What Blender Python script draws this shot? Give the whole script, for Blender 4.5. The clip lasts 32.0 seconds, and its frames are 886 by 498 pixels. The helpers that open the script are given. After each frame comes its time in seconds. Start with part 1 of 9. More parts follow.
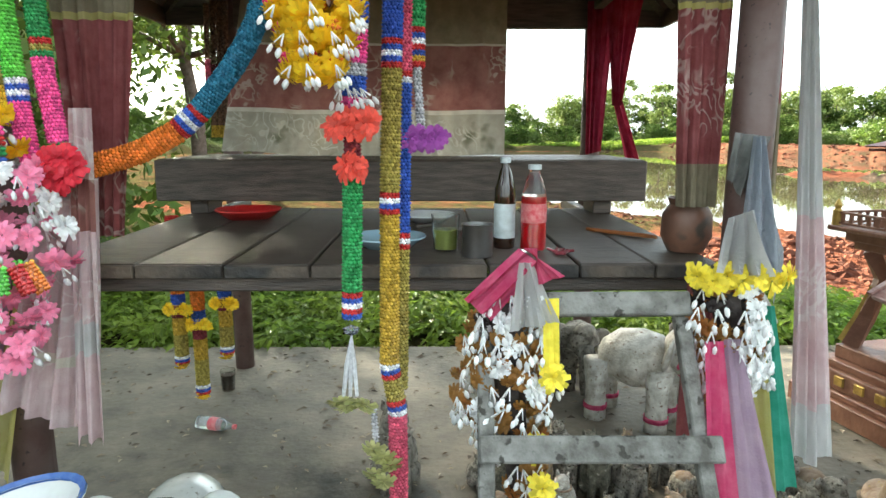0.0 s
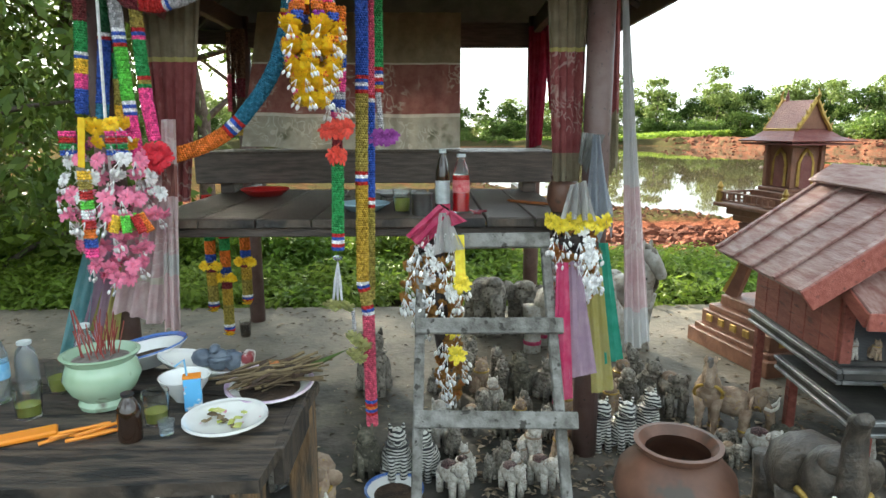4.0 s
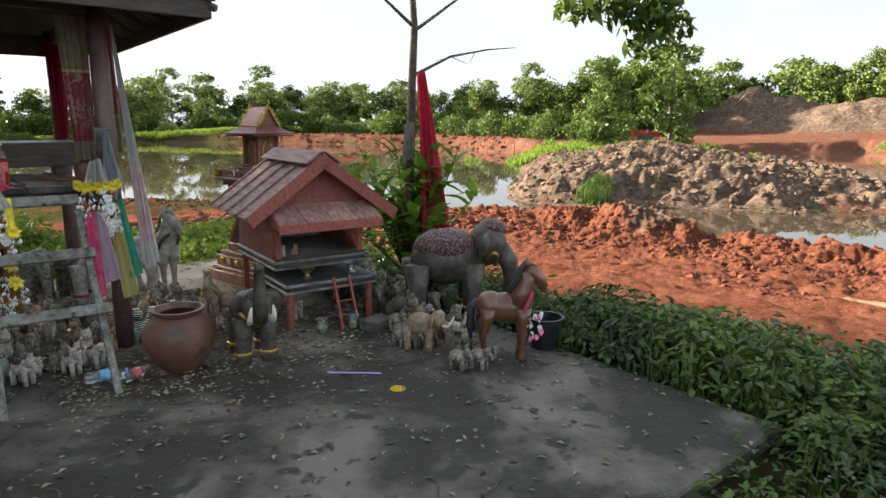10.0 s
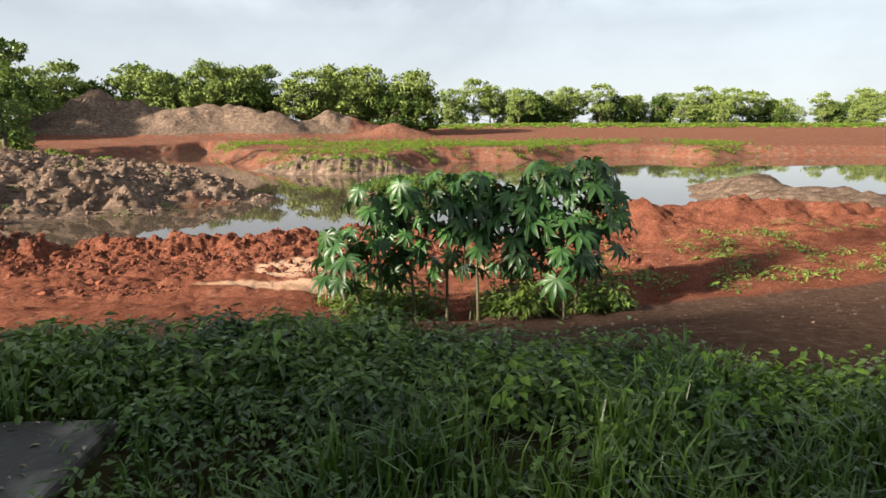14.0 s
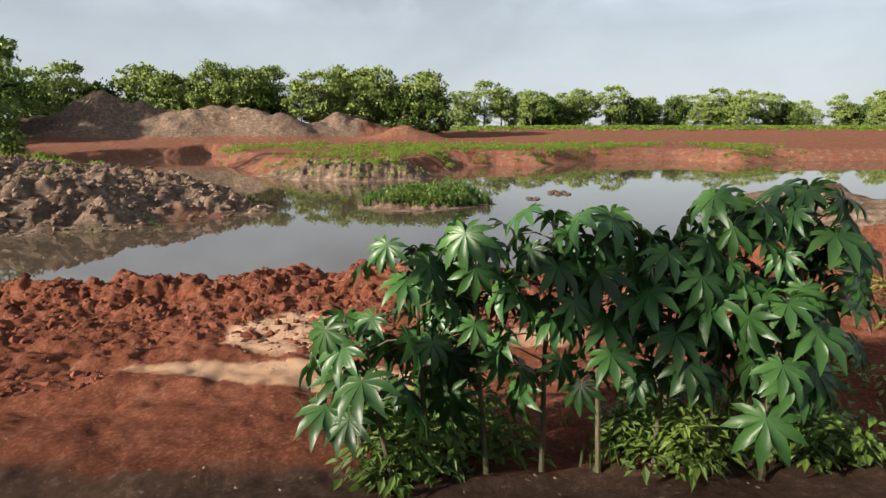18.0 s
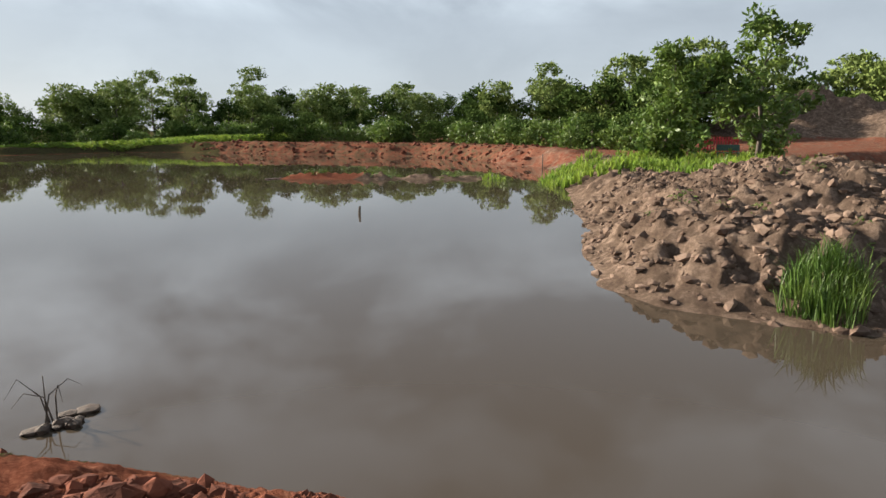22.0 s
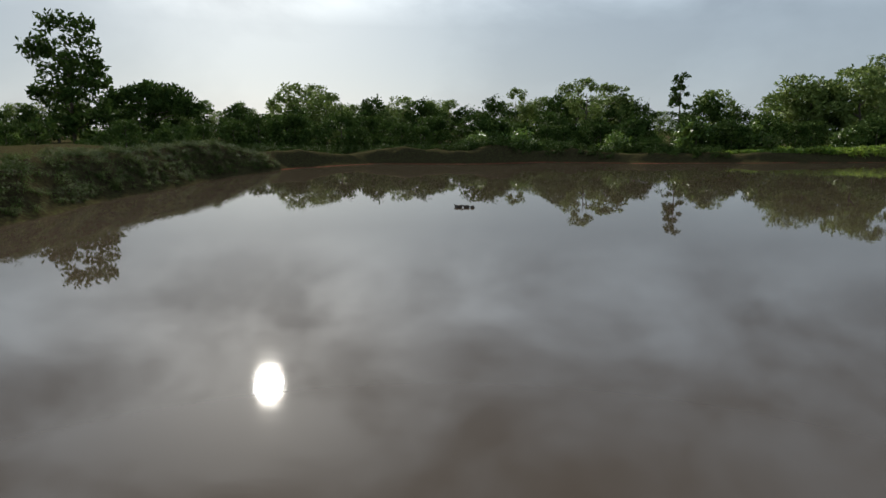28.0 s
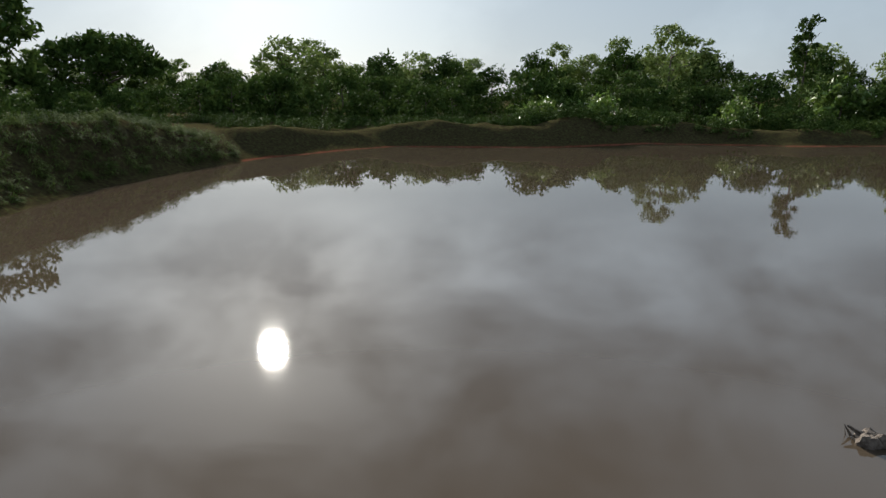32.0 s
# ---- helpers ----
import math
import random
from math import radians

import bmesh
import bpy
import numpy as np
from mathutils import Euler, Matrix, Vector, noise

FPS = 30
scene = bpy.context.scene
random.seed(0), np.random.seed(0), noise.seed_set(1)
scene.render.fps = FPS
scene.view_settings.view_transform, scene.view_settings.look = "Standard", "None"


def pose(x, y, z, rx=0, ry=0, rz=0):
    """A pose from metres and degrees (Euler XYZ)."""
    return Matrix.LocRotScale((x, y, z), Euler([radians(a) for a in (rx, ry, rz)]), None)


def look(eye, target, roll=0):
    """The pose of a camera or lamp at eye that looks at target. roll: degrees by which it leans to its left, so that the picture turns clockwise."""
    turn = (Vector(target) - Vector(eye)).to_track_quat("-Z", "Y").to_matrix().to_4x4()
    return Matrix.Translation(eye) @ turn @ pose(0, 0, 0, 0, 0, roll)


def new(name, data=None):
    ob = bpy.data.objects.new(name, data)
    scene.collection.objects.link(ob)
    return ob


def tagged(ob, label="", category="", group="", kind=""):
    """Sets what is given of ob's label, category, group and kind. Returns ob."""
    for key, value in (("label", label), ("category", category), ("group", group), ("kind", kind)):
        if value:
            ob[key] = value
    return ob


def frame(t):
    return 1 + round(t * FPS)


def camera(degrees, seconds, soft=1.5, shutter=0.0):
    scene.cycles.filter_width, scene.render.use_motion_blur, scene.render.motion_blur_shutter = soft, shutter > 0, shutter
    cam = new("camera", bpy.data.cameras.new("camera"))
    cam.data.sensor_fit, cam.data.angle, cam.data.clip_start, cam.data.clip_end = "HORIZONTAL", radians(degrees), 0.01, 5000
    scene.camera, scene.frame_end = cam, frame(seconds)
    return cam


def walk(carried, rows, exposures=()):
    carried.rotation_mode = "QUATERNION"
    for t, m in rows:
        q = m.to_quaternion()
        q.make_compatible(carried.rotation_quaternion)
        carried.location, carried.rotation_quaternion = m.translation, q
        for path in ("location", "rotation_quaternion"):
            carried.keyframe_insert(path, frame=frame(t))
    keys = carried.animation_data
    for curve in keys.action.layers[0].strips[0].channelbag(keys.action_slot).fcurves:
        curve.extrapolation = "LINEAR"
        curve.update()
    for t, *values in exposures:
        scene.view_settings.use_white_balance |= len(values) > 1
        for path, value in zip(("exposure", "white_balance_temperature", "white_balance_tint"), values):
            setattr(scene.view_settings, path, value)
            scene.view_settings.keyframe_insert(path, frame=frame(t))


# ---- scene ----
cam = camera(69.7, 32.0)
PATH = [
    (0, (-0.045, 0.190, 1.368), (0.134, 10.024, -0.436), 0.15),
    (0.5, (-0.021, 0.106, 1.355), (0.140, 9.959, -0.349), 0.16),
    (1, (0.006, 0.036, 1.364), (0.177, 9.865, -0.470), -0.01),
    (1.5, (0.038, -0.034, 1.368), (0.210, 9.786, -0.509), -0.11),
    (2, (0.070, -0.113, 1.372), (0.232, 9.712, -0.485), -0.08),
    (2.5, (0.114, -0.218, 1.379), (0.197, 9.605, -0.492), -0.13),
    (4.5, (0.106, -0.891, 1.390), (0.489, 8.924, -0.488), -0.08),
    (5, (0.073, -1.054, 1.381), (0.805, 8.749, -0.454), -0.14),
    (5.5, (0.068, -1.219, 1.373), (1.031, 8.567, -0.445), -0.17),
    (6, (0.042, -1.369, 1.384), (1.364, 8.363, -0.496), -0.10),
    (6.5, (0.017, -1.519, 1.384), (1.845, 8.132, -0.487), 0.01),
    (7, (0.010, -1.666, 1.393), (2.354, 7.865, -0.521), 0.10),
    (7.5, (-0.005, -1.805, 1.399), (2.894, 7.571, -0.518), 0.16),
    (8, (-0.005, -1.937, 1.402), (3.420, 7.257, -0.529), 0.18),
    (8.5, (-0.016, -2.069, 1.402), (4.046, 6.859, -0.545), 0.20),
    (9, (-0.042, -2.200, 1.401), (4.761, 6.356, -0.531), 0.26),
    (9.5, (-0.068, -2.327, 1.401), (5.444, 5.789, -0.536), 0.30),
    (10, (-0.116, -2.439, 1.398), (6.108, 5.147, -0.528), 0.30),
    (10.5, (-0.163, -2.551, 1.393), (6.707, 4.458, -0.524), 0.26),
    (11, (-0.209, -2.657, 1.382), (7.247, 3.731, -0.518), 0.16),
    (11.5, (-0.241, -2.744, 1.379), (7.791, 2.904, -0.515), 0.06),
    (12, (-0.260, -2.763, 1.382), (8.343, 1.973, -0.506), -0.10),
    (12.5, (-0.233, -2.758, 1.376), (8.882, 0.899, -0.504), -0.09),
    (13, (-0.206, -2.776, 1.367), (9.316, -0.362, -0.504), -0.11),
    (13.5, (-0.167, -2.768, 1.378), (9.607, -1.769, -0.487), -0.11),
    (14, (-0.037, -2.748, 1.381), (9.780, -3.186, -0.473), -0.11),
    (14.5, (0.139, -2.727, 1.375), (9.934, -3.540, -0.470), -0.16),
    (16.5, (1.856, -2.704, 1.363), (11.663, -3.401, -0.466), -0.04),
    (17, (2.408, -2.722, 1.366), (12.219, -3.366, -0.457), -0.04),
    (17.5, (2.978, -2.679, 1.376), (12.793, -3.284, -0.441), -0.01),
    (18, (3.644, -2.311, 1.363), (13.473, -2.615, -0.452), -0.08),
    (18.5, (4.336, -1.628, 1.364), (14.166, -1.383, -0.454), -0.09),
    (19, (5.111, -0.680, 1.358), (14.878, 0.460, -0.459), -0.15),
    (19.5, (5.880, 0.493, 1.372), (15.488, 2.582, -0.451), -0.21),
    (20, (6.740, 1.932, 1.348), (16.083, 5.000, -0.469), -0.17),
    (20.5, (7.574, 3.547, 1.323), (16.447, 7.789, -0.489), -0.10),
    (21, (8.257, 5.341, 1.330), (16.422, 10.822, -0.482), -0.10),
    (21.5, (8.712, 7.173, 1.359), (15.948, 13.830, -0.461), -0.04),
    (22, (9.022, 9.222, 1.397), (15.181, 16.885, -0.434), 0.02),
    (22.5, (9.069, 11.385, 1.417), (14.020, 19.877, -0.417), 0.01),
    (23, (9.015, 14.032, 1.395), (12.654, 23.165, -0.435), -0.17),
    (23.5, (8.696, 16.553, 1.377), (10.954, 26.120, -0.460), -0.09),
    (24, (8.086, 19.153, 1.381), (8.913, 28.947, -0.460), -0.13),
    (24.5, (7.309, 21.556, 1.387), (6.676, 31.365, -0.453), -0.06),
    (25, (6.152, 23.675, 1.392), (4.217, 33.312, -0.448), -0.09),
    (25.5, (4.812, 25.632, 1.400), (2.761, 35.244, -0.442), -0.07),
    (27.5, (-0.317, 34.404, 1.530), (-2.385, 44.014, -0.307), -0.02),
    (28, (-1.476, 36.904, 1.534), (-3.546, 46.514, -0.302), 0.00),
    (28.5, (-2.601, 39.431, 1.525), (-4.673, 49.039, -0.316), 0.02),
    (29, (-3.654, 41.935, 1.501), (-5.726, 51.540, -0.358), 0.01),
    (29.5, (-4.695, 44.503, 1.487), (-6.765, 54.102, -0.403), 0.00),
    (30, (-5.709, 47.109, 1.496), (-7.774, 56.700, -0.442), -0.02),
    (30.5, (-6.672, 49.760, 1.490), (-8.746, 59.331, -0.535), 0.04),
    (31, (-7.617, 52.406, 1.457), (-9.690, 61.955, -0.668), 0.03),
    (31.5, (-8.532, 55.112, 1.421), (-10.609, 64.636, -0.812), 0.03),
    (32, (-9.467, 57.858, 1.444), (-11.554, 67.354, -0.894), 0.09),
]
EXPOSURES = [(0, 3.7, 6500, 0), (2, 3.55, 6500, 0), (5, 3.27, 6400, 2), (7, 3.0, 6400, 4), (9, 2.7, 6400, 7), (11, 2.2, 6400, 9), (14, 1.95, 6400, 10), (17, 1.65, 6300, 10), (19, 1.6, 6300, 9), (20, 1.8, 6250, 9), (22, 1.55, 6150, 9), (23, 1.25, 6050, 7), (25, 0.95, 5850, 6), (28, 0.95, 5850, 6), (32, 1.22, 5850, 6)]
walk(cam, [(t, look(eye, target, roll)) for t, eye, target, roll in PATH], EXPOSURES)

# ---- light ----
SUN_ELEV, SUN_LEFT = radians(21.8), radians(28.3)
world = bpy.data.worlds.new("world")
scene.world = world
world.use_nodes = True
wn, wl = world.node_tree.nodes, world.node_tree.links
wn.clear()
w_out = wn.new("ShaderNodeOutputWorld")
w_bg = wn.new("ShaderNodeBackground")
w_sky = wn.new("ShaderNodeTexSky")
w_sky.sky_type = "NISHITA"
w_sky.sun_disc = False
w_sky.sun_elevation = SUN_ELEV
w_sky.sun_rotation = -SUN_LEFT
w_sky.air_density, w_sky.dust_density, w_sky.ozone_density = 1.0, 0.8, 1.2
w_bg.inputs["Strength"].default_value = 0.034
# thin broken cloud over the clear sky
w_co = wn.new("ShaderNodeTexCoord")
w_map = wn.new("ShaderNodeMapping")
w_map.inputs["Scale"].default_value = (1.2, 1.2, 2.4)
w_no = wn.new("ShaderNodeTexNoise")
w_no.inputs["Scale"].default_value = 2.3
w_no.inputs["Detail"].default_value = 8
w_no.inputs["Roughness"].default_value = 0.55
w_no.inputs["Distortion"].default_value = 0.25
w_ramp = wn.new("ShaderNodeValToRGB")
w_ramp.color_ramp.elements[0].position, w_ramp.color_ramp.elements[1].position = 0.4, 0.6
w_ramp.color_ramp.elements[0].color = (0.0, 0.0, 0.0, 1)
w_ramp.color_ramp.elements[1].color = (1, 1, 1, 1)
w_mix = wn.new("ShaderNodeMixRGB")
w_mul = wn.new("ShaderNodeMixRGB")
w_mul.blend_type = "MULTIPLY"
w_mul.inputs[0].default_value = 1.0
w_mul.inputs[2].default_value = (2.5, 2.45, 2.35, 1)
wl.new(w_co.outputs["Generated"], w_map.inputs["Vector"])
wl.new(w_map.outputs["Vector"], w_no.inputs["Vector"])
wl.new(w_no.outputs["Fac"], w_ramp.inputs["Fac"])
# broken cloud overhead, thinning into even haze towards the horizon
w_sep = wn.new("ShaderNodeSeparateXYZ")
wl.new(w_co.outputs["Generated"], w_sep.inputs[0])
w_high = wn.new("ShaderNodeMapRange")
w_high.inputs["From Min"].default_value, w_high.inputs["From Max"].default_value = 0.15, 0.28
w_high.inputs["To Min"].default_value = 0.1
wl.new(w_sep.outputs["Z"], w_high.inputs["Value"])
w_fac = wn.new("ShaderNodeMath")
w_fac.operation = "MULTIPLY"
wl.new(w_ramp.outputs["Color"], w_fac.inputs[0])
wl.new(w_high.outputs["Result"], w_fac.inputs[1])
wl.new(w_fac.outputs[0], w_mix.inputs[0])
w_hs = wn.new("ShaderNodeHueSaturation")
w_hs.inputs["Saturation"].default_value = 0.62
wl.new(w_sky.outputs["Color"], w_hs.inputs["Color"])
w_haze = wn.new("ShaderNodeMixRGB")
w_thick = wn.new("ShaderNodeMapRange")
w_thick.inputs["From Min"].default_value, w_thick.inputs["From Max"].default_value = 0.0, 0.55
w_thick.inputs["To Min"].default_value, w_thick.inputs["To Max"].default_value = 0.8, 0.3
wl.new(w_sep.outputs["Z"], w_thick.inputs["Value"])
wl.new(w_thick.outputs["Result"], w_haze.inputs[0])
w_haze.inputs[2].default_value = (5.7, 6.1, 6.5, 1)
wl.new(w_hs.outputs["Color"], w_haze.inputs[1])
wl.new(w_haze.outputs["Color"], w_mix.inputs[1])
wl.new(w_haze.outputs["Color"], w_mul.inputs[1])
wl.new(w_mul.outputs["Color"], w_mix.inputs[2])
wl.new(w_mix.outputs["Color"], w_bg.inputs["Color"])
wl.new(w_bg.outputs["Background"], w_out.inputs["Surface"])

sun = new("sun", bpy.data.lights.new("sun", "SUN"))
sun.data.energy = 5.0
sun.data.angle = radians(2.2)
sun.data.color = (1.0, 0.87, 0.71)
toward = Vector((-math.sin(SUN_LEFT) * math.cos(SUN_ELEV), math.cos(SUN_LEFT) * math.cos(SUN_ELEV), math.sin(SUN_ELEV)))
sun.matrix_world = look(toward * 60, (0, 0, 0))


# ---- materials ----
def mat(name, color, rough=0.7, second=None, scale=8.0, bump=0.0, metal=0.0, detail=5.0, low=0.35, high=0.65,
        spots=None, spot_scale=40.0, spot_at=0.62, vary=0.0, stretch=None, bump_scale=None, transmit=0.0, coat=0.0,
        sheer=0.0, specular=0.5, lines=None, line_scale=14.0):
    """A procedural surface: two colours mixed by noise, finer specks, relief, and a shift from piece to piece."""
    m = bpy.data.materials.new(name)
    m.use_nodes = True
    n, l = m.node_tree.nodes, m.node_tree.links
    b = n["Principled BSDF"]
    b.inputs["Roughness"].default_value = rough
    b.inputs["Metallic"].default_value = metal
    b.inputs["Specular IOR Level"].default_value = specular
    if coat:
        b.inputs["Coat Weight"].default_value = coat
        b.inputs["Coat Roughness"].default_value = 0.12
    if transmit:
        b.inputs["Transmission Weight"].default_value = transmit
        b.inputs["IOR"].default_value = 1.45
    co = n.new("ShaderNodeTexCoord")
    source = co.outputs["Object"]
    if stretch:
        mp = n.new("ShaderNodeMapping")
        mp.inputs["Scale"].default_value = stretch
        l.new(source, mp.inputs["Vector"])
        source = mp.outputs["Vector"]
    col = None
    if second:
        no = n.new("ShaderNodeTexNoise")
        no.inputs["Scale"].default_value = scale
        no.inputs["Detail"].default_value = detail
        no.inputs["Roughness"].default_value = 0.6
        l.new(source, no.inputs["Vector"])
        ra = n.new("ShaderNodeValToRGB")
        ra.color_ramp.elements[0].position, ra.color_ramp.elements[1].position = low, high
        ra.color_ramp.elements[0].color = (*color, 1)
        ra.color_ramp.elements[1].color = (*second, 1)
        l.new(no.outputs["Fac"], ra.inputs["Fac"])
        col = ra.outputs["Color"]
    if spots:
        sp = n.new("ShaderNodeTexNoise")
        sp.inputs["Scale"].default_value = spot_scale
        sp.inputs["Detail"].default_value = 3
        l.new(source, sp.inputs["Vector"])
        sr = n.new("ShaderNodeValToRGB")
        sr.color_ramp.elements[0].position, sr.color_ramp.elements[1].position = spot_at, spot_at + 0.06
        l.new(sp.outputs["Fac"], sr.inputs["Fac"])
        mx = n.new("ShaderNodeMixRGB")
        l.new(sr.outputs["Color"], mx.inputs[0])
        if col:
            l.new(col, mx.inputs[1])
        else:
            mx.inputs[1].default_value = (*color, 1)
        mx.inputs[2].default_value = (*spots, 1)
        col = mx.outputs["Color"]
    if lines:
        tn = n.new("ShaderNodeTexNoise")
        tn.inputs["Scale"].default_value = line_scale
        tn.inputs["Detail"].default_value = 1
        tn.inputs["Distortion"].default_value = 1.4
        l.new(source, tn.inputs["Vector"])
        tr_ = n.new("ShaderNodeValToRGB")
        tr_.color_ramp.elements.new(0.5)
        tr_.color_ramp.elements.new(0.5)
        for e, (p, c) in zip(tr_.color_ramp.elements, ((0.44, 0.0), (0.48, 1.0), (0.52, 1.0), (0.56, 0.0))):
            e.position, e.color = p, (c, c, c, 1)
        l.new(tn.outputs["Fac"], tr_.inputs["Fac"])
        mk = n.new("ShaderNodeTexNoise")
        mk.inputs["Scale"].default_value = line_scale * 0.35
        mk.inputs["Detail"].default_value = 1
        l.new(source, mk.inputs["Vector"])
        mkr = n.new("ShaderNodeMapRange")
        mkr.inputs["From Min"].default_value, mkr.inputs["From Max"].default_value = 0.48, 0.56
        mkr.inputs["To Max"].default_value = 0.75
        l.new(mk.outputs["Fac"], mkr.inputs["Value"])
        mm = n.new("ShaderNodeMath")
        mm.operation = "MULTIPLY"
        l.new(tr_.outputs["Color"], mm.inputs[0])
        l.new(mkr.outputs["Result"], mm.inputs[1])
        lx_ = n.new("ShaderNodeMixRGB")
        l.new(mm.outputs[0], lx_.inputs[0])
        l.new(col, lx_.inputs[1])
        lx_.inputs[2].default_value = (*lines, 1)
        col = lx_.outputs["Color"]
    if vary:
        oi = n.new("ShaderNodeObjectInfo")
        ge = n.new("ShaderNodeNewGeometry")
        ad = n.new("ShaderNodeMath")
        ad.operation = "ADD"
        l.new(oi.outputs["Random"], ad.inputs[0])
        l.new(ge.outputs["Random Per Island"], ad.inputs[1])
        fr = n.new("ShaderNodeMath")
        fr.operation = "FRACT"
        l.new(ad.outputs[0], fr.inputs[0])
        mr = n.new("ShaderNodeMapRange")
        mr.inputs["To Min"].default_value, mr.inputs["To Max"].default_value = 1 - vary, 1 + vary
        l.new(fr.outputs[0], mr.inputs["Value"])
        hs = n.new("ShaderNodeHueSaturation")
        l.new(mr.outputs["Result"], hs.inputs["Value"])
        if col:
            l.new(col, hs.inputs["Color"])
        else:
            hs.inputs["Color"].default_value = (*color, 1)
        col = hs.outputs["Color"]
    if col:
        l.new(col, b.inputs["Base Color"])
    else:
        b.inputs["Base Color"].default_value = (*color, 1)
    if bump:
        bn = n.new("ShaderNodeTexNoise")
        bn.inputs["Scale"].default_value = bump_scale or scale * 4
        bn.inputs["Detail"].default_value = 4
        l.new(source, bn.inputs["Vector"])
        bp = n.new("ShaderNodeBump")
        bp.inputs["Strength"].default_value = bump
        bp.inputs["Distance"].default_value = 0.02
        l.new(bn.outputs["Fac"], bp.inputs["Height"])
        l.new(bp.outputs["Normal"], b.inputs["Normal"])
    if sheer:
        tr = n.new("ShaderNodeBsdfTranslucent")
        tr.inputs["Color"].default_value = (*color, 1)
        if col:
            l.new(col, tr.inputs["Color"])
        ms = n.new("ShaderNodeMixShader")
        ms.inputs[0].default_value = sheer
        l.new(b.outputs["BSDF"], ms.inputs[1])
        l.new(tr.outputs["BSDF"], ms.inputs[2])
        l.new(ms.outputs["Shader"], n["Material Output"].inputs["Surface"])
    return m


def ground_material():
    """Earth in zones: red laterite, grey spoil, pale dried puddles, weedy soil under the grass and as shade on backlit
    banks.
    """
    m = bpy.data.materials.new("earth")
    m.use_nodes = True
    n, l = m.node_tree.nodes, m.node_tree.links
    b = n["Principled BSDF"]
    b.inputs["Roughness"].default_value = 0.95
    b.inputs["Specular IOR Level"].default_value = 0.0
    co = n.new("ShaderNodeTexCoord")

    def noise_of(scale, detail=5, rough=0.6):
        no = n.new("ShaderNodeTexNoise")
        no.inputs["Scale"].default_value, no.inputs["Detail"].default_value = scale, detail
        no.inputs["Roughness"].default_value = rough
        l.new(co.outputs["Object"], no.inputs["Vector"])
        return no.outputs["Fac"]

    def ramp(fac, *stops):
        r = n.new("ShaderNodeValToRGB")
        while len(r.color_ramp.elements) < len(stops):
            r.color_ramp.elements.new(0.5)
        for e, (p, c) in zip(r.color_ramp.elements, stops):
            e.position, e.color = p, (*c, 1)
        l.new(fac, r.inputs["Fac"])
        return r.outputs["Color"]

    def mix(fac, a, c):
        x = n.new("ShaderNodeMixRGB")
        l.new(fac, x.inputs[0])
        l.new(a, x.inputs[1])
        l.new(c, x.inputs[2])
        return x.outputs["Color"]

    def zone(name):
        a = n.new("ShaderNodeAttribute")
        a.attribute_name = name
        wob = n.new("ShaderNodeMath")
        wob.operation = "MULTIPLY_ADD"
        l.new(noise_of(1.3, 6, 0.7), wob.inputs[0])
        wob.inputs[1].default_value = 0.9
        wob.inputs[2].default_value = -0.45
        ad = n.new("ShaderNodeMath")
        ad.operation = "ADD"
        l.new(a.outputs["Fac"], ad.inputs[0])
        l.new(wob.outputs[0], ad.inputs[1])
        r = n.new("ShaderNodeMapRange")
        r.inputs["From Min"].default_value, r.inputs["From Max"].default_value = 0.38, 0.62
        l.new(ad.outputs[0], r.inputs["Value"])
        return r.outputs["Result"]

    red = ramp(noise_of(2.6, 14, 0.8), (0.3, (0.042, 0.016, 0.011)), (0.44, (0.115, 0.04, 0.024)), (0.56, (0.18, 0.068, 0.042)), (0.72, (0.38, 0.2, 0.135)))
    grey = ramp(noise_of(1.9, 14, 0.8), (0.3, (0.035, 0.024, 0.018)), (0.5, (0.105, 0.074, 0.054)), (0.72, (0.3, 0.22, 0.165)))
    pale = ramp(noise_of(1.1, 6), (0.35, (0.34, 0.2, 0.125)), (0.65, (0.45, 0.3, 0.2)))
    weedy = ramp(noise_of(6, 7), (0.35, (0.028, 0.022, 0.014)), (0.55, (0.05, 0.045, 0.02)), (0.7, (0.06, 0.07, 0.025)))
    gravel = ramp(noise_of(9, 12, 0.8), (0.3, (0.036, 0.022, 0.016)), (0.55, (0.085, 0.053, 0.038)), (0.72, (0.2, 0.14, 0.105)))
    fine = ramp(noise_of(24, 10, 0.75), (0.3, (0.04, 0.015, 0.01)), (0.5, (0.13, 0.046, 0.027)), (0.68, (0.33, 0.16, 0.1)))
    red = mix(ramp(noise_of(0.8, 4), (0.3, (0.25, 0.25, 0.25)), (0.7, (0.6, 0.6, 0.6))), red, fine)
    c = mix(zone("grey"), red, grey)
    c = mix(zone("gravel"), c, gravel)
    c = mix(zone("pale"), c, pale)
    c = mix(zone("weedy"), c, weedy)
    l.new(c, b.inputs["Base Color"])
    bp = n.new("ShaderNodeBump")
    bp.inputs["Strength"].default_value = 1.0
    bp.inputs["Distance"].default_value = 0.06
    l.new(noise_of(7.5, 15, 0.85), bp.inputs["Height"])
    l.new(bp.outputs["Normal"], b.inputs["Normal"])
    return m


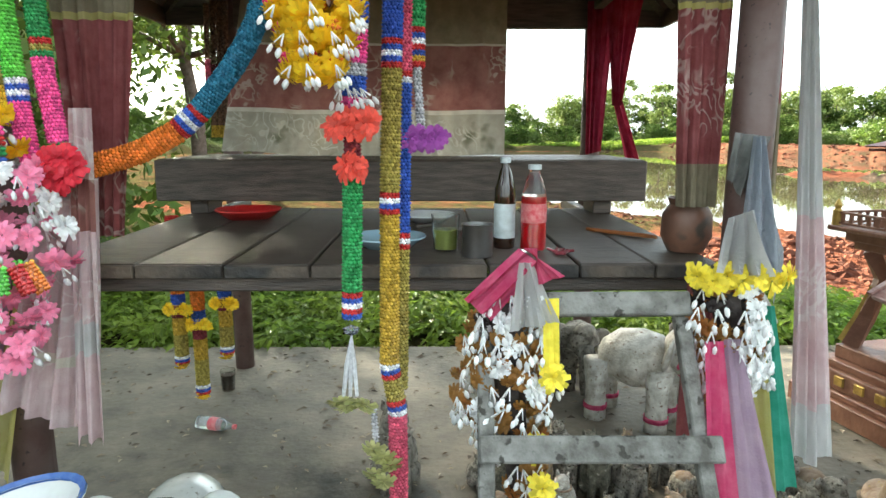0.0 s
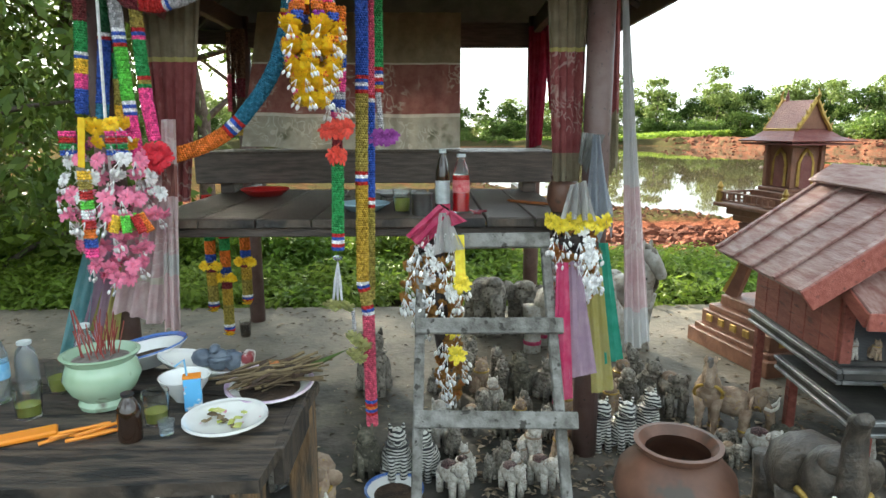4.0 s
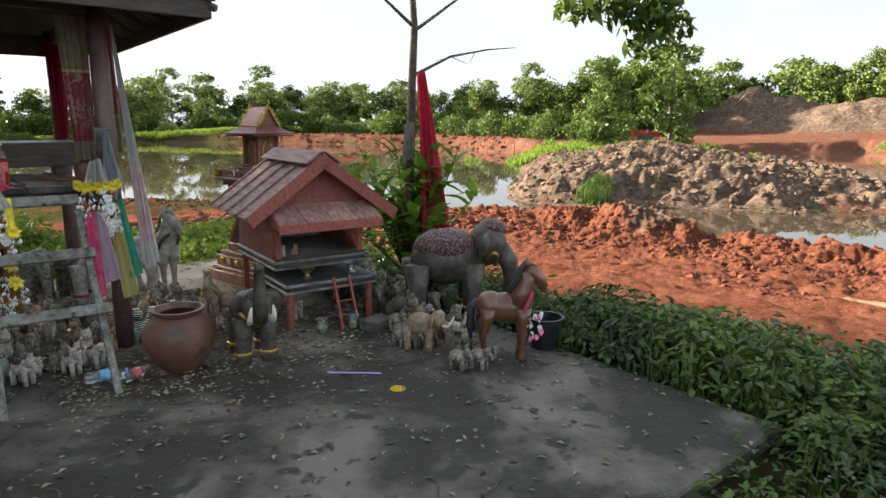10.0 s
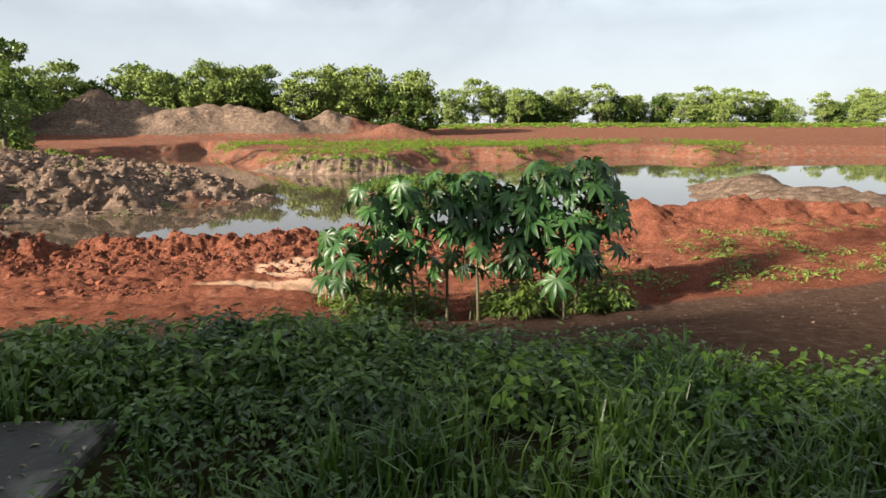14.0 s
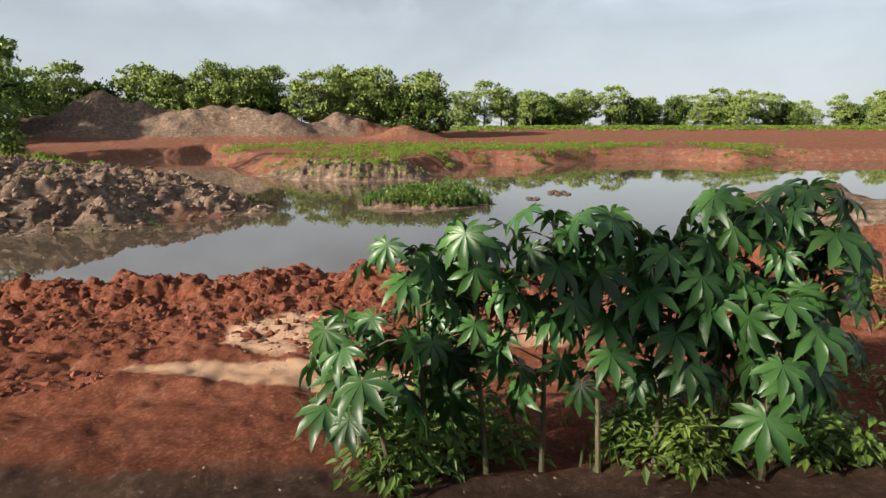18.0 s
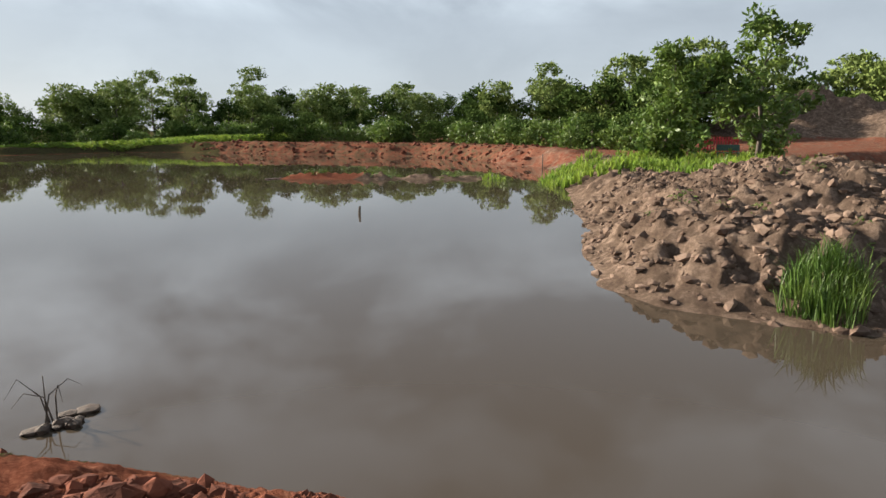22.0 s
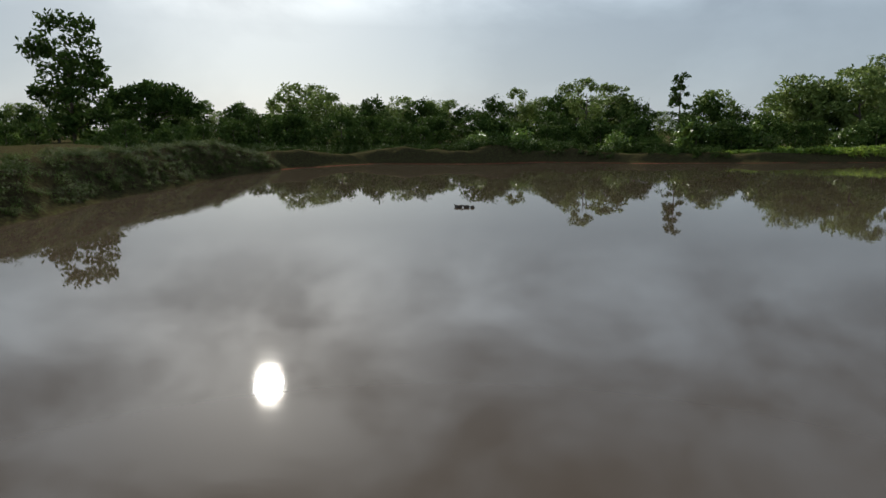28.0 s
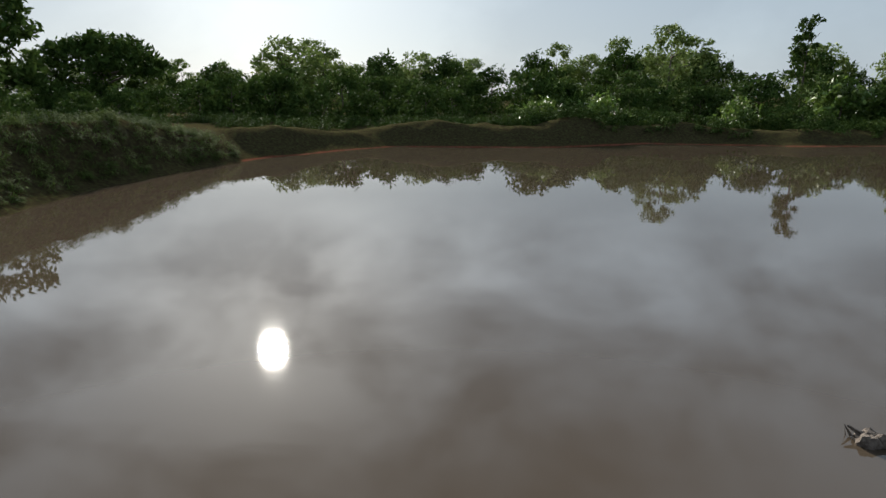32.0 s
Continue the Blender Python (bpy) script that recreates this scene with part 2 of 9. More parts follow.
def water_material():
    """Silty brown pond water, with faint ripples."""
    m = bpy.data.materials.new("silty_water")
    m.use_nodes = True
    n, l = m.node_tree.nodes, m.node_tree.links
    b = n["Principled BSDF"]
    b.inputs["Base Color"].default_value = (0.052, 0.04, 0.028, 1)
    b.inputs["Roughness"].default_value = 0.02
    b.inputs["IOR"].default_value = 1.33
    b.inputs["Specular IOR Level"].default_value = 0.5
    co = n.new("ShaderNodeTexCoord")
    mp = n.new("ShaderNodeMapping")
    mp.inputs["Rotation"].default_value = (0, 0, 0.5)
    mp.inputs["Scale"].default_value = (0.7, 2.2, 1)
    l.new(co.outputs["Object"], mp.inputs["Vector"])
    fine = n.new("ShaderNodeTexNoise")
    fine.inputs["Scale"].default_value, fine.inputs["Detail"].default_value = 1.6, 3
    l.new(mp.outputs["Vector"], fine.inputs["Vector"])
    patch = n.new("ShaderNodeTexNoise")
    patch.inputs["Scale"].default_value, patch.inputs["Detail"].default_value = 0.09, 4
    l.new(co.outputs["Object"], patch.inputs["Vector"])
    pr = n.new("ShaderNodeMapRange")
    pr.inputs["From Min"].default_value, pr.inputs["From Max"].default_value = 0.42, 0.7
    pr.inputs["To Min"].default_value, pr.inputs["To Max"].default_value = 0.002, 0.03
    l.new(patch.outputs["Fac"], pr.inputs["Value"])
    bp = n.new("ShaderNodeBump")
    bp.inputs["Distance"].default_value = 0.03
    l.new(pr.outputs["Result"], bp.inputs["Strength"])
    l.new(fine.outputs["Fac"], bp.inputs["Height"])
    l.new(bp.outputs["Normal"], b.inputs["Normal"])
    return m


def leaf_material(name, color, second, sheer=0.5, rough=0.5, vary=0.35, specular=0.3):
    return mat(name, color, rough=rough, second=second, scale=0.8, detail=2, vary=vary, sheer=sheer, specular=specular)


M_EARTH = ground_material()
M_WATER = water_material()
M_LEAF = leaf_material("leaf_mid", (0.065, 0.12, 0.02), (0.125, 0.175, 0.032), 0.25)
M_LEAF_FAR = leaf_material("leaf_far", (0.11, 0.155, 0.04), (0.175, 0.22, 0.06), 0.15, 0.7, specular=0.1)
# dark leaf; also puts the pond-end trees' backlit darkness into the colour
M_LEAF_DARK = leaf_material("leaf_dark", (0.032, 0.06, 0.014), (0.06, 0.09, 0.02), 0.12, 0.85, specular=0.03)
M_LEAF_LIGHT = leaf_material("leaf_light", (0.12, 0.21, 0.025), (0.21, 0.28, 0.04), 0.55)
M_GRASS = leaf_material("grass_blades", (0.024, 0.062, 0.01), (0.095, 0.16, 0.022), 0.35, 0.33, vary=0.6, specular=0.5)
M_BANK_GRASS = leaf_material("bank_grass", (0.04, 0.065, 0.014), (0.09, 0.12, 0.03), 0.2, 0.85, specular=0.03)
M_BARK = mat("bark", (0.06, 0.045, 0.034), 0.95, (0.13, 0.105, 0.085), 14, bump=0.6)
M_CONCRETE = mat("concrete", (0.024, 0.022, 0.017), 0.75, (0.17, 0.148, 0.125), 1.3, bump=0.35, detail=11, low=0.46, high=0.64,
                 spots=(0.028, 0.03, 0.02), spot_scale=6, spot_at=0.56, bump_scale=30)


# paler tan towards the back of the pad: its brighter light put into the colour
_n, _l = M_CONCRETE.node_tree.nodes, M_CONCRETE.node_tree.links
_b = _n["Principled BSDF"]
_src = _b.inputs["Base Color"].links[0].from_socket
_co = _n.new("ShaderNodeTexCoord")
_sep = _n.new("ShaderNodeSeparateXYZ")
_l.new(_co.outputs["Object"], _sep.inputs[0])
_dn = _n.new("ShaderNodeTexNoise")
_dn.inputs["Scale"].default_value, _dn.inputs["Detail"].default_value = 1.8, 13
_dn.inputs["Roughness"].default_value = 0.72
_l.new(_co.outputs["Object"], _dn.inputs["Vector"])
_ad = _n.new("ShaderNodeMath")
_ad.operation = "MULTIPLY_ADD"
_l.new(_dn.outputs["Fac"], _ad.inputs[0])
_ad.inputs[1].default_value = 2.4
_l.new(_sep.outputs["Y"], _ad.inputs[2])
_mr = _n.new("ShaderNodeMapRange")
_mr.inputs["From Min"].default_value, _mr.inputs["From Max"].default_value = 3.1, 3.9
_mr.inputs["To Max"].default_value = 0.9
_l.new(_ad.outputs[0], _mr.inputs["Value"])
_lit_tan = _n.new("ShaderNodeValToRGB")
_lit_tan.color_ramp.elements[0].position, _lit_tan.color_ramp.elements[1].position = 0.35, 0.65
_lit_tan.color_ramp.elements[0].color, _lit_tan.color_ramp.elements[1].color = (0.075, 0.066, 0.046, 1), (0.25, 0.21, 0.155, 1)
_l.new(_dn.outputs["Fac"], _lit_tan.inputs["Fac"])
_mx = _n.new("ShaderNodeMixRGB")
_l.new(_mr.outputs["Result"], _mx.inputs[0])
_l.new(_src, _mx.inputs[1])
_l.new(_lit_tan.outputs["Color"], _mx.inputs[2])
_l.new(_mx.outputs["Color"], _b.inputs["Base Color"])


# ---- building helpers ----
def smooth(a, b, v):
    t = np.clip((v - a) / (b - a), 0, 1)
    return t * t * (3 - 2 * t)


def link(name, mesh, parent=None, at=None):
    ob = new(name, mesh)
    if at is not None:
        ob.matrix_basis = at
    if parent is not None:
        ob.parent = parent
    return ob


def mesh_of(name, verts, faces, material=None, shade=False):
    me = bpy.data.meshes.new(name)
    me.from_pydata([tuple(v) for v in verts] if not isinstance(verts, np.ndarray) else verts.tolist(), [],
                   faces if not isinstance(faces, np.ndarray) else faces.tolist())
    if material:
        me.materials.append(material)
    if shade:
        me.shade_smooth()
    me.update()
    return me


def part(name, bm, material, parent=None, label="", at=None, shade=False):
    if isinstance(bm, bpy.types.Mesh):
        me = bm
    else:
        me = bpy.data.meshes.new(name)
        bm.to_mesh(me)
        bm.free()
    me.materials.append(material)
    if shade:
        me.shade_smooth()
    ob = link(name, me, parent, at)
    if label:
        ob["label"] = label
    return ob


def thing(name, label, category, at=None, group="", kind=""):
    ob = new(name)
    if at is not None:
        ob.matrix_basis = at
    return tagged(ob, label, category, group, kind)


def box(bm, size, m=Matrix(), bevel=0.0):
    """A bevelled block of that size, centred on m."""
    r = bmesh.ops.create_cube(bm, size=1.0, matrix=m @ Matrix.Diagonal((*size, 1)))
    if bevel:
        edges = {e for v in r["verts"] for e in v.link_edges}
        bmesh.ops.bevel(bm, geom=list(edges), offset=bevel, segments=1, affect="EDGES")
    return bm


def slab_bm(size, m=Matrix(), bevel=0.004):
    return box(bmesh.new(), size, m, bevel)


def lathe(profile, segments=24, m=Matrix()):
    """A turned body from (radius, height) pairs."""
    bm = bmesh.new()
    rings = []
    for r, z in profile:
        if r < 1e-5:
            rings.append([bm.verts.new(m @ Vector((0, 0, z)))])
        else:
            rings.append([bm.verts.new(m @ Vector((r * math.cos(2 * math.pi * k / segments), r * math.sin(2 * math.pi * k / segments), z))) for k in range(segments)])
    for a, b in zip(rings, rings[1:]):
        for k in range(segments):
            j = (k + 1) % segments
            if len(a) == 1 and len(b) == 1:
                continue
            if len(a) == 1:
                bm.faces.new((a[0], b[j], b[k]))
            elif len(b) == 1:
                bm.faces.new((a[k], a[j], b[0]))
            else:
                bm.faces.new((a[k], a[j], b[j], b[k]))
    bmesh.ops.recalc_face_normals(bm, faces=bm.faces)
    return bm


def tube(points, radii, sides=8, bm=None, caps=True):
    """A round bar along points with a radius at each."""
    bm = bm or bmesh.new()
    pts = [Vector(p) for p in points]
    if not hasattr(radii, "__len__"):
        radii = [radii] * len(pts)
    rings = []
    up = Vector((0.31, 0.17, 0.93)).normalized()
    for k, p in enumerate(pts):
        d = (pts[min(k + 1, len(pts) - 1)] - pts[max(k - 1, 0)]).normalized()
        u = d.cross(up)
        if u.length < 0.1:
            u = d.cross(Vector((1, 0, 0)))
        u.normalize()
        w = d.cross(u)
        rings.append([bm.verts.new(p + (u * math.cos(2 * math.pi * j / sides) + w * math.sin(2 * math.pi * j / sides)) * radii[k]) for j in range(sides)])
    for a, b in zip(rings, rings[1:]):
        for j in range(sides):
            i = (j + 1) % sides
            bm.faces.new((a[j], a[i], b[i], b[j]))
    if caps:
        bm.faces.new(rings[0][::-1])
        bm.faces.new(rings[-1])
    return bm


def ellipsoid(bm, x, y, z, rx, ry, rz, turn=0.0, sub=2):
    bmesh.ops.create_icosphere(bm, subdivisions=sub, radius=1.0, matrix=Matrix.Translation((x, y, z)) @ Matrix.Rotation(turn, 4, "X") @ Matrix.Diagonal((rx, ry, rz, 1)))


def finish(name, bm, mats):
    me = bpy.data.meshes.new(name)
    bm.to_mesh(me)
    bm.free()
    for m in mats:
        me.materials.append(m)
    me.shade_smooth()
    return me


def paint(bm, start, slot):
    bm.faces.ensure_lookup_table()
    for f in bm.faces[start:]:
        f.material_index = slot


# ---- ground and water ----
WATER_Z = -1.78
# outline of the open water, island and spit outlines inside it
POND = [(15.5, -60), (15.0, -14), (14.8, -5), (14.6, 0), (14.3, 5), (13.7, 9.6), (12.5, 12), (11.4, 13.8), (10.2, 15.3), (8.4, 17.6), (6.2, 21), (4.7, 25.3),
        (3.5, 27.7), (2.6, 28.8), (1.3, 30), (-0.8, 32.4), (-3.8, 36.1), (-5.7, 38.2), (-10.3, 41.8), (-14, 44), (-18.5, 47), (-20.8, 51), (-21.7, 58), (-23.6, 63.6), (-24.9, 71.7),
        (-26.2, 77), (-26.6, 83), (-26.2, 89), (-23.5, 95), (-21.5, 98), (-16, 99), (-11.2, 100), (-5, 105), (5, 104.5), (20, 109), (31, 112), (38, 108),
        (43, 98), (50, 85), (56, 74), (57, 64), (53, 55), (49, 44), (40.6, 36.4), (32, 28.5), (27.5, 24), (22.6, 20), (19.6, 17.2), (19.3, 15.6), (19.6, 14.0), (19.9, 12.8),
        (20.6, 11.8), (22, 11.7), (22.8, 10.3), (23.8, 9), (24.4, 7.4), (26.2, 6.8), (27.3, 5.4), (28.7, 3.5), (30.8, 4), (34, 6.4), (38, 9.3), (46, 17), (55, 25), (64, 29),
        (80, 30), (90, 26), (76, 20.5), (60, 14), (46.4, 7.2), (44, 2), (45.5, -1.9), (54, -4.8), (62, -5.5), (64, -9), (62, -13.4), (72, -21), (75, -30), (66, -34), (72, -42), (72, -60)]
ISLANDS = [[(29.8, 0.3), (28.8, -2.3), (31, -5.6), (35.8, -5.2), (35.5, -1.4), (33.8, 0.8)],
           [(27.2, 49.2), (30, 46.4), (37.6, 40.2), (38.6, 41), (33, 46), (28, 50)],
           [(35, -18), (31, -16.4), (27, -15.2), (22, -14.4), (18, -14.2), (14, -15), (14, -24), (22, -22), (33, -21.4), (35.5, -19.6)]]


def poly_distance(px, py, poly):
    """Distance to a closed outline, positive inside."""
    best = np.full(px.shape, 1e9)
    inside = np.zeros(px.shape, bool)
    for (ax, ay), (bx, by) in zip(poly, poly[1:] + poly[:1]):
        ex, ey = bx - ax, by - ay
        t = np.clip(((px - ax) * ex + (py - ay) * ey) / (ex * ex + ey * ey), 0, 1)
        best = np.minimum(best, np.hypot(px - ax - t * ex, py - ay - t * ey))
        if ay != by:
            inside ^= ((ay > py) != (by > py)) & (px < ax + (py - ay) * ex / ey)
    return np.where(inside, best, -best)


_lat = np.random.RandomState(5).rand(256, 256)


def vnoise(px, py, size):
    """Smooth noise from 0 to 1 with lumps of that size in metres."""
    u, v = px / size + 91.3, py / size + 37.7
    iu, iv = np.floor(u).astype(int), np.floor(v).astype(int)
    fu, fv = u - iu, v - iv
    fu, fv = fu * fu * (3 - 2 * fu), fv * fv * (3 - 2 * fv)
    g = lambda a, b: _lat[a % 256, b % 256]
    return (g(iu, iv) * (1 - fu) + g(iu + 1, iv) * fu) * (1 - fv) + (g(iu, iv + 1) * (1 - fu) + g(iu + 1, iv + 1) * fu) * fv


def rough_noise(px, py, size, octaves=4, gain=0.55):
    total, amp, norm = 0, 1.0, 0
    for k in range(octaves):
        total = total + amp * vnoise(px + 13.7 * k, py - 7.1 * k, size / 2 ** k)
        norm += amp
        amp *= gain
    return total / norm


_cell = np.random.RandomState(8).rand(128, 128, 4)


def clod_noise(px, py, size):
    """Rounded lumps with creases between them, each about that size, from 0 to 1."""
    u, v = px / size + 57.0, py / size + 41.0
    iu, iv = np.floor(u).astype(int), np.floor(v).astype(int)
    best = np.zeros(np.shape(px))
    for du in (-1, 0, 1):
        for dv in (-1, 0, 1):
            c = _cell[(iu + du) % 128, (iv + dv) % 128]
            ex, ey = u - (iu + du + c[..., 0]), v - (iv + dv + c[..., 1])
            turn = c[..., 3] * 3.14
            ax, ay = ex * np.cos(turn) + ey * np.sin(turn), ey * np.cos(turn) - ex * np.sin(turn)
            r = 0.35 + 0.55 * c[..., 2]
            best = np.maximum(best, (0.35 + 0.65 * c[..., 3]) * (1 - np.minimum(1, np.maximum(np.abs(ax) * 1.15, np.hypot(ax, ay * 1.3)) / r) ** 3.6))
    return best


SLAB = (-3.4, -1.3, 2.92, 4.15)


def terrain(px, py):
    """Ground height, and the share of weedy, grey, pale and gravelly soil, at points of the plan; weedy and grey also
    shade the backlit banks.
    """
    px, py = np.asarray(px, float), np.asarray(py, float)
    wob = rough_noise(px, py, 3.0, 4) - 0.5
    d = -poly_distance(px, py, POND)
    for isl in ISLANDS:
        d = np.maximum(d, poly_distance(px, py, isl))
    near = (px < 17) & (py < 46)
    d = d + wob * np.where(px > 40, 2.5, 0.9)
    # general level of the land
    slab_gap = np.hypot(np.maximum(np.maximum(SLAB[0] - px, px - SLAB[2]), 0), np.maximum(np.maximum(SLAB[1] - py, py - SLAB[3]), 0))
    low = -1.0 + 0.25 * (rough_noise(px, py, 6, 3) - 0.5)
    east = smooth(3.0, 7.4, px + 0.12 * py)
    north = smooth(5.4, 9.5, py) * smooth(-9, 0, px)
    drop = np.maximum(east, north)
    drop = drop * (1 - smooth(-3, -12, py) * 0.55)
    level = np.where(near, -0.06 + (low + 0.06) * drop, -0.55 + 0.3 * (rough_noise(px, py, 12, 3) - 0.5))
    level = level - 0.6 * smooth(80, 92, py) * smooth(45, 35, px)
    pen = ((px > 16) & (px < 50) & (py > -8) & (py < 46)) | ((px > 13.6) & (px < 37) & (py > -25) & (py < -13))
    level = np.where(pen, -0.75 + 0.9 * (rough_noise(px, py, 5, 4) - 0.5), level)
    level = np.where((px > 27.5) & (px < 37) & (py > -7) & (py < 1.8), -1.5 + 0.3 * (rough_noise(px, py, 2, 3) - 0.5), level)
    level = np.where((px > 13.6) & (px < 37) & (py > -25) & (py < -13), -1.05 + 0.5 * (rough_noise(px, py, 4, 3) - 0.5), level)
    peak = lambda cx, cy, sx, sy, h: h * np.exp(-((px - cx) / sx) ** 2 - ((py - cy) / sy) ** 2)
    level = level + peak(32, 18.5, 4.5, 4, 1.1) + peak(25, 16, 4, 4, 0.5) + peak(29, 11.5, 4, 3, 0.5) + peak(-42, 76, 9, 22, 1.0) + 0.55 * np.exp(-((d - 2.6) / 1.7) ** 2) * ((px < -16) & (py > 40)) * smooth(88, 82, py) + (peak(-20, 102, 5, 2.5, 0.5) + peak(-12, 105, 6, 2.5, 0.6) + peak(-3, 109, 4, 2.5, 0.3)) * (0.3 + 1.4 * rough_noise(px, py, 2.6, 3)) + peak(-28, 93, 3, 4, 0.4)
    # far flats and spoil heaps
    far = smooth(86, 96, px) * smooth(-60, -20, py) + smooth(96, 112, px)
    level = level + np.minimum(far, 1) * 0.5
    heap = peak(112, 42, 8, 12, 4.6) + peak(110, 27, 5, 6, 3.2) + peak(116, 11, 7, 9, 4.2) + peak(108, 58, 8, 12, 3.2) + peak(104, 0, 4, 5, 1.8) + peak(113, 33, 5, 3, 1.2) + peak(107, 20, 5, 5, 2.4) + peak(104, 35, 4, 5, 2.2) + peak(106, 48, 5, 5, 3.0)
    level = level + heap * (0.5 + rough_noise(px, py, 5, 3, 0.6)) + smooth(120, 170, px) * 2.4 * smooth(40, -30, py)
    z = WATER_Z + smooth(-0.2, np.where(near, 1.6, 2.6), d) * (level - WATER_Z)
    z = np.where(d < 0, WATER_Z + np.maximum(d * 0.45, -1.4), z)
    # thrown-up bank along the shore
    bund = np.exp(-((d - 1.7) / 0.85) ** 2) * near * smooth(-20, -15, py) * smooth(46, 38, py) * (1 - 0.95 * smooth(8.5, 11.5, py))
    lumps = rough_noise(px, py, 1.1, 4, 0.6)
    z = z + bund * (0.24 + 0.38 * (lumps - 0.35) + 0.68 * peak(12.5, 5.8, 0.9, 1.2, 1) + 0.3 * peak(12.6, 8.2, 0.9, 1.0, 1) + 0.25 * peak(13.0, 2.9, 0.8, 0.7, 1) + 0.55 * (vnoise(px, py, 2.6) - 0.5))
    farbund = np.exp(-((d - 3.0) / 1.6) ** 2) * ((px > 40) | (py > 60)) * (py > 45)
    z = z + farbund * (0.3 + 0.6 * (rough_noise(px, py, 2.2, 3) - 0.5))
    soil = np.where(near, smooth(5.2, 8.0, px + 0.12 * py) + smooth(7, 9, py), 1.0)
    soil = np.clip(soil, 0, 1)
    crumble = np.abs(rough_noise(px, py, 1.3, 4, 0.65) - 0.5) * 2
    z = z + soil * smooth(0.1, 1.2, d) * np.where(pen & (d > 0), (rough_noise(px, py, 0.9, 4, 0.66) - 0.5) * 0.7 - 0.35 * (crumble - 0.2), (rough_noise(px, py, 0.6, 4, 0.6) - 0.5) * (0.16 + 0.3 * bund))
    pale = near * np.maximum(np.maximum(1.1 - ((px - 11.1) / 0.95) ** 2 - ((py + 0.7) / 0.95) ** 2, 1.0 - ((px - 9.75 - 0.12 * (py + 1)) / 0.42) ** 2 - ((py + 1.0) / 2.4) ** 2), 0.8 - ((px - 10.9) / 0.6) ** 2 - ((py + 3.6) / 1.0) ** 2)
    pale = np.clip(pale, 0, 1)
    edge = np.clip(bund * 1.2, 0, 1)
    k = np.flatnonzero(near & (soil > 0.01) & (d > 0) & (d < 9))
    if len(k):
        x, y = px[k], py[k]
        crumbs = 0.09 * (clod_noise(x, y, 0.62) - 0.35) + 0.07 * (clod_noise(x + 3, y, 0.27) - 0.35) + 0.045 * clod_noise(x, y + 5, 0.14) + 0.022 * clod_noise(x + 9, y, 0.075) + 0.035 * (vnoise(x, y, 0.06) - 0.5) + 0.05 * (vnoise(x + 4, y, 0.12) - 0.5) - 0.2 * np.abs(rough_noise(x, y, 0.9, 3, 0.6) - 0.5)
        z[k] += soil[k] * smooth(0.0, 0.8, d[k]) * crumbs * (0.14 + edge[k] + 0.4 * smooth(6.2, 3.6, d[k]) * (1 - edge[k])) * (1 - 0.9 * pale[k])
    k = np.flatnonzero(pen & (d > 0))
    if len(k):
        x, y = px[k], py[k]
        z[k] += smooth(0.1, 1.0, d[k]) * (0.16 * (clod_noise(x, y, 1.9) - 0.4) + 0.17 * (clod_noise(x + 2, y, 0.7) - 0.3) + 0.1 * clod_noise(x, y + 3, 0.36) + 0.12 * (vnoise(x, y, 0.25) - 0.5) - 0.5 * np.abs(rough_noise(x, y, 2.2, 3, 0.6) - 0.5) + 0.05)
    # ruts of the track
    track = near & (px > 7.2)
    z = z - 0.07 * track * np.exp(-((np.mod(px + 0.15 * py + 0.4 * wob, 1.7) - 0.8) / 0.22) ** 2) * (d > 3)
    flat = smooth(1.1, 0.0, slab_gap)
    z = z * (1 - flat) + flat * -0.07
    rightside = smooth(-6.5, -9.5, py) * near * (px > 4)
    rim = 4.4 - 0.42 * np.maximum(0, -2.4 - py)
    weedy = np.where(near, 1 - smooth(-0.4, 0.5, px - rim), 0.0)
    weedy = np.where(near & (py > 2), (1 - smooth(5.4, 7.2, py)) * smooth(5.6, 4.4, px), weedy)
    weedy = np.where(near & (px < -4) & (py < 14), 1.0, weedy)
    # near north bank: backlit darkness put into the soil colour through the weedy share
    weedy = np.maximum(weedy, near * smooth(13, 16, py) * 0.6)
    weedy = np.maximum(weedy, ((px < -16) & (py > 40) & (py < 87)) * smooth(-0.6, 0.1, d) * np.maximum(smooth(6.5, 4.5, d), smooth(17, 22, d)) * 0.95)
    # end bank: weeds, with its backlit darkness put into the same soil tone
    weedy = np.maximum(weedy, ((py > 84) & (px < 42)) * smooth(-0.2, 0.5, d) * 0.97)
    weedy = np.maximum(weedy, ((py > 112) | (px > 190) | (px < -34)) * 0.9)
    # far bank's shaded face painted as a half share of the dark soil
    weedy = np.maximum(weedy, ((px > 20) & (py > 58)) * 0.43)
    gravel = near * smooth(8.4, 7.4, px) * smooth(4, 0.5, py)
    # beyond y 60 the grey also dulls the red for the bank's shade
    grey = np.where(pen, 0.85 - 0.45 * smooth(11, 4, py) * (py > -8) * (px < 28), np.where((px > 40) | (py > 60), 0.46 - 0.1 * (py > 80) * (px < 40), 0.1)) + 0.55 * (heap > 0.8) * (py > 8) + 0.85 * np.exp(-((px - 12.5) / 0.7) ** 2 - ((py - 5.4) / 0.8) ** 2)
    z = z - 0.03 * pale
    return z, weedy, np.clip(grey, 0, 1), pale, gravel


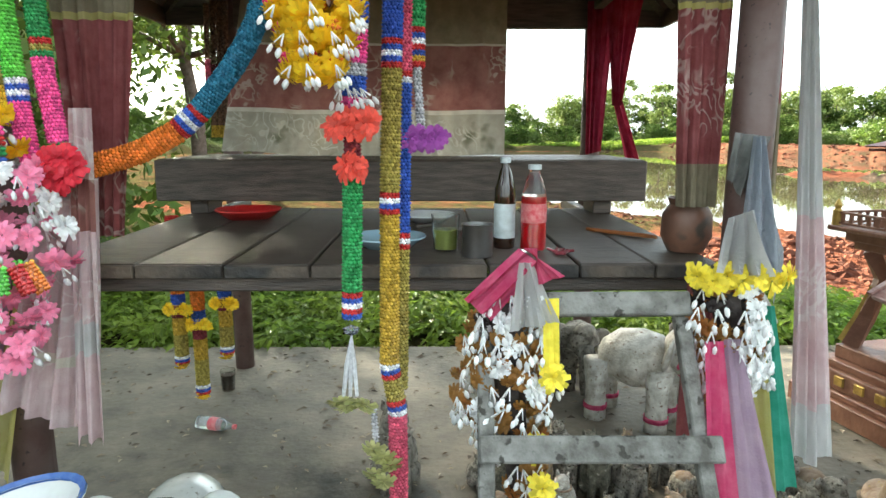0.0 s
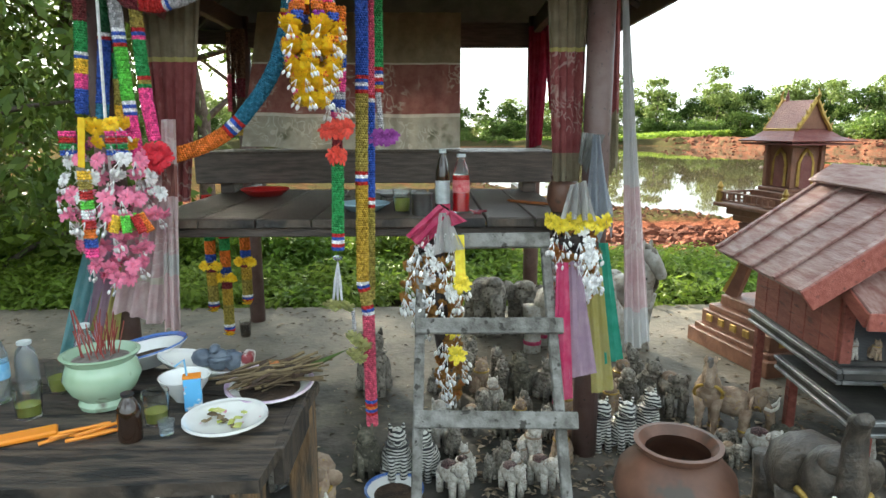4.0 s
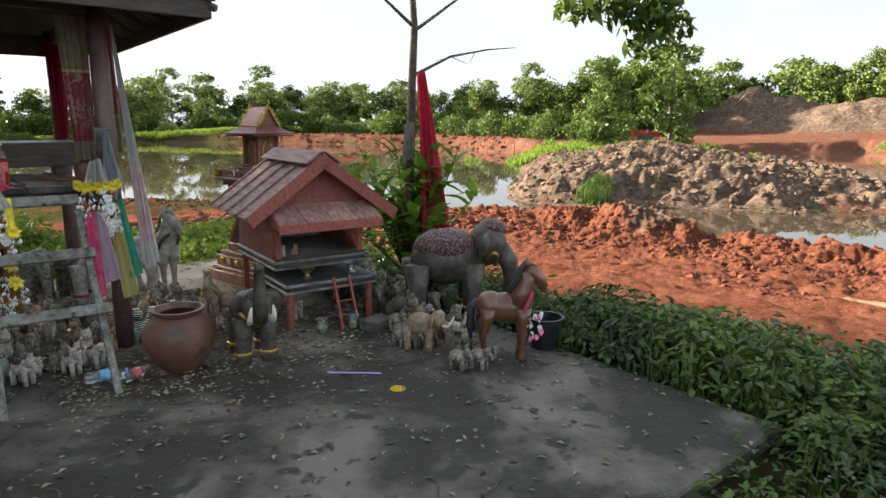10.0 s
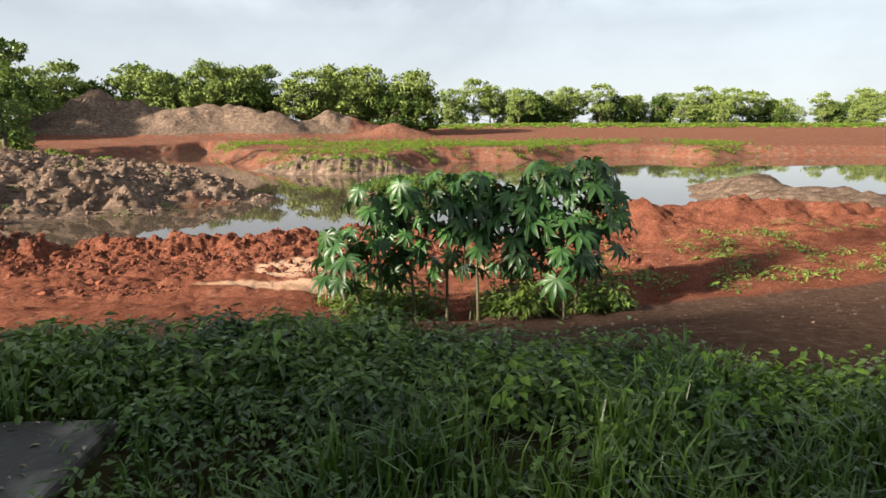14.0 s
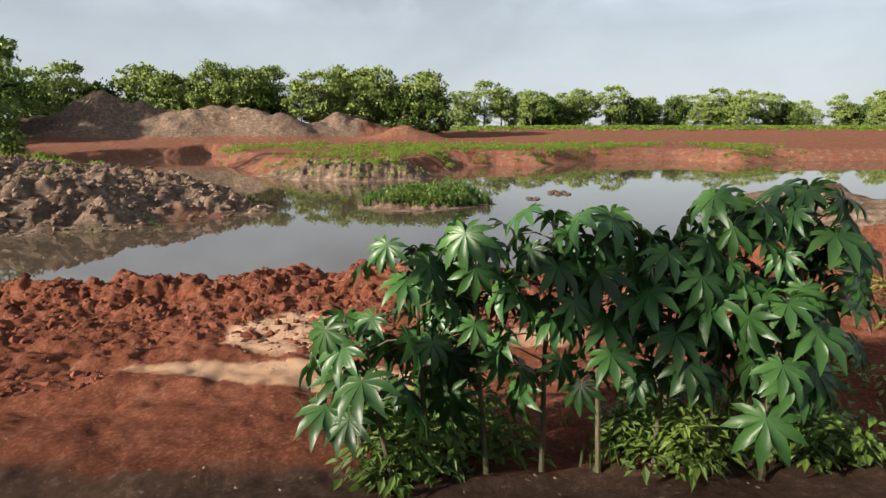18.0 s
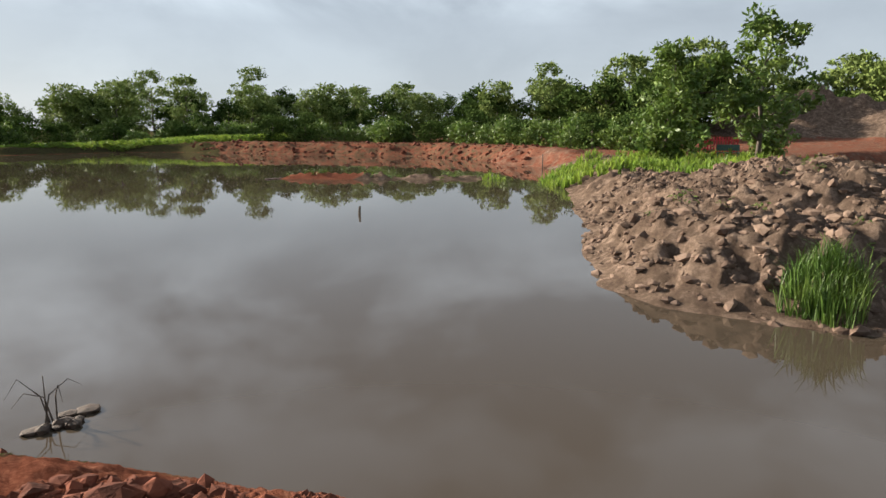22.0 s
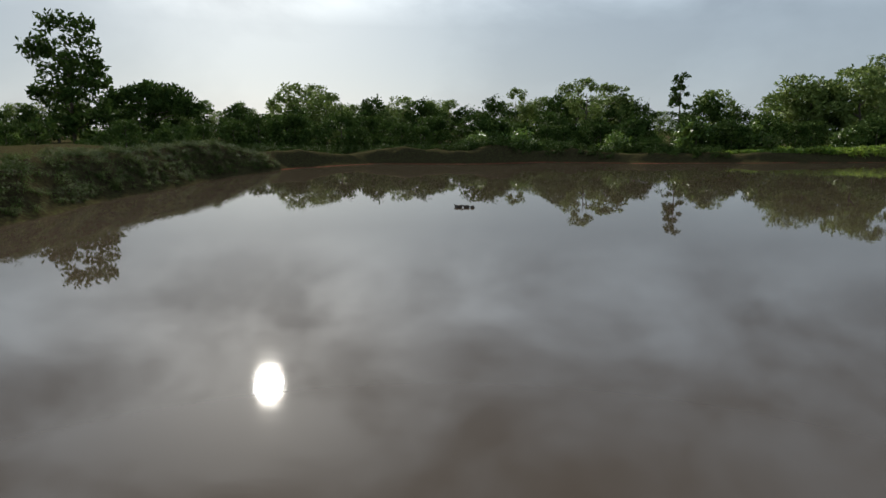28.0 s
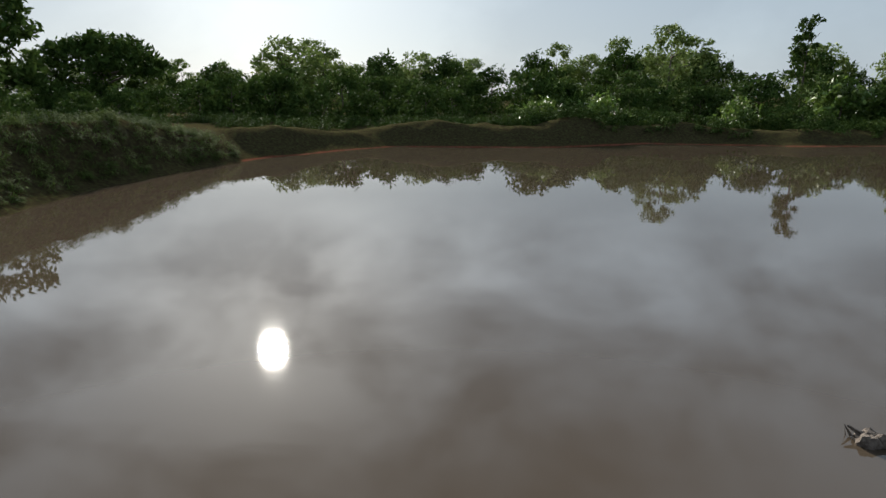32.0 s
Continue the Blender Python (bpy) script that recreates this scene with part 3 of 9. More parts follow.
def axis(*runs):
    out = []
    for a, b, n in runs:
        out.append(np.linspace(a, b, n, endpoint=False))
    out = np.concatenate(out)
    grow = [out[-1] + (out[-1] - out[-2])]
    step = out[-1] - out[-2]
    while grow[-1] < 2600:
        step *= 1.25
        grow.append(grow[-1] + step)
    back, step = [out[0]], out[1] - out[0]
    while back[-1] > -2600:
        step *= 1.25
        back.append(back[-1] - step)
    return np.concatenate([back[:0:-1], out, grow])


gx = axis((-42, -14, 70), (-14, 4, 60), (4, 8, 60), (8, 15.2, 270), (15.2, 36, 130), (36, 60, 56), (60, 125, 90))
gy = axis((-40, -16, 28), (-16, -6, 100), (-6, -2, 80), (-2, 9, 340), (9, 16, 110), (16, 44, 180), (44, 60, 40), (60, 95, 50), (95, 112, 50), (112, 130, 20))
GX, GY = np.meshgrid(gx, gy)
GZ, g_weedy, g_grey, g_pale, g_gravel = terrain(GX.ravel(), GY.ravel())
idx = np.arange(GX.size).reshape(GX.shape)
quads = np.stack([idx[:-1, :-1], idx[:-1, 1:], idx[1:, 1:], idx[1:, :-1]], -1).reshape(-1, 4)
me = bpy.data.meshes.new("ground")
me.vertices.add(GX.size)
me.vertices.foreach_set("co", np.stack([GX.ravel(), GY.ravel(), GZ], 1).ravel())
me.loops.add(quads.size)
me.loops.foreach_set("vertex_index", quads.ravel())
me.polygons.add(len(quads))
me.polygons.foreach_set("loop_start", np.arange(len(quads)) * 4)
me.update(calc_edges=True)
for key, values in (("weedy", g_weedy), ("grey", g_grey), ("pale", g_pale), ("gravel", g_gravel)):
    at = me.attributes.new(key, "FLOAT", "POINT")
    at.data.foreach_set("value", np.asarray(values, float).ravel())
me.shade_smooth()
me.materials.append(M_EARTH)
tagged(link("ground", me), "red laterite earth, weedy soil and grey spoil round the pond", "ground", kind="structure")

water = mesh_of("water", [(-70, -90, WATER_Z), (140, -90, WATER_Z), (140, 150, WATER_Z), (-70, 150, WATER_Z)], [(0, 1, 2, 3)], M_WATER)
tagged(link("water", water), "still brown silty pond water mirroring the sky", "water", kind="structure")


def land(x, y):
    return float(terrain(np.array([x]), np.array([y]))[0][0])


# ---- trees ----
def leaf_cloud(rng, centres, radii, per, size, flat=0.75, droop=0.0):
    """Leaves as bent four-cornered blades scattered through clumps."""
    centres, radii = np.asarray(centres, float), np.asarray(radii, float)
    n = len(centres) * per
    c = np.repeat(centres, per, 0)
    r = np.repeat(radii, per)
    v = rng.normal(size=(n, 3))
    v /= np.linalg.norm(v, axis=1)[:, None]
    p = c + v * (r * rng.uniform(0.25, 1.0, n) ** 0.6)[:, None] * [1, 1, flat]
    a = rng.normal(size=(n, 3))
    a[:, 2] -= droop
    a /= np.linalg.norm(a, axis=1)[:, None]
    b = np.cross(a, rng.normal(size=(n, 3)))
    b /= np.linalg.norm(b, axis=1)[:, None] + 1e-9
    s = size * rng.uniform(0.6, 1.3, n)[:, None]
    quad = np.stack([p - a * s, p + b * s * 0.42 - a * s * 0.1, p + a * s, p - b * s * 0.42 - a * s * 0.1], 1)
    return quad.reshape(-1, 3), np.arange(n * 4).reshape(-1, 4)


def build_tree(seed, height, spread, crown_from=0.4, clumps=40, per=45, leaf=0.16, leaf_mat=None, trunk_r=0.12, flat=0.7, lean=0.0, limbs=6, shape="round", clump_r=0.16):
    """A tapered trunk with limbs, and an uneven crown of leaf clumps; both meshes, standing at the origin."""
    rng = np.random.RandomState(seed)
    bm = bmesh.new()
    top = height * (0.82 if shape != "umbrella" else 0.72)
    trunk = [(lean * (k / 6) ** 1.5 * height + rng.normal() * trunk_r * 0.5 * (k > 0), rng.normal() * trunk_r * 0.5 * (k > 0), top * k / 6 - 0.15 * (k == 0)) for k in range(7)]
    tube(trunk, [trunk_r * (1.25 - 0.95 * k / 6) for k in range(7)], 7, bm)
    tips = []
    for k in range(limbs):
        f = crown_from + (0.95 - crown_from) * k / max(limbs - 1, 1)
        base = Vector(trunk[min(int(f * 6), 6)])
        ang = k * 2.4 + rng.uniform(-0.5, 0.5)
        reach = spread * rng.uniform(0.55, 0.95) * (1.1 - 0.5 * (f - crown_from) if shape != "umbrella" else 1.0)
        rise = height * rng.uniform(0.05, 0.2)
        mid = base + Vector((math.cos(ang) * reach * 0.5, math.sin(ang) * reach * 0.5, rise * 0.6))
        tip = base + Vector((math.cos(ang) * reach, math.sin(ang) * reach, rise))
        tube([base, mid, tip], [trunk_r * 0.5, trunk_r * 0.3, trunk_r * 0.1], 5, bm)
        tips.append(tip)
    wood = bpy.data.meshes.new("trunk")
    bm.to_mesh(wood)
    bm.free()
    wood.materials.append(M_BARK)
    wood.shade_smooth()
    centres, radii = [], []
    for k in range(clumps):
        ang = rng.uniform(0, 2 * math.pi)
        u = rng.uniform(0, 1)
        if shape == "umbrella":
            rr = spread * math.sqrt(rng.uniform(0.0, 1))
            z = height * (0.95 - 0.36 * (rr / spread) ** 2) - abs(rng.normal()) * height * 0.07
        elif shape == "column":
            rr = spread * rng.uniform(0.2, 1) * (0.5 + 0.5 * math.sin(math.pi * u))
            z = height * (0.12 + 0.86 * u)
        else:
            rr = spread * rng.uniform(0.25, 1) * math.sin(math.pi * (0.12 + 0.8 * u)) ** 0.7
            z = height * (crown_from + (1 - crown_from) * u)
        base = tips[k % len(tips)] if tips and k % 3 == 0 else None
        cx, cy = rr * math.cos(ang) + lean * z, rr * math.sin(ang)
        if base is not None:
            cx, cy, z = base.x + rng.normal() * spread * 0.1, base.y + rng.normal() * spread * 0.1, base.z + rng.normal() * height * 0.04
        centres.append((cx, cy, z))
        radii.append(spread * clump_r * rng.uniform(0.8, 1.9))
    v, f = leaf_cloud(rng, centres, radii, per, leaf, flat)
    return wood, mesh_of("crown", v, f, leaf_mat or M_LEAF)


def plant_tree(kind, x, y, label, scale=1.0, turn=0.0, z=None, group="", name="tree"):
    base = thing(name, label, "tree", Matrix.Translation((x, y, (land(x, y) if z is None else z) - 0.05)) @ Matrix.Rotation(turn, 4, "Z") @ Matrix.Diagonal((scale, scale, scale, 1)), group)
    link("trunk", kind[0], base)
    link("crown", kind[1], base)
    return base


T_BROAD = build_tree(11, 12, 5.0, 0.3, 80, 34, 0.36, M_LEAF_FAR, 0.2, limbs=8, clump_r=0.17)
T_BROAD2 = build_tree(12, 10, 4.2, 0.18, 76, 34, 0.34, M_LEAF_FAR, 0.18, limbs=8, clump_r=0.2)
T_DARK = build_tree(13, 9, 4.6, 0.12, 80, 34, 0.34, M_LEAF_DARK, 0.2, limbs=7, clump_r=0.2)
T_AIRY = build_tree(14, 13, 4.4, 0.4, 48, 60, 0.28, M_LEAF_FAR, 0.18, limbs=9, clump_r=0.17)
T_UMBRELLA = build_tree(15, 10, 8.0, 0.4, 150, 40, 0.4, M_LEAF_DARK, 0.32, flat=0.6, shape="umbrella", limbs=11, clump_r=0.13)
T_BUSH = build_tree(16, 3.4, 2.4, 0.05, 46, 34, 0.22, M_LEAF, 0.07, limbs=5, clump_r=0.28)
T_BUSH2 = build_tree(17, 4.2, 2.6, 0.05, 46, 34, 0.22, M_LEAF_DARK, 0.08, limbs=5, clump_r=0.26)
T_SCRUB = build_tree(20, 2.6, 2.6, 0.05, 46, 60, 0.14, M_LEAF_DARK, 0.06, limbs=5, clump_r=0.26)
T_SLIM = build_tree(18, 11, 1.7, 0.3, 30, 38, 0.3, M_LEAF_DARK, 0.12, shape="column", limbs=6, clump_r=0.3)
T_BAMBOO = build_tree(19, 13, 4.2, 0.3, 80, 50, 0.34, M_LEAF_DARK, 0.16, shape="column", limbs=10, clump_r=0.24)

# the two trees behind the spoil of the headland, over the bench
plant_tree(build_tree(31, 10.5, 3.6, 0.14, 92, 70, 0.24, M_LEAF, 0.16, limbs=9, clump_r=0.18), 52.4, 29.6, "bushy green tree with a pale trunk on the headland", 0.9, 0.4, -0.6)
plant_tree(build_tree(32, 9.2, 2.9, 0.04, 80, 70, 0.24, M_LEAF, 0.13, limbs=8, lean=-0.05, clump_r=0.24), 47.2, 33.2, "slender leafy tree with drooping branches on the headland", 0.82, 2.0, -0.6)

rng = np.random.RandomState(77)


def tree_row(points, kinds, label, group, gap, jitter, low, high, sink=0.3):
    """Trees along a line of the plan, of mixed kinds."""
    pts = [Vector((*p, 0)) for p in points]
    for a, b in zip(pts, pts[1:]):
        n = max(1, int((b - a).length / gap))
        for k in range(n):
            p = a.lerp(b, (k + rng.uniform(0, 1)) / n)
            x, y = p.x + rng.normal() * jitter, p.y + rng.normal() * jitter
            kind = kinds[rng.randint(len(kinds))]
            plant_tree(kind, x, y, label, rng.uniform(low, high), rng.uniform(0, 6.28), land(x, y) - sink, group)


def joined_row(name, points, kinds, label, gap, jitter, low, high, sink=0.3):
    """A far row of trees in one mesh, where single trees cannot be told apart."""
    pts = [Vector((*p, 0)) for p in points]
    V, F, S, mats, n0 = [], [], [], [], 0
    cache = {}
    for a, b in zip(pts, pts[1:]):
        n = max(1, int((b - a).length / gap))
        for k in range(n):
            p = a.lerp(b, (k + rng.uniform(0, 1)) / n)
            x, y = p.x + rng.normal() * jitter, p.y + rng.normal() * jitter
            kind = kinds[rng.randint(len(kinds))]
            sc, turn = rng.uniform(low, high), rng.uniform(0, 6.28)
            rot = np.array([[math.cos(turn), -math.sin(turn), 0], [math.sin(turn), math.cos(turn), 0], [0, 0, 1]])
            for me in kind:
                if me.name not in cache:
                    v = np.empty(len(me.vertices) * 3)
                    me.vertices.foreach_get("co", v)
                    cache[me.name] = (v.reshape(-1, 3), [tuple(q.vertices) for q in me.polygons])
                v, f = cache[me.name]
                if me.materials[0] not in mats:
                    mats.append(me.materials[0])
                V.append(v @ rot.T * sc + np.array([x, y, land(x, y) - sink]))
                F += [tuple(i + n0 for i in q) for q in f]
                S += [mats.index(me.materials[0])] * len(f)
                n0 += len(v)
    me = mesh_of(name, np.concatenate(V), F)
    for m_ in mats:
        me.materials.append(m_)
    me.polygons.foreach_set("material_index", np.array(S, np.int32))
    return tagged(link(name, me), label, "trees", kind="stuff")


# wood on the far side of the pond
tree_row([(22, 140), (34, 142), (60, 138), (95, 122), (104, 92), (98, 68), (88, 54)], [T_BROAD2, T_DARK, T_BROAD, T_DARK, T_BROAD2], "dense green tree of the wood beyond the pond", "wood beyond the pond", 4.0, 3.0, 0.75, 1.15)
tree_row([(30, 158), (60, 160), (110, 140), (122, 95), (112, 66)], [T_BROAD, T_DARK, T_AIRY], "tall tree at the back of the wood", "wood beyond the pond", 9, 4, 0.95, 1.3)
tree_row([(14, 118), (42, 124), (70, 108), (76, 86), (72, 66), (66, 50), (60, 42)], [T_BUSH, T_BUSH2, T_BUSH], "light green shrub on the bank", "bank shrubs", 3.0, 1.5, 0.7, 1.2)
tree_row([(-60, 150), (-10, 146), (24, 152), (62, 148), (100, 130), (110, 100), (106, 78)], [T_DARK, T_BROAD, T_BROAD2, T_DARK], "dark green tree in the unbroken far tree line", "far tree line", 6.5, 3, 0.6, 1.0)
tree_row([(14, 119), (42, 126), (72, 110), (80, 88), (76, 66), (70, 50)], [T_BUSH2, T_BUSH2, T_BUSH], "dark undergrowth of the wood beyond the pond", "undergrowth beyond the pond", 3.2, 1.6, 0.8, 1.2)
# row behind the spoil heaps
tree_row([(128, 66), (132, 44), (134, 28), (130, 8), (131, -5)], [T_BROAD, T_AIRY, T_DARK, T_BROAD], "tall green roadside tree behind the spoil heaps", "trees behind the heaps", 1.45, 3.0, 0.85, 1.2)
joined_row("distant_trees", [(240, -20), (280, -80), (300, -150), (280, -240), (220, -300)], [T_BROAD, T_DARK, T_BROAD2], "low line of distant green trees on the skyline", 2.8, 7, 0.85, 1.5)
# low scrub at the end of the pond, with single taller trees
# dark leaf kinds here: the silhouette against the sun is put into their colour
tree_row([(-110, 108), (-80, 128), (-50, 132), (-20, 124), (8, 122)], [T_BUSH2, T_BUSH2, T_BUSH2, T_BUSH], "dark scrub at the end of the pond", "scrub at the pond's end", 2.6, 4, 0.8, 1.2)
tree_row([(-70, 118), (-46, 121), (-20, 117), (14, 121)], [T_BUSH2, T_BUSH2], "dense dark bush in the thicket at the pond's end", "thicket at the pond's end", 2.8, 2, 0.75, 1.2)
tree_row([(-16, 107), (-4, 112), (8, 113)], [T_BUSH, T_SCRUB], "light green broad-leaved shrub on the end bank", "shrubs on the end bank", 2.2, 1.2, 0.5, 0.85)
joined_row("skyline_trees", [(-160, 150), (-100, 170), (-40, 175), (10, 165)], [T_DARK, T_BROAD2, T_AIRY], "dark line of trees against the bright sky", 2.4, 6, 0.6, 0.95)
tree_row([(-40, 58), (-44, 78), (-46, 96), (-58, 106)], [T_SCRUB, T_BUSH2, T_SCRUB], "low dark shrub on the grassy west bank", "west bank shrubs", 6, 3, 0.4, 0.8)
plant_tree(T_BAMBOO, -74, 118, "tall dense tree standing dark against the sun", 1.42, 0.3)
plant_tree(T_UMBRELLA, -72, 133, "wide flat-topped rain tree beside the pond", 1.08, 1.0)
plant_tree(T_BROAD2, -57.9, 157.8, "round bushy tree at the pond's end", 1.15, 2.2)
plant_tree(T_SLIM, -44.8, 163.8, "slim tree at the pond's end", 0.85, 1.2)
plant_tree(T_AIRY, -1, 131.5, "open leaning tree with feathery leaves", 0.74, 0.2)
plant_tree(T_SLIM, 11, 128, "slim pole-like tree in the scrub", 0.95, 0.9)
plant_tree(T_UMBRELLA, 96, 60, "flat-topped dark tree in the wood", 1.05, 0.9)


# ---- surfaces of the shrine ----
M_WOOD_DARK = mat("weathered_dark_wood", (0.04, 0.029, 0.023), 0.5, (0.1, 0.074, 0.058), 8, bump=0.35, vary=0.18, stretch=(1, 9, 9))
M_WOOD_GREY = mat("peeling_white_wood", (0.085, 0.08, 0.07), 0.85, (0.23, 0.225, 0.21), 14, bump=0.4, vary=0.15, low=0.38, high=0.62, detail=9, spots=(0.04, 0.036, 0.03), spot_scale=30, spot_at=0.6)
M_WOOD_LEG = mat("weathered_table_leg", (0.05, 0.042, 0.034), 0.85, (0.24, 0.14, 0.065), 6, bump=0.5, vary=0.15, stretch=(5, 5, 0.9), detail=8)
M_CHARRED = mat("charred_board", (0.016, 0.015, 0.014), 0.8, (0.06, 0.055, 0.05), 9, bump=0.5, spots=(0.42, 0.42, 0.4), spot_scale=9, spot_at=0.62, stretch=(6, 6, 1.2))
M_WOOD_TABLE = mat("worn_offering_wood", (0.025, 0.02, 0.017), 0.6, (0.1, 0.075, 0.055), 5, bump=0.45, vary=0.2, stretch=(1.5, 9, 1.5), spots=(0.012, 0.011, 0.01), spot_scale=3, spot_at=0.55)
M_POST = mat("brown_painted_pipe", (0.1, 0.052, 0.044), 0.5, (0.15, 0.1, 0.09), 9, bump=0.08, spots=(0.045, 0.03, 0.028), spot_scale=60, spot_at=0.64)
M_ROOF = mat("dark_roof_sheet", (0.06, 0.05, 0.05), 0.7, (0.12, 0.1, 0.1), 4, bump=0.2)
M_RED_WOOD = mat("red_painted_wood", (0.2, 0.045, 0.032), 0.6, (0.3, 0.09, 0.065), 6, bump=0.3, vary=0.15, stretch=(7, 1.2, 7), spots=(0.12, 0.035, 0.028), spot_scale=9, spot_at=0.63)
M_RED_ROOF = mat("faded_red_boards", (0.2, 0.075, 0.06), 0.6, (0.36, 0.24, 0.21), 4, bump=0.35, vary=0.16, stretch=(9, 1.3, 9))
M_BLACK_PAINT = mat("worn_black_paint", (0.02, 0.02, 0.02), 0.45, (0.06, 0.055, 0.05), 9, bump=0.15)
M_SILVER_TRIM = mat("silver_painted_trim", (0.35, 0.35, 0.35), 0.35, (0.12, 0.12, 0.12), 8, metal=0.6, bump=0.1)
M_SHRINE = mat("brown_red_shrine_paint", (0.15, 0.06, 0.035), 0.5, (0.22, 0.1, 0.06), 12, bump=0.2)
M_GOLD = mat("gold_paint", (0.5, 0.34, 0.08), 0.4, (0.3, 0.19, 0.05), 30, metal=0.55, bump=0.25)
M_MAROON = mat("maroon_roof_tile", (0.14, 0.035, 0.035), 0.5, (0.2, 0.07, 0.06), 25, bump=0.3)
M_CLAY = mat("terracotta", (0.085, 0.04, 0.026), 0.5, (0.18, 0.085, 0.054), 5, bump=0.12, spots=(0.06, 0.045, 0.035), spot_scale=7, spot_at=0.6)
M_STONE_GREY = mat("weathered_grey_figure", (0.1, 0.088, 0.072), 0.9, (0.36, 0.33, 0.28), 9, bump=0.4, vary=0.25, spots=(0.06, 0.05, 0.035), spot_scale=22, spot_at=0.58)
M_STONE_MOSS = mat("mossy_figure", (0.06, 0.058, 0.042), 0.95, (0.16, 0.145, 0.11), 12, bump=0.5, vary=0.3, spots=(0.26, 0.24, 0.2), spot_scale=18, spot_at=0.62)
M_STONE_WHITE = mat("dirty_white_figure", (0.56, 0.54, 0.49), 0.6, (0.27, 0.24, 0.2), 10, bump=0.2, vary=0.15, spots=(0.16, 0.1, 0.07), spot_scale=26, spot_at=0.63)
M_STONE_TAN = mat("tan_figure", (0.2, 0.13, 0.085), 0.8, (0.34, 0.26, 0.19), 9, bump=0.3, vary=0.25, spots=(0.32, 0.22, 0.07), spot_scale=15, spot_at=0.62)
M_ELEPHANT = mat("dark_elephant_paint", (0.03, 0.025, 0.021), 0.42, (0.1, 0.08, 0.062), 12, bump=0.35)
M_HORSE = mat("glossy_brown_horse", (0.1, 0.038, 0.02), 0.28, (0.15, 0.066, 0.036), 6, bump=0.05, coat=0.4)
M_DARK_MANE = mat("dark_mane", (0.015, 0.017, 0.022), 0.5, (0.04, 0.04, 0.045), 30, bump=0.3)
M_IVORY = mat("ivory_paint", (0.7, 0.68, 0.62), 0.5, (0.55, 0.5, 0.42), 30)
M_MIRROR_SKIN = mat("dull_red_studs", (0.045, 0.013, 0.014), 0.5, (0.22, 0.13, 0.125), 45, bump=0.8, bump_scale=60, low=0.5, high=0.58, detail=2)
M_JADE = mat("celadon_glaze", (0.3, 0.44, 0.3), 0.18, (0.38, 0.52, 0.38), 5, coat=0.4, spots=(0.14, 0.13, 0.1), spot_scale=9, spot_at=0.63)
M_CHINA = mat("white_china", (0.72, 0.73, 0.73), 0.15, (0.6, 0.6, 0.58), 8, coat=0.5)
M_CHINA_BLUE = mat("pale_blue_china", (0.36, 0.52, 0.6), 0.2, (0.3, 0.45, 0.54), 8, coat=0.4)
M_BLUE_RIM = mat("blue_rim_glaze", (0.06, 0.12, 0.35), 0.2, (0.1, 0.18, 0.42), 60)
M_SILT = mat("dark_silt", (0.025, 0.016, 0.01), 0.85, (0.075, 0.045, 0.028), 25, bump=0.5)
M_RED_PLASTIC = mat("red_plastic", (0.55, 0.02, 0.02), 0.35, (0.45, 0.02, 0.02), 5)
M_GREY_PLASTIC = mat("worn_white_plastic", (0.62, 0.63, 0.62), 0.5, (0.4, 0.38, 0.34), 6, spots=(0.12, 0.1, 0.08), spot_scale=9, spot_at=0.58, bump=0.1)
M_BLACK_PLASTIC = mat("black_plastic", (0.012, 0.014, 0.017), 0.35, (0.03, 0.032, 0.035), 9)
M_STEEL = mat("dented_steel", (0.55, 0.55, 0.54), 0.28, (0.42, 0.42, 0.42), 12, metal=1.0)
M_BRASS = mat("tarnished_brass", (0.36, 0.28, 0.15), 0.35, (0.2, 0.17, 0.1), 20, metal=0.8)
M_GLASS = mat("clear_glass", (0.92, 0.95, 0.93), 0.05, transmit=1.0)
M_PET = mat("clear_plastic_bottle", (0.85, 0.92, 0.95), 0.12, transmit=0.92)
M_GLASS_GREEN = mat("green_bottle_glass", (0.02, 0.13, 0.035), 0.08, transmit=0.6)
M_GLASS_BROWN = mat("dark_brown_bottle_glass", (0.02, 0.01, 0.006), 0.08, (0.03, 0.014, 0.008), 5, coat=0.5)
M_PET_TINT = mat("clear_bottle_wall", (0.95, 0.95, 0.95), 0.06, transmit=1.0)
M_SODA = mat("red_soda", (0.75, 0.01, 0.02), 0.08, transmit=0.2, coat=0.3)
M_DRINK = mat("yellow_green_drink", (0.45, 0.48, 0.12), 0.1, transmit=0.4)
M_LABEL_BLUE = mat("blue_label", (0.08, 0.33, 0.62), 0.4, (0.3, 0.55, 0.75), 30)
M_LABEL_WHITE = mat("pale_label", (0.6, 0.66, 0.68), 0.5, (0.45, 0.5, 0.5), 40)
M_LABEL_RED = mat("red_label", (0.55, 0.04, 0.06), 0.4, (0.65, 0.25, 0.25), 60)
M_CARTON = mat("printed_carton", (0.12, 0.42, 0.75), 0.45, (0.75, 0.75, 0.75), 18, low=0.5, high=0.55, spots=(0.75, 0.2, 0.03), spot_scale=30, spot_at=0.6)
M_CANDLE = mat("orange_wax", (0.85, 0.26, 0.015), 0.4, (0.8, 0.3, 0.03), 9, sheer=0.15)
M_CANDLE_DULL = mat("dusty_incense_wrap", (0.4, 0.13, 0.03), 0.7, (0.25, 0.1, 0.04), 20)
M_INCENSE = mat("red_incense_stick", (0.3, 0.04, 0.04), 0.8, (0.2, 0.06, 0.04), 40)
M_ASH = mat("grey_ash", (0.25, 0.22, 0.2), 0.95, (0.12, 0.1, 0.09), 40, bump=0.6)
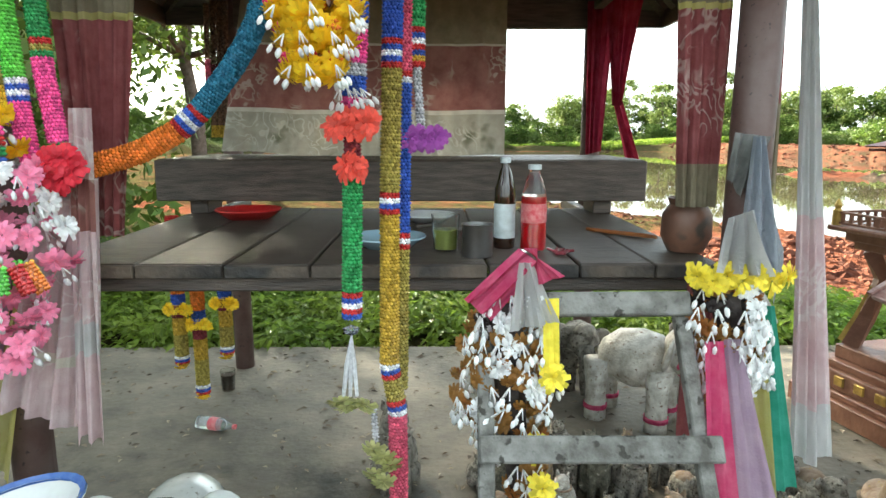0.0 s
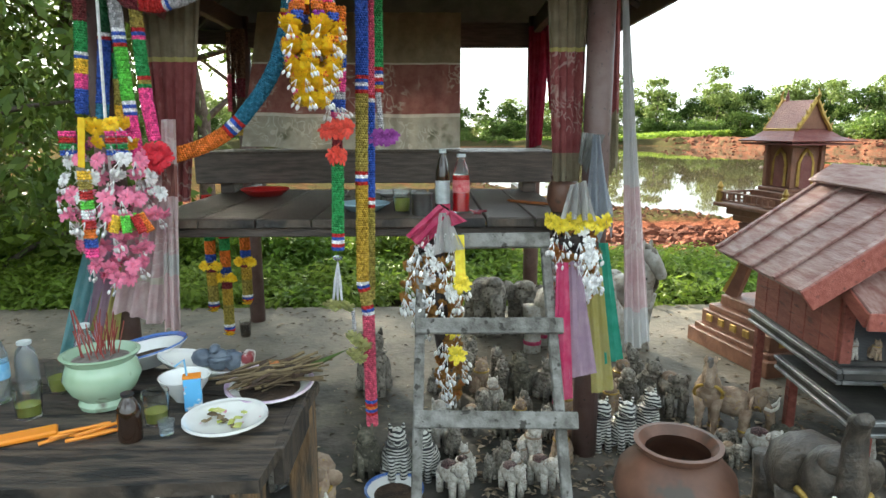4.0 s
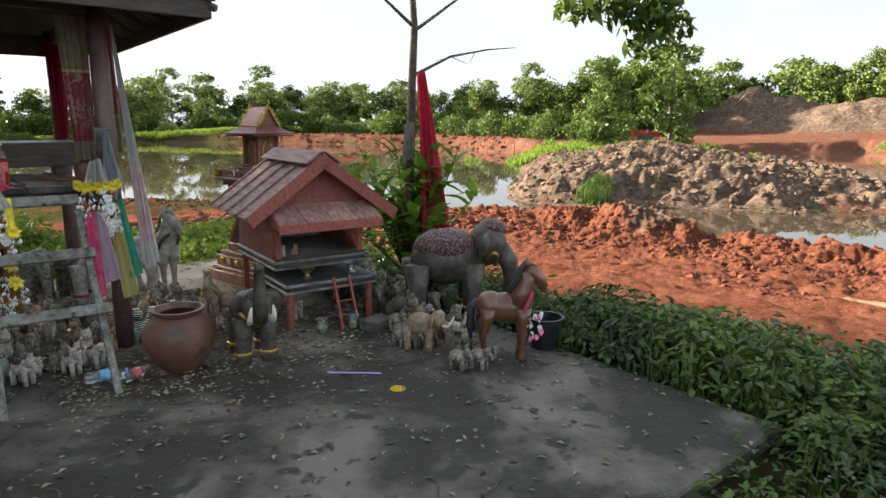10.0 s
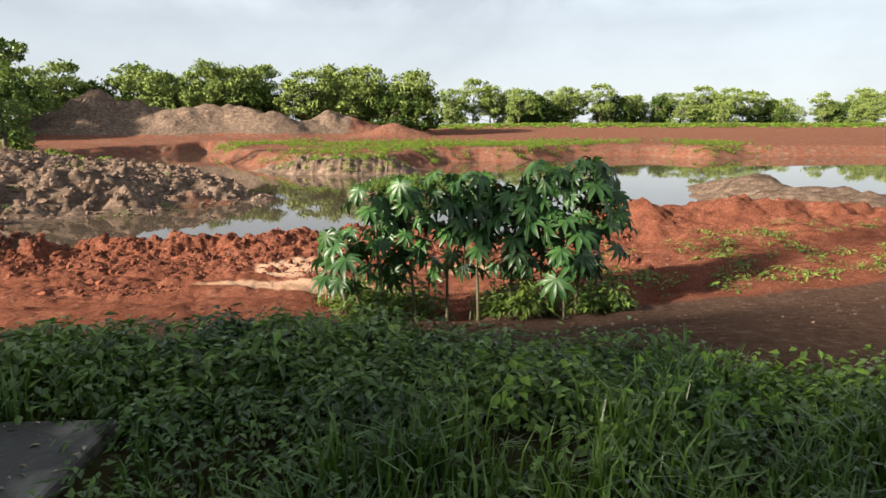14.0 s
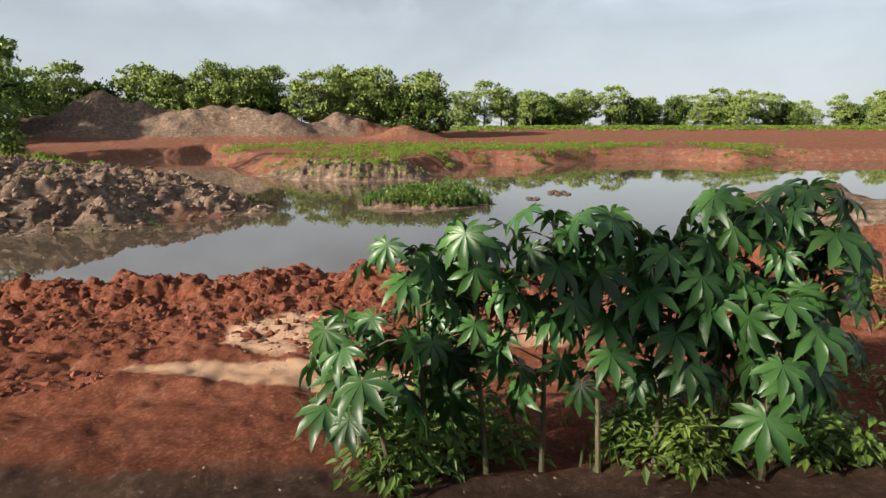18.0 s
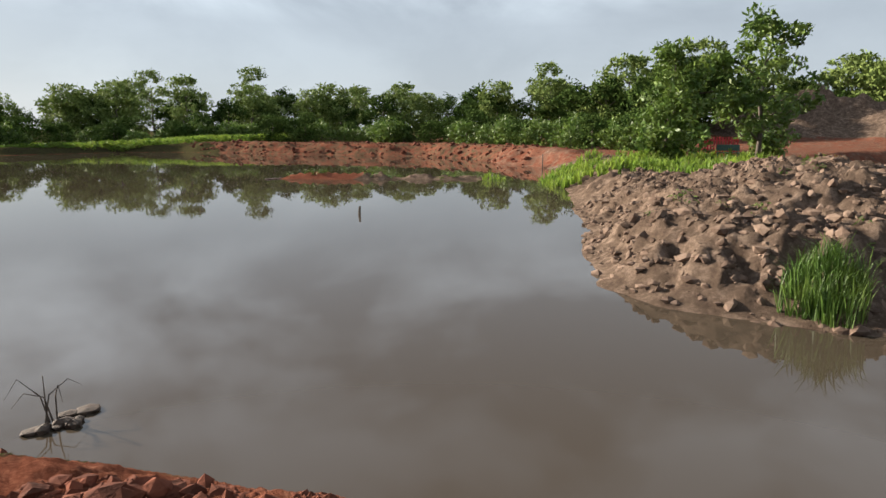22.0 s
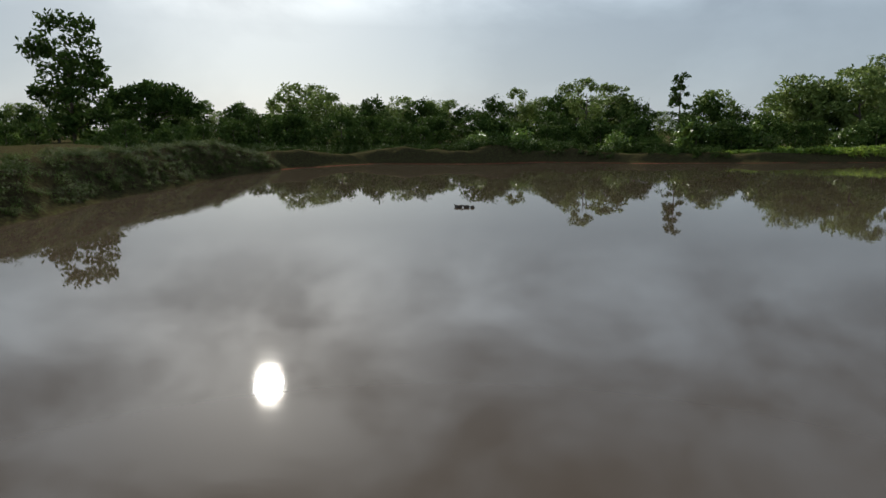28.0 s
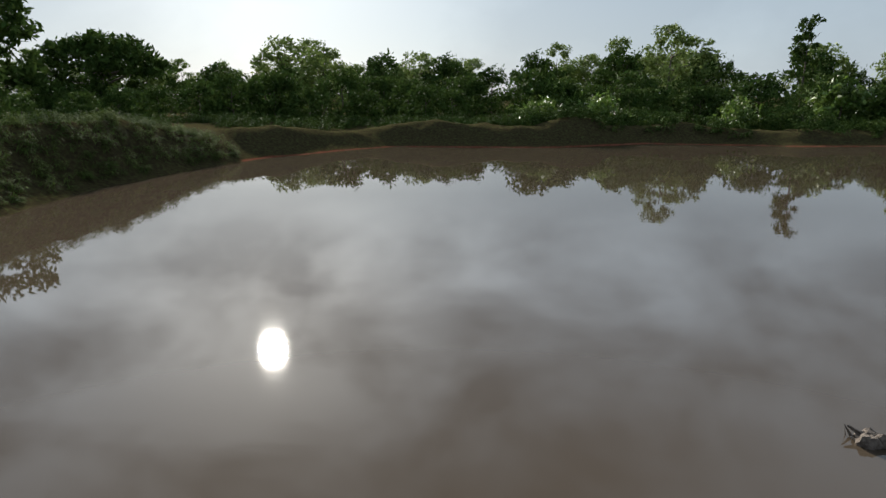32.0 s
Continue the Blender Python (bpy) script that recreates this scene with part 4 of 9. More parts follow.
M_STRAW = mat("dry_stems", (0.2, 0.15, 0.075), 0.9, (0.075, 0.05, 0.03), 20, vary=0.3)
M_LITTER = mat("dead_leaves", (0.09, 0.06, 0.036), 0.9, (0.3, 0.25, 0.18), 6, vary=0.7)
M_PINK_STRAW = mat("lilac_drinking_straw", (0.4, 0.28, 0.6), 0.4)
M_BRICK = mat("old_concrete_block", (0.06, 0.056, 0.05), 0.95, (0.13, 0.12, 0.1), 12, bump=0.5)


def cloth_mat(name, a, b, sheer=0.3, scale=18, spots=None, spot_scale=12, lines=None):
    return mat(name, a, 0.9, b, scale, bump=0.25, sheer=sheer, spots=spots, spot_scale=spot_scale, spot_at=0.6, bump_scale=220, specular=0.2, lines=lines, line_scale=13.0)


M_C_BEIGE = cloth_mat("faded_beige_cloth", (0.2, 0.165, 0.11), (0.27, 0.23, 0.16))
M_C_RED = cloth_mat("dusty_red_cloth", (0.22, 0.055, 0.06), (0.3, 0.1, 0.1), lines=(0.5, 0.36, 0.33))
M_C_MAUVE = cloth_mat("mauve_brown_cloth", (0.22, 0.085, 0.075), (0.3, 0.14, 0.12), lines=(0.46, 0.38, 0.33))
M_C_HEM = cloth_mat("stained_cream_cloth", (0.33, 0.3, 0.24), (0.42, 0.39, 0.32), spots=(0.15, 0.15, 0.1), spot_scale=5, lines=(0.55, 0.52, 0.44))
M_C_CREAM = cloth_mat("dirty_cream_stripe", (0.6, 0.56, 0.48), (0.5, 0.46, 0.38))
M_C_PINK = cloth_mat("pale_pink_lace", (0.56, 0.4, 0.41), (0.66, 0.53, 0.53), sheer=0.4, lines=(0.72, 0.66, 0.64))
M_C_WHITE = cloth_mat("greyed_white_net", (0.52, 0.51, 0.5), (0.6, 0.59, 0.58), sheer=0.5)
M_C_GREY = cloth_mat("grimy_grey_cloth", (0.14, 0.14, 0.13), (0.24, 0.24, 0.23))
M_C_CRIMSON = cloth_mat("crimson_net", (0.3, 0.02, 0.05), (0.4, 0.05, 0.09), sheer=0.55)
M_C_SCARLET = cloth_mat("bright_red_cloth", (0.42, 0.02, 0.05), (0.5, 0.05, 0.09), sheer=0.35)
M_C_ROSE = cloth_mat("rose_ribbon", (0.62, 0.06, 0.17), (0.7, 0.15, 0.26), sheer=0.5)
M_C_LILAC = cloth_mat("lilac_ribbon", (0.38, 0.26, 0.36), (0.46, 0.34, 0.42), sheer=0.5)
M_C_YELLOW = cloth_mat("yellow_ribbon", (0.45, 0.4, 0.13), (0.5, 0.45, 0.2), sheer=0.5)
M_C_GREEN = cloth_mat("green_ribbon", (0.04, 0.3, 0.2), (0.08, 0.38, 0.28), sheer=0.5)
M_C_TEAL = cloth_mat("teal_net", (0.12, 0.3, 0.32), (0.2, 0.36, 0.38), sheer=0.5)
M_BAG = mat("translucent_plastic_bag", (0.46, 0.49, 0.54), 0.2, (0.38, 0.41, 0.46), 20, bump=0.6, sheer=0.5)


def bead_mat(name, c):
    return mat(name, c, 0.22, tuple(min(1, v * 1.3 + 0.03) for v in c), 90, detail=2, vary=0.4, coat=0.3)


BEAD = {k: bead_mat("beads_" + k, c) for k, c in {
    "blue": (0.03, 0.08, 0.36), "gold": (0.42, 0.27, 0.03), "olive": (0.3, 0.24, 0.05), "orange": (0.6, 0.16, 0.02), "green": (0.03, 0.24, 0.07),
    "lime": (0.12, 0.5, 0.06), "pink": (0.72, 0.07, 0.27), "rose": (0.55, 0.08, 0.14), "red": (0.42, 0.02, 0.02), "white": (0.72, 0.72, 0.74),
    "teal": (0.03, 0.17, 0.27), "silver": (0.4, 0.4, 0.42), "yellow": (0.72, 0.46, 0.04), "brown": (0.14, 0.07, 0.04), "darkgreen": (0.015, 0.09, 0.035), "purple": (0.22, 0.03, 0.26), "maroon": (0.16, 0.02, 0.03)}.items()}


def petal_mat(name, c):
    return mat(name, c, 0.65, tuple(min(1, v * 1.3 + 0.03) for v in c), 30, vary=0.2, sheer=0.3)


PETAL = {k: petal_mat("petals_" + k, c) for k, c in {
    "yellow": (0.9, 0.56, 0.01), "pink": (0.82, 0.25, 0.4), "red": (0.6, 0.015, 0.04), "white": (0.74, 0.74, 0.74), "purple": (0.3, 0.05, 0.32),
    "orange": (0.8, 0.15, 0.03), "pale": (0.5, 0.5, 0.22), "dark": (0.03, 0.02, 0.018), "lemon": (0.75, 0.62, 0.05), "brown": (0.3, 0.14, 0.025), "coral": (0.75, 0.09, 0.06), "rust": (0.36, 0.13, 0.02)}.items()}


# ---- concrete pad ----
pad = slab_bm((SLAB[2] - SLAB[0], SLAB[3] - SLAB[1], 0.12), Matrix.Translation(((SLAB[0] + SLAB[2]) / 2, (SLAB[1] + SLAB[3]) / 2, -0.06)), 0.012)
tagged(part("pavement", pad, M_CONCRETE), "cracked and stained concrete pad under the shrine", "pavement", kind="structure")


# ---- cloths, garlands and flowers ----
def cloth_bm(top_l, top_r, bottom_l, bottom_r, pleats=5, depth=0.02, rows=24, cols=40, sag=0.0, seed=0, ragged=0.0):
    """A hanging cloth between four corners, folded into pleats that run down it."""
    rng_c = np.random.RandomState(seed)
    tl, tr, bl, br = (np.array(p, float) for p in (top_l, top_r, bottom_l, bottom_r))
    out = np.cross(tr - tl, bl - tl)
    out /= np.linalg.norm(out)
    ph = rng_c.uniform(0, 6.28, 4)
    rag = np.interp(np.linspace(0, 1, cols + 1), np.linspace(0, 1, 9), rng_c.uniform(-1, 1, 9)) * ragged
    bm = bmesh.new()
    grid = []
    for i in range(rows + 1):
        v = i / rows
        line = []
        for j in range(cols + 1):
            u = j / cols
            p = (tl * (1 - u) + tr * u) * (1 - v) + (bl * (1 - u) + br * u) * v
            fold = math.sin(u * pleats * 6.283 + ph[0] + 0.9 * math.sin(2.1 * v + ph[1])) + 0.45 * math.sin(u * pleats * 14.1 + ph[2] + 2.3 * v)
            p = p + out * depth * fold * (0.45 + 0.55 * v)
            p = p + np.array([0, 0, -sag * 4 * u * (1 - u) * (1 - v) + rag[j] * v * v])
            line.append(bm.verts.new(p))
        grid.append(line)
    for i in range(rows):
        for j in range(cols):
            bm.faces.new((grid[i][j], grid[i][j + 1], grid[i + 1][j + 1], grid[i + 1][j]))
    return bm


def hang_cloth(name, label, corners, bands, category="cloth", **kw):
    """bands: (share of the height down to which it reaches, material)."""
    bm = cloth_bm(*corners, **kw)
    rows = kw.get("rows", 24)
    cols = kw.get("cols", 40)
    me = bpy.data.meshes.new(name)
    bm.faces.ensure_lookup_table()
    for k, f in enumerate(bm.faces):
        v = (k // cols + 0.5) / rows
        f.material_index = next((i for i, (to, _) in enumerate(bands) if v <= to), len(bands) - 1)
    bm.to_mesh(me)
    bm.free()
    for _, m in bands:
        me.materials.append(m)
    me.shade_smooth()
    return tagged(link(name, me), label, category)


_oct_v = np.array([(1, 0, 0), (-1, 0, 0), (0, 1, 0), (0, -1, 0), (0, 0, 1), (0, 0, -1)], float)
_oct_f = np.array([(0, 2, 4), (2, 1, 4), (1, 3, 4), (3, 0, 4), (2, 0, 5), (1, 2, 5), (3, 1, 5), (0, 3, 5)])


def beads_bm(points, radius, pitch=0.0085):
    """A round net of small faceted beads along points, over a core."""
    pts = np.array([tuple(p) for p in points], float)
    seg = np.linalg.norm(np.diff(pts, axis=0), axis=1)
    at_s = np.concatenate([[0], np.cumsum(seg)])
    n = max(2, int(at_s[-1] / pitch))
    sides = max(5, int(6.283 * radius / 0.0092))
    s_ = (np.arange(n) + 0.5) / n * at_s[-1]
    c = np.stack([np.interp(s_, at_s, pts[:, k]) for k in range(3)], 1)
    d = np.gradient(c, axis=0) if n > 2 else np.repeat((pts[-1] - pts[0])[None], n, 0)
    d /= np.linalg.norm(d, axis=1)[:, None] + 1e-9
    u = np.cross(d, np.array([0.2, 1, 0.1]))
    u /= np.linalg.norm(u, axis=1)[:, None] + 1e-9
    w = np.cross(d, u)
    ang = 6.283 * (np.arange(sides)[None] + 0.5 * (np.arange(n) % 2)[:, None]) / sides
    out = u[:, None] * np.cos(ang)[..., None] + w[:, None] * np.sin(ang)[..., None]
    mid = (c[:, None] + out * radius * 0.95).reshape(-1, 3)
    rs_ = np.random.RandomState(int(radius * 1e5) + n)
    size = 0.0056 * rs_.uniform(0.85, 1.25, (len(mid), 1, 1))
    v = (mid[:, None] + _oct_v[None] * size).reshape(-1, 3)
    f = (_oct_f[None] + (np.arange(len(mid)) * 6)[:, None, None]).reshape(-1, 3).tolist()
    # core
    k0 = len(v)
    ca = 6.283 * np.arange(6) / 6
    ring = (c[:, None] + (u[:, None] * np.cos(ca)[None, :, None] + w[:, None] * np.sin(ca)[None, :, None]) * radius * 0.85).reshape(-1, 3)
    for i in range(n - 1):
        for q in range(6):
            a, b = k0 + i * 6 + q, k0 + i * 6 + (q + 1) % 6
            f.append((a, b, b + 6, a + 6))
    return mesh_of("beads", np.concatenate([v, ring]), f)


def garland(label, points, radius, bands, group="garlands"):
    """A bead garland along points; bands: (colour, share of its length)."""
    base = thing("bead_garland", label, "garland", Matrix.Translation(points[0]), group)
    rel = [Vector(p) - Vector(points[0]) for p in points]
    lengths = [0.0]
    for a, b in zip(rel, rel[1:]):
        lengths.append(lengths[-1] + (b - a).length)

    def where(s):
        k = max(j for j in range(len(rel) - 1) if lengths[j] <= s + 1e-9)
        return rel[k].lerp(rel[k + 1], min(1, (s - lengths[k]) / (lengths[k + 1] - lengths[k])))

    total = sum(b[1] for b in bands)
    s = 0.0
    for colour, share in bands:
        e = s + lengths[-1] * share / total
        run = [where(s + (e - s) * q / 6) for q in range(7)]
        part("band", beads_bm(run, radius), BEAD[colour], base)
        s = e
    return base


def stripes(*names):
    return [(n, 0.013) for n in names]


def petals_mesh(name, material, radius, count, rings=3, cup=0.5, seed=0, length=0.6):
    """A cloth flower: rings of curved petals."""
    rng_p = np.random.RandomState(seed)
    v, f = [], []
    for r in range(rings):
        tilt = cup + (1.25 - cup) * r / max(rings, 1)
        n = max(4, int(count * (1 - 0.22 * r)))
        for k in range(n):
            a = 2 * math.pi * (k + 0.5 * r) / n + rng_p.uniform(-0.15, 0.15)
            t = tilt + rng_p.uniform(-0.15, 0.2)
            d = np.array([math.cos(a) * math.cos(t), math.sin(a) * math.cos(t), math.sin(t)])
            side = np.array([-math.sin(a), math.cos(a), 0])
            up = np.cross(d, side)
            L = radius * (1 - 0.15 * r) * rng_p.uniform(0.85, 1.1)
            w = L * length
            i = len(v)
            v += [d * L * 0.08, d * L * 0.6 + side * w * 0.5 + up * L * 0.05, d * L * 0.6 - side * w * 0.5 + up * L * 0.05,
                  d * L + side * w * 0.33 - up * L * 0.12, d * L - side * w * 0.33 - up * L * 0.12]
            f += [(i, i + 1, i + 2), (i + 2, i + 1, i + 3, i + 4)]
    return mesh_of(name, np.array(v), f, material, True)


FLOWER = {k: petals_mesh("flower", m, 0.034, 13, 4, -0.05, i, 0.42) for i, (k, m) in enumerate(PETAL.items())}
RUFFLE = petals_mesh("ruffle", PETAL["yellow"], 0.052, 26, 5, -0.3, 3, 0.34)


def stick_on(base, name, mesh, x, y, z, size=1.0, seed=0, face=(0, -1, 0.2)):
    """A flower set on a hanging thing; world place, facing outwards."""
    r2 = random.Random(seed)
    q = Vector((face[0] + r2.uniform(-0.5, 0.5), face[1], face[2] + r2.uniform(-0.5, 0.4))).to_track_quat("Z", "Y")
    m = Matrix.Translation((x, y, z)) @ q.to_matrix().to_4x4() @ Matrix.Diagonal((size, size, size, 1))
    return link(name, mesh, base, base.matrix_basis.inverted() @ m)


bm_ = bmesh.new()
for k_ in range(3):
    a_ = k_ * 2.1
    tube([(0, 0, 0), (0.008 * math.cos(a_), 0.008 * math.sin(a_), -0.02)], 0.0015, 4, bm_)
    bmesh.ops.create_icosphere(bm_, subdivisions=1, radius=0.0058, matrix=Matrix.Translation((0.01 * math.cos(a_), 0.01 * math.sin(a_), -0.032)) @ Matrix.Diagonal((0.8, 0.8, 1.6, 1)))
TASSEL = bpy.data.meshes.new("tassel")
bm_.to_mesh(TASSEL)
bm_.free()
TASSEL.materials.append(PETAL["white"])
TASSEL.shade_smooth()


# ---- pavilion ----
pav = thing("shrine_pavilion", "open shrine pavilion with brown pipe posts and dark sheet roof", "pavilion", Matrix())
POSTS = {"fr": (0.775, 1.83), "fl": (-1.14, 1.83), "br": (0.84, 3.78), "bl": (-1.15, 3.8)}
for px_, py_ in POSTS.values():
    part("post", tube([(px_, py_, 0.0), (px_, py_, 1.2), (px_, py_, 2.12)], 0.053, 18), M_POST, pav, "brown painted steel pipe post", shade=True)
# eave beams and fascia boards
E0, E1, E2, E3 = -1.62, 1.28, 1.39, 4.15
EZ = 2.0
for a, b in (((E0, E2), (E1, E2)), ((E0, E3), (E1 + 0.06, E3)), ((E0, E2), (E0, E3)), ((E1, E2), (E1 + 0.06, E3))):
    d = Vector((b[0] - a[0], b[1] - a[1], 0))
    m = Matrix.Translation(((a[0] + b[0]) / 2, (a[1] + b[1]) / 2, EZ + 0.035)) @ d.to_track_quat("X", "Z").to_matrix().to_4x4()
    part("fascia_board", slab_bm((d.length + 0.02, 0.022, 0.1), m), M_WOOD_DARK, pav)
for a, b, z, s in ((POSTS["fl"], POSTS["fr"], 2.06, 0.1), (POSTS["bl"], POSTS["br"], 2.0, 0.16), (POSTS["fl"], POSTS["bl"], 2.06, 0.1), (POSTS["fr"], POSTS["br"], 2.06, 0.1)):
    d = Vector((b[0] - a[0], b[1] - a[1], 0))
    m = Matrix.Translation(((a[0] + b[0]) / 2, (a[1] + b[1]) / 2, z)) @ d.to_track_quat("X", "Z").to_matrix().to_4x4()
    part("beam", slab_bm((d.length - 0.09, 0.05, s), m), M_WOOD_DARK, pav)
apex = Vector((-0.15, 2.8, 2.95))
corners = [Vector((E0 - 0.03, E2 - 0.03, EZ + 0.09)), Vector((E1 + 0.03, E2 - 0.03, EZ + 0.09)), Vector((E1 + 0.09, E3 + 0.03, EZ + 0.09)), Vector((E0 - 0.03, E3 + 0.03, EZ + 0.09))]
for k in range(4):
    a, b = corners[k], corners[(k + 1) % 4]
    bm = bmesh.new()
    n = 26
    low, high = [], []
    for j in range(n + 1):
        w = 0.012 * (j % 2)
        e = a.lerp(b, j / n) + Vector((0, 0, w))
        t = apex + (e - apex) * 0.02
        low.append((bm.verts.new(e), bm.verts.new(e - Vector((0, 0, 0.01)))))
        high.append((bm.verts.new(t), bm.verts.new(t - Vector((0, 0, 0.01)))))
    for j in range(n):
        bm.faces.new((low[j][0], low[j + 1][0], high[j + 1][0], high[j][0]))
        bm.faces.new((low[j][1], high[j][1], high[j + 1][1], low[j + 1][1]))
        bm.faces.new((low[j][0], low[j][1], low[j + 1][1], low[j + 1][0]))
    part("roof_sheet", bm, M_ROOF, pav, "corrugated dark roof sheet")
for k in range(4):
    part("hip_rafter", tube([corners[k] - Vector((0, 0, 0.05)), apex - Vector((0, 0, 0.06))], 0.025, 4), M_WOOD_DARK, pav)
for k in range(7):
    x = E0 + (E1 - E0) * (k + 0.7) / 7.4
    part("rafter", tube([(x, E2 + 0.02, EZ + 0.05), (x * 0.6 - 0.05, 2.1, 2.4)], 0.02, 4), M_WOOD_DARK, pav)
for k in range(6):
    y = E2 + (E3 - E2) * (k + 0.7) / 6.4
    part("rafter", tube([(E1, y, EZ + 0.05), (0.55, 2.8 + (y - 2.8) * 0.5, 2.48)], 0.02, 4), M_WOOD_DARK, pav)

# platform table with boards between the posts, and the raised shelf along its back
table = thing("platform_table", "weathered dark wooden plank table with chipped tile edge between the posts", "table", Matrix.Translation((-0.1, 2.4, 0)))
TOP = 1.035
FRONT, BACK = 1.79, 3.02
seams = [-1.05, -0.8, -0.575, -0.355, -0.13, 0.1, 0.335, 0.53, 0.71]
for x0, x1 in zip(seams, seams[1:]):
    part("board", slab_bm((x1 - x0 - 0.007, BACK - FRONT, 0.03), Matrix.Translation(((x0 + x1) / 2 + 0.1, (FRONT + BACK) / 2 - 2.4, TOP - 0.015 + random.uniform(-0.002, 0.002))), 0.004), M_WOOD_DARK, table)
    part("edge_strip", slab_bm((x1 - x0 - 0.005, 0.014, 0.034), Matrix.Translation(((x0 + x1) / 2 + 0.1, FRONT - 0.0075 - 2.4, TOP - 0.018)), 0.003), M_WOOD_TABLE, table)
for y in (FRONT + 0.025, BACK - 0.03):
    part("apron", slab_bm((1.7, 0.035, 0.042), Matrix.Translation((-0.08, y - 2.4, TOP - 0.0525)), 0.004), M_WOOD_DARK, table)
for xx in (-1.075, 0.705):
    part("side_beam", slab_bm((0.04, 1.9, 0.05), Matrix.Translation((xx + 0.1, 2.82 - 2.4, TOP - 0.056)), 0.004), M_WOOD_DARK, table)

shelf = thing("raised_shelf", "thick weathered wooden shelf on short feet behind the table", "shelf", Matrix.Translation((-0.163, 2.8, TOP)))
part("shelf_top", slab_bm((2.0, 0.62, 0.03), Matrix.Translation((0.0, 0.33, 0.208)), 0.004), M_WOOD_DARK, shelf)
part("front_board", slab_bm((1.995, 0.035, 0.165), Matrix.Translation((0.0, 0.0, 0.138)), 0.005), M_WOOD_DARK, shelf)
part("back_board", slab_bm((1.96, 0.03, 0.1), Matrix.Translation((0.0, 0.58, 0.143)), 0.005), M_WOOD_DARK, shelf)
for xx in (-0.84, 0.83):
    part("foot", slab_bm((0.075, 0.18, 0.193), Matrix.Translation((xx, 0.11, 0.0965)), 0.004), M_WOOD_DARK, shelf)

# ladder-like rack leaning on the table
RACK_LEAN = radians(31)
rack = thing("wooden_rack", "peeling white-washed wooden ladder rack leaning on the table", "rack", Matrix.Translation((0.312, 1.06, 0.0)) @ Matrix.Rotation(-RACK_LEAN, 4, "X"))
for xx in (-0.25, 0.25):
    part("upright", slab_bm((0.036, 0.03, 1.16), Matrix.Translation((xx * 0.97, 0.012, 0.572)) @ Matrix.Rotation(radians(1.2 if xx < 0 else -0.8), 4, "Y"), 0.004), M_WOOD_GREY, rack)
for k, (z, w, cx) in enumerate(((0.475, 0.56, 0.02), (0.8, 0.53, 0.01), (1.125, 0.5, 0.0))):
    part("rail", slab_bm((w, 0.022, 0.058), Matrix.Translation((cx, -0.016, z)) @ Matrix.Rotation(radians((1.2, 0.4, -0.3)[k]), 4, "Y"), 0.004), M_WOOD_GREY, rack)

# cloths
hang_cloth("backdrop_curtain", "faded mauve rose-patterned curtain with cream hem behind the shelf", ((-0.9, 3.26, 2.06), (0.305, 3.26, 2.06), (-1.03, 3.24, 1.268), (0.3, 3.24, 1.262)),
           [(0.365, M_C_BEIGE), (0.378, M_C_CREAM), (0.74, M_C_MAUVE), (0.757, M_C_CREAM), (1, M_C_HEM)], "curtain", pleats=7, depth=0.012, seed=3, rows=80, cols=110, ragged=0.012)
hang_cloth("side_curtain", "beige and dusty red flowered curtain tied at a post", ((-1.0, 1.86, 2.0), (-0.75, 1.88, 2.0), (-0.95, 1.84, 1.1), (-0.84, 1.84, 1.1)),
           [(0.38, M_C_BEIGE), (0.4, M_C_YELLOW), (1, M_C_RED)], "curtain", pleats=5, depth=0.014, seed=4, rows=50)
hang_cloth("lace_shawl", "pale pink lace shawl with a scalloped fringe hanging below the garlands", ((-0.97, 1.7, 1.24), (-0.83, 1.7, 1.26), (-1.13, 1.69, 0.68), (-0.88, 1.69, 0.65)),
           [(0.7, M_C_PINK), (0.76, M_C_CREAM), (1, M_C_PINK)], "shawl", pleats=4, depth=0.018, seed=5, ragged=0.03)
hang_cloth("white_scarf", "greyish white woven scarf with red stripes and frayed ends", ((-0.865, 1.675, 1.42), (-0.815, 1.675, 1.42), (-0.91, 1.66, 0.63), (-0.845, 1.66, 0.61)),
           [(0.2, M_C_PINK), (0.34, M_C_MAUVE), (0.62, M_C_PINK), (0.72, M_C_WHITE), (1, M_C_PINK)], "scarf", pleats=2, depth=0.014, seed=6, ragged=0.03, rows=40)
hang_cloth("patterned_curtain", "red and beige patterned curtain hanging in folds at a post", ((0.575, 1.92, 2.0), (0.74, 1.92, 2.0), (0.62, 1.9, 1.17), (0.73, 1.9, 1.17)),
           [(0.36, M_C_BEIGE), (0.38, M_C_YELLOW), (0.86, M_C_RED), (1, M_C_BEIGE)], "curtain", pleats=4, depth=0.016, seed=7, rows=50)
hang_cloth("curtain_end", "red and beige curtain end hanging behind a post", ((0.8, 1.9, 2.0), (0.862, 1.9, 2.0), (0.825, 1.89, 1.2), (0.885, 1.89, 1.22)), [(0.7, M_C_RED), (1, M_C_BEIGE)], "curtain", pleats=2, depth=0.01, seed=17, rows=40, cols=20, ragged=0.03)
hang_cloth("red_back_cloth", "torn dusty red cloth hanging at the post under the table", ((0.6, 1.75, 1.0), (0.7, 1.75, 1.0), (0.6, 1.74, 0.6), (0.69, 1.74, 0.56)), [(1, M_C_RED)], pleats=2, depth=0.012, seed=8, ragged=0.03)
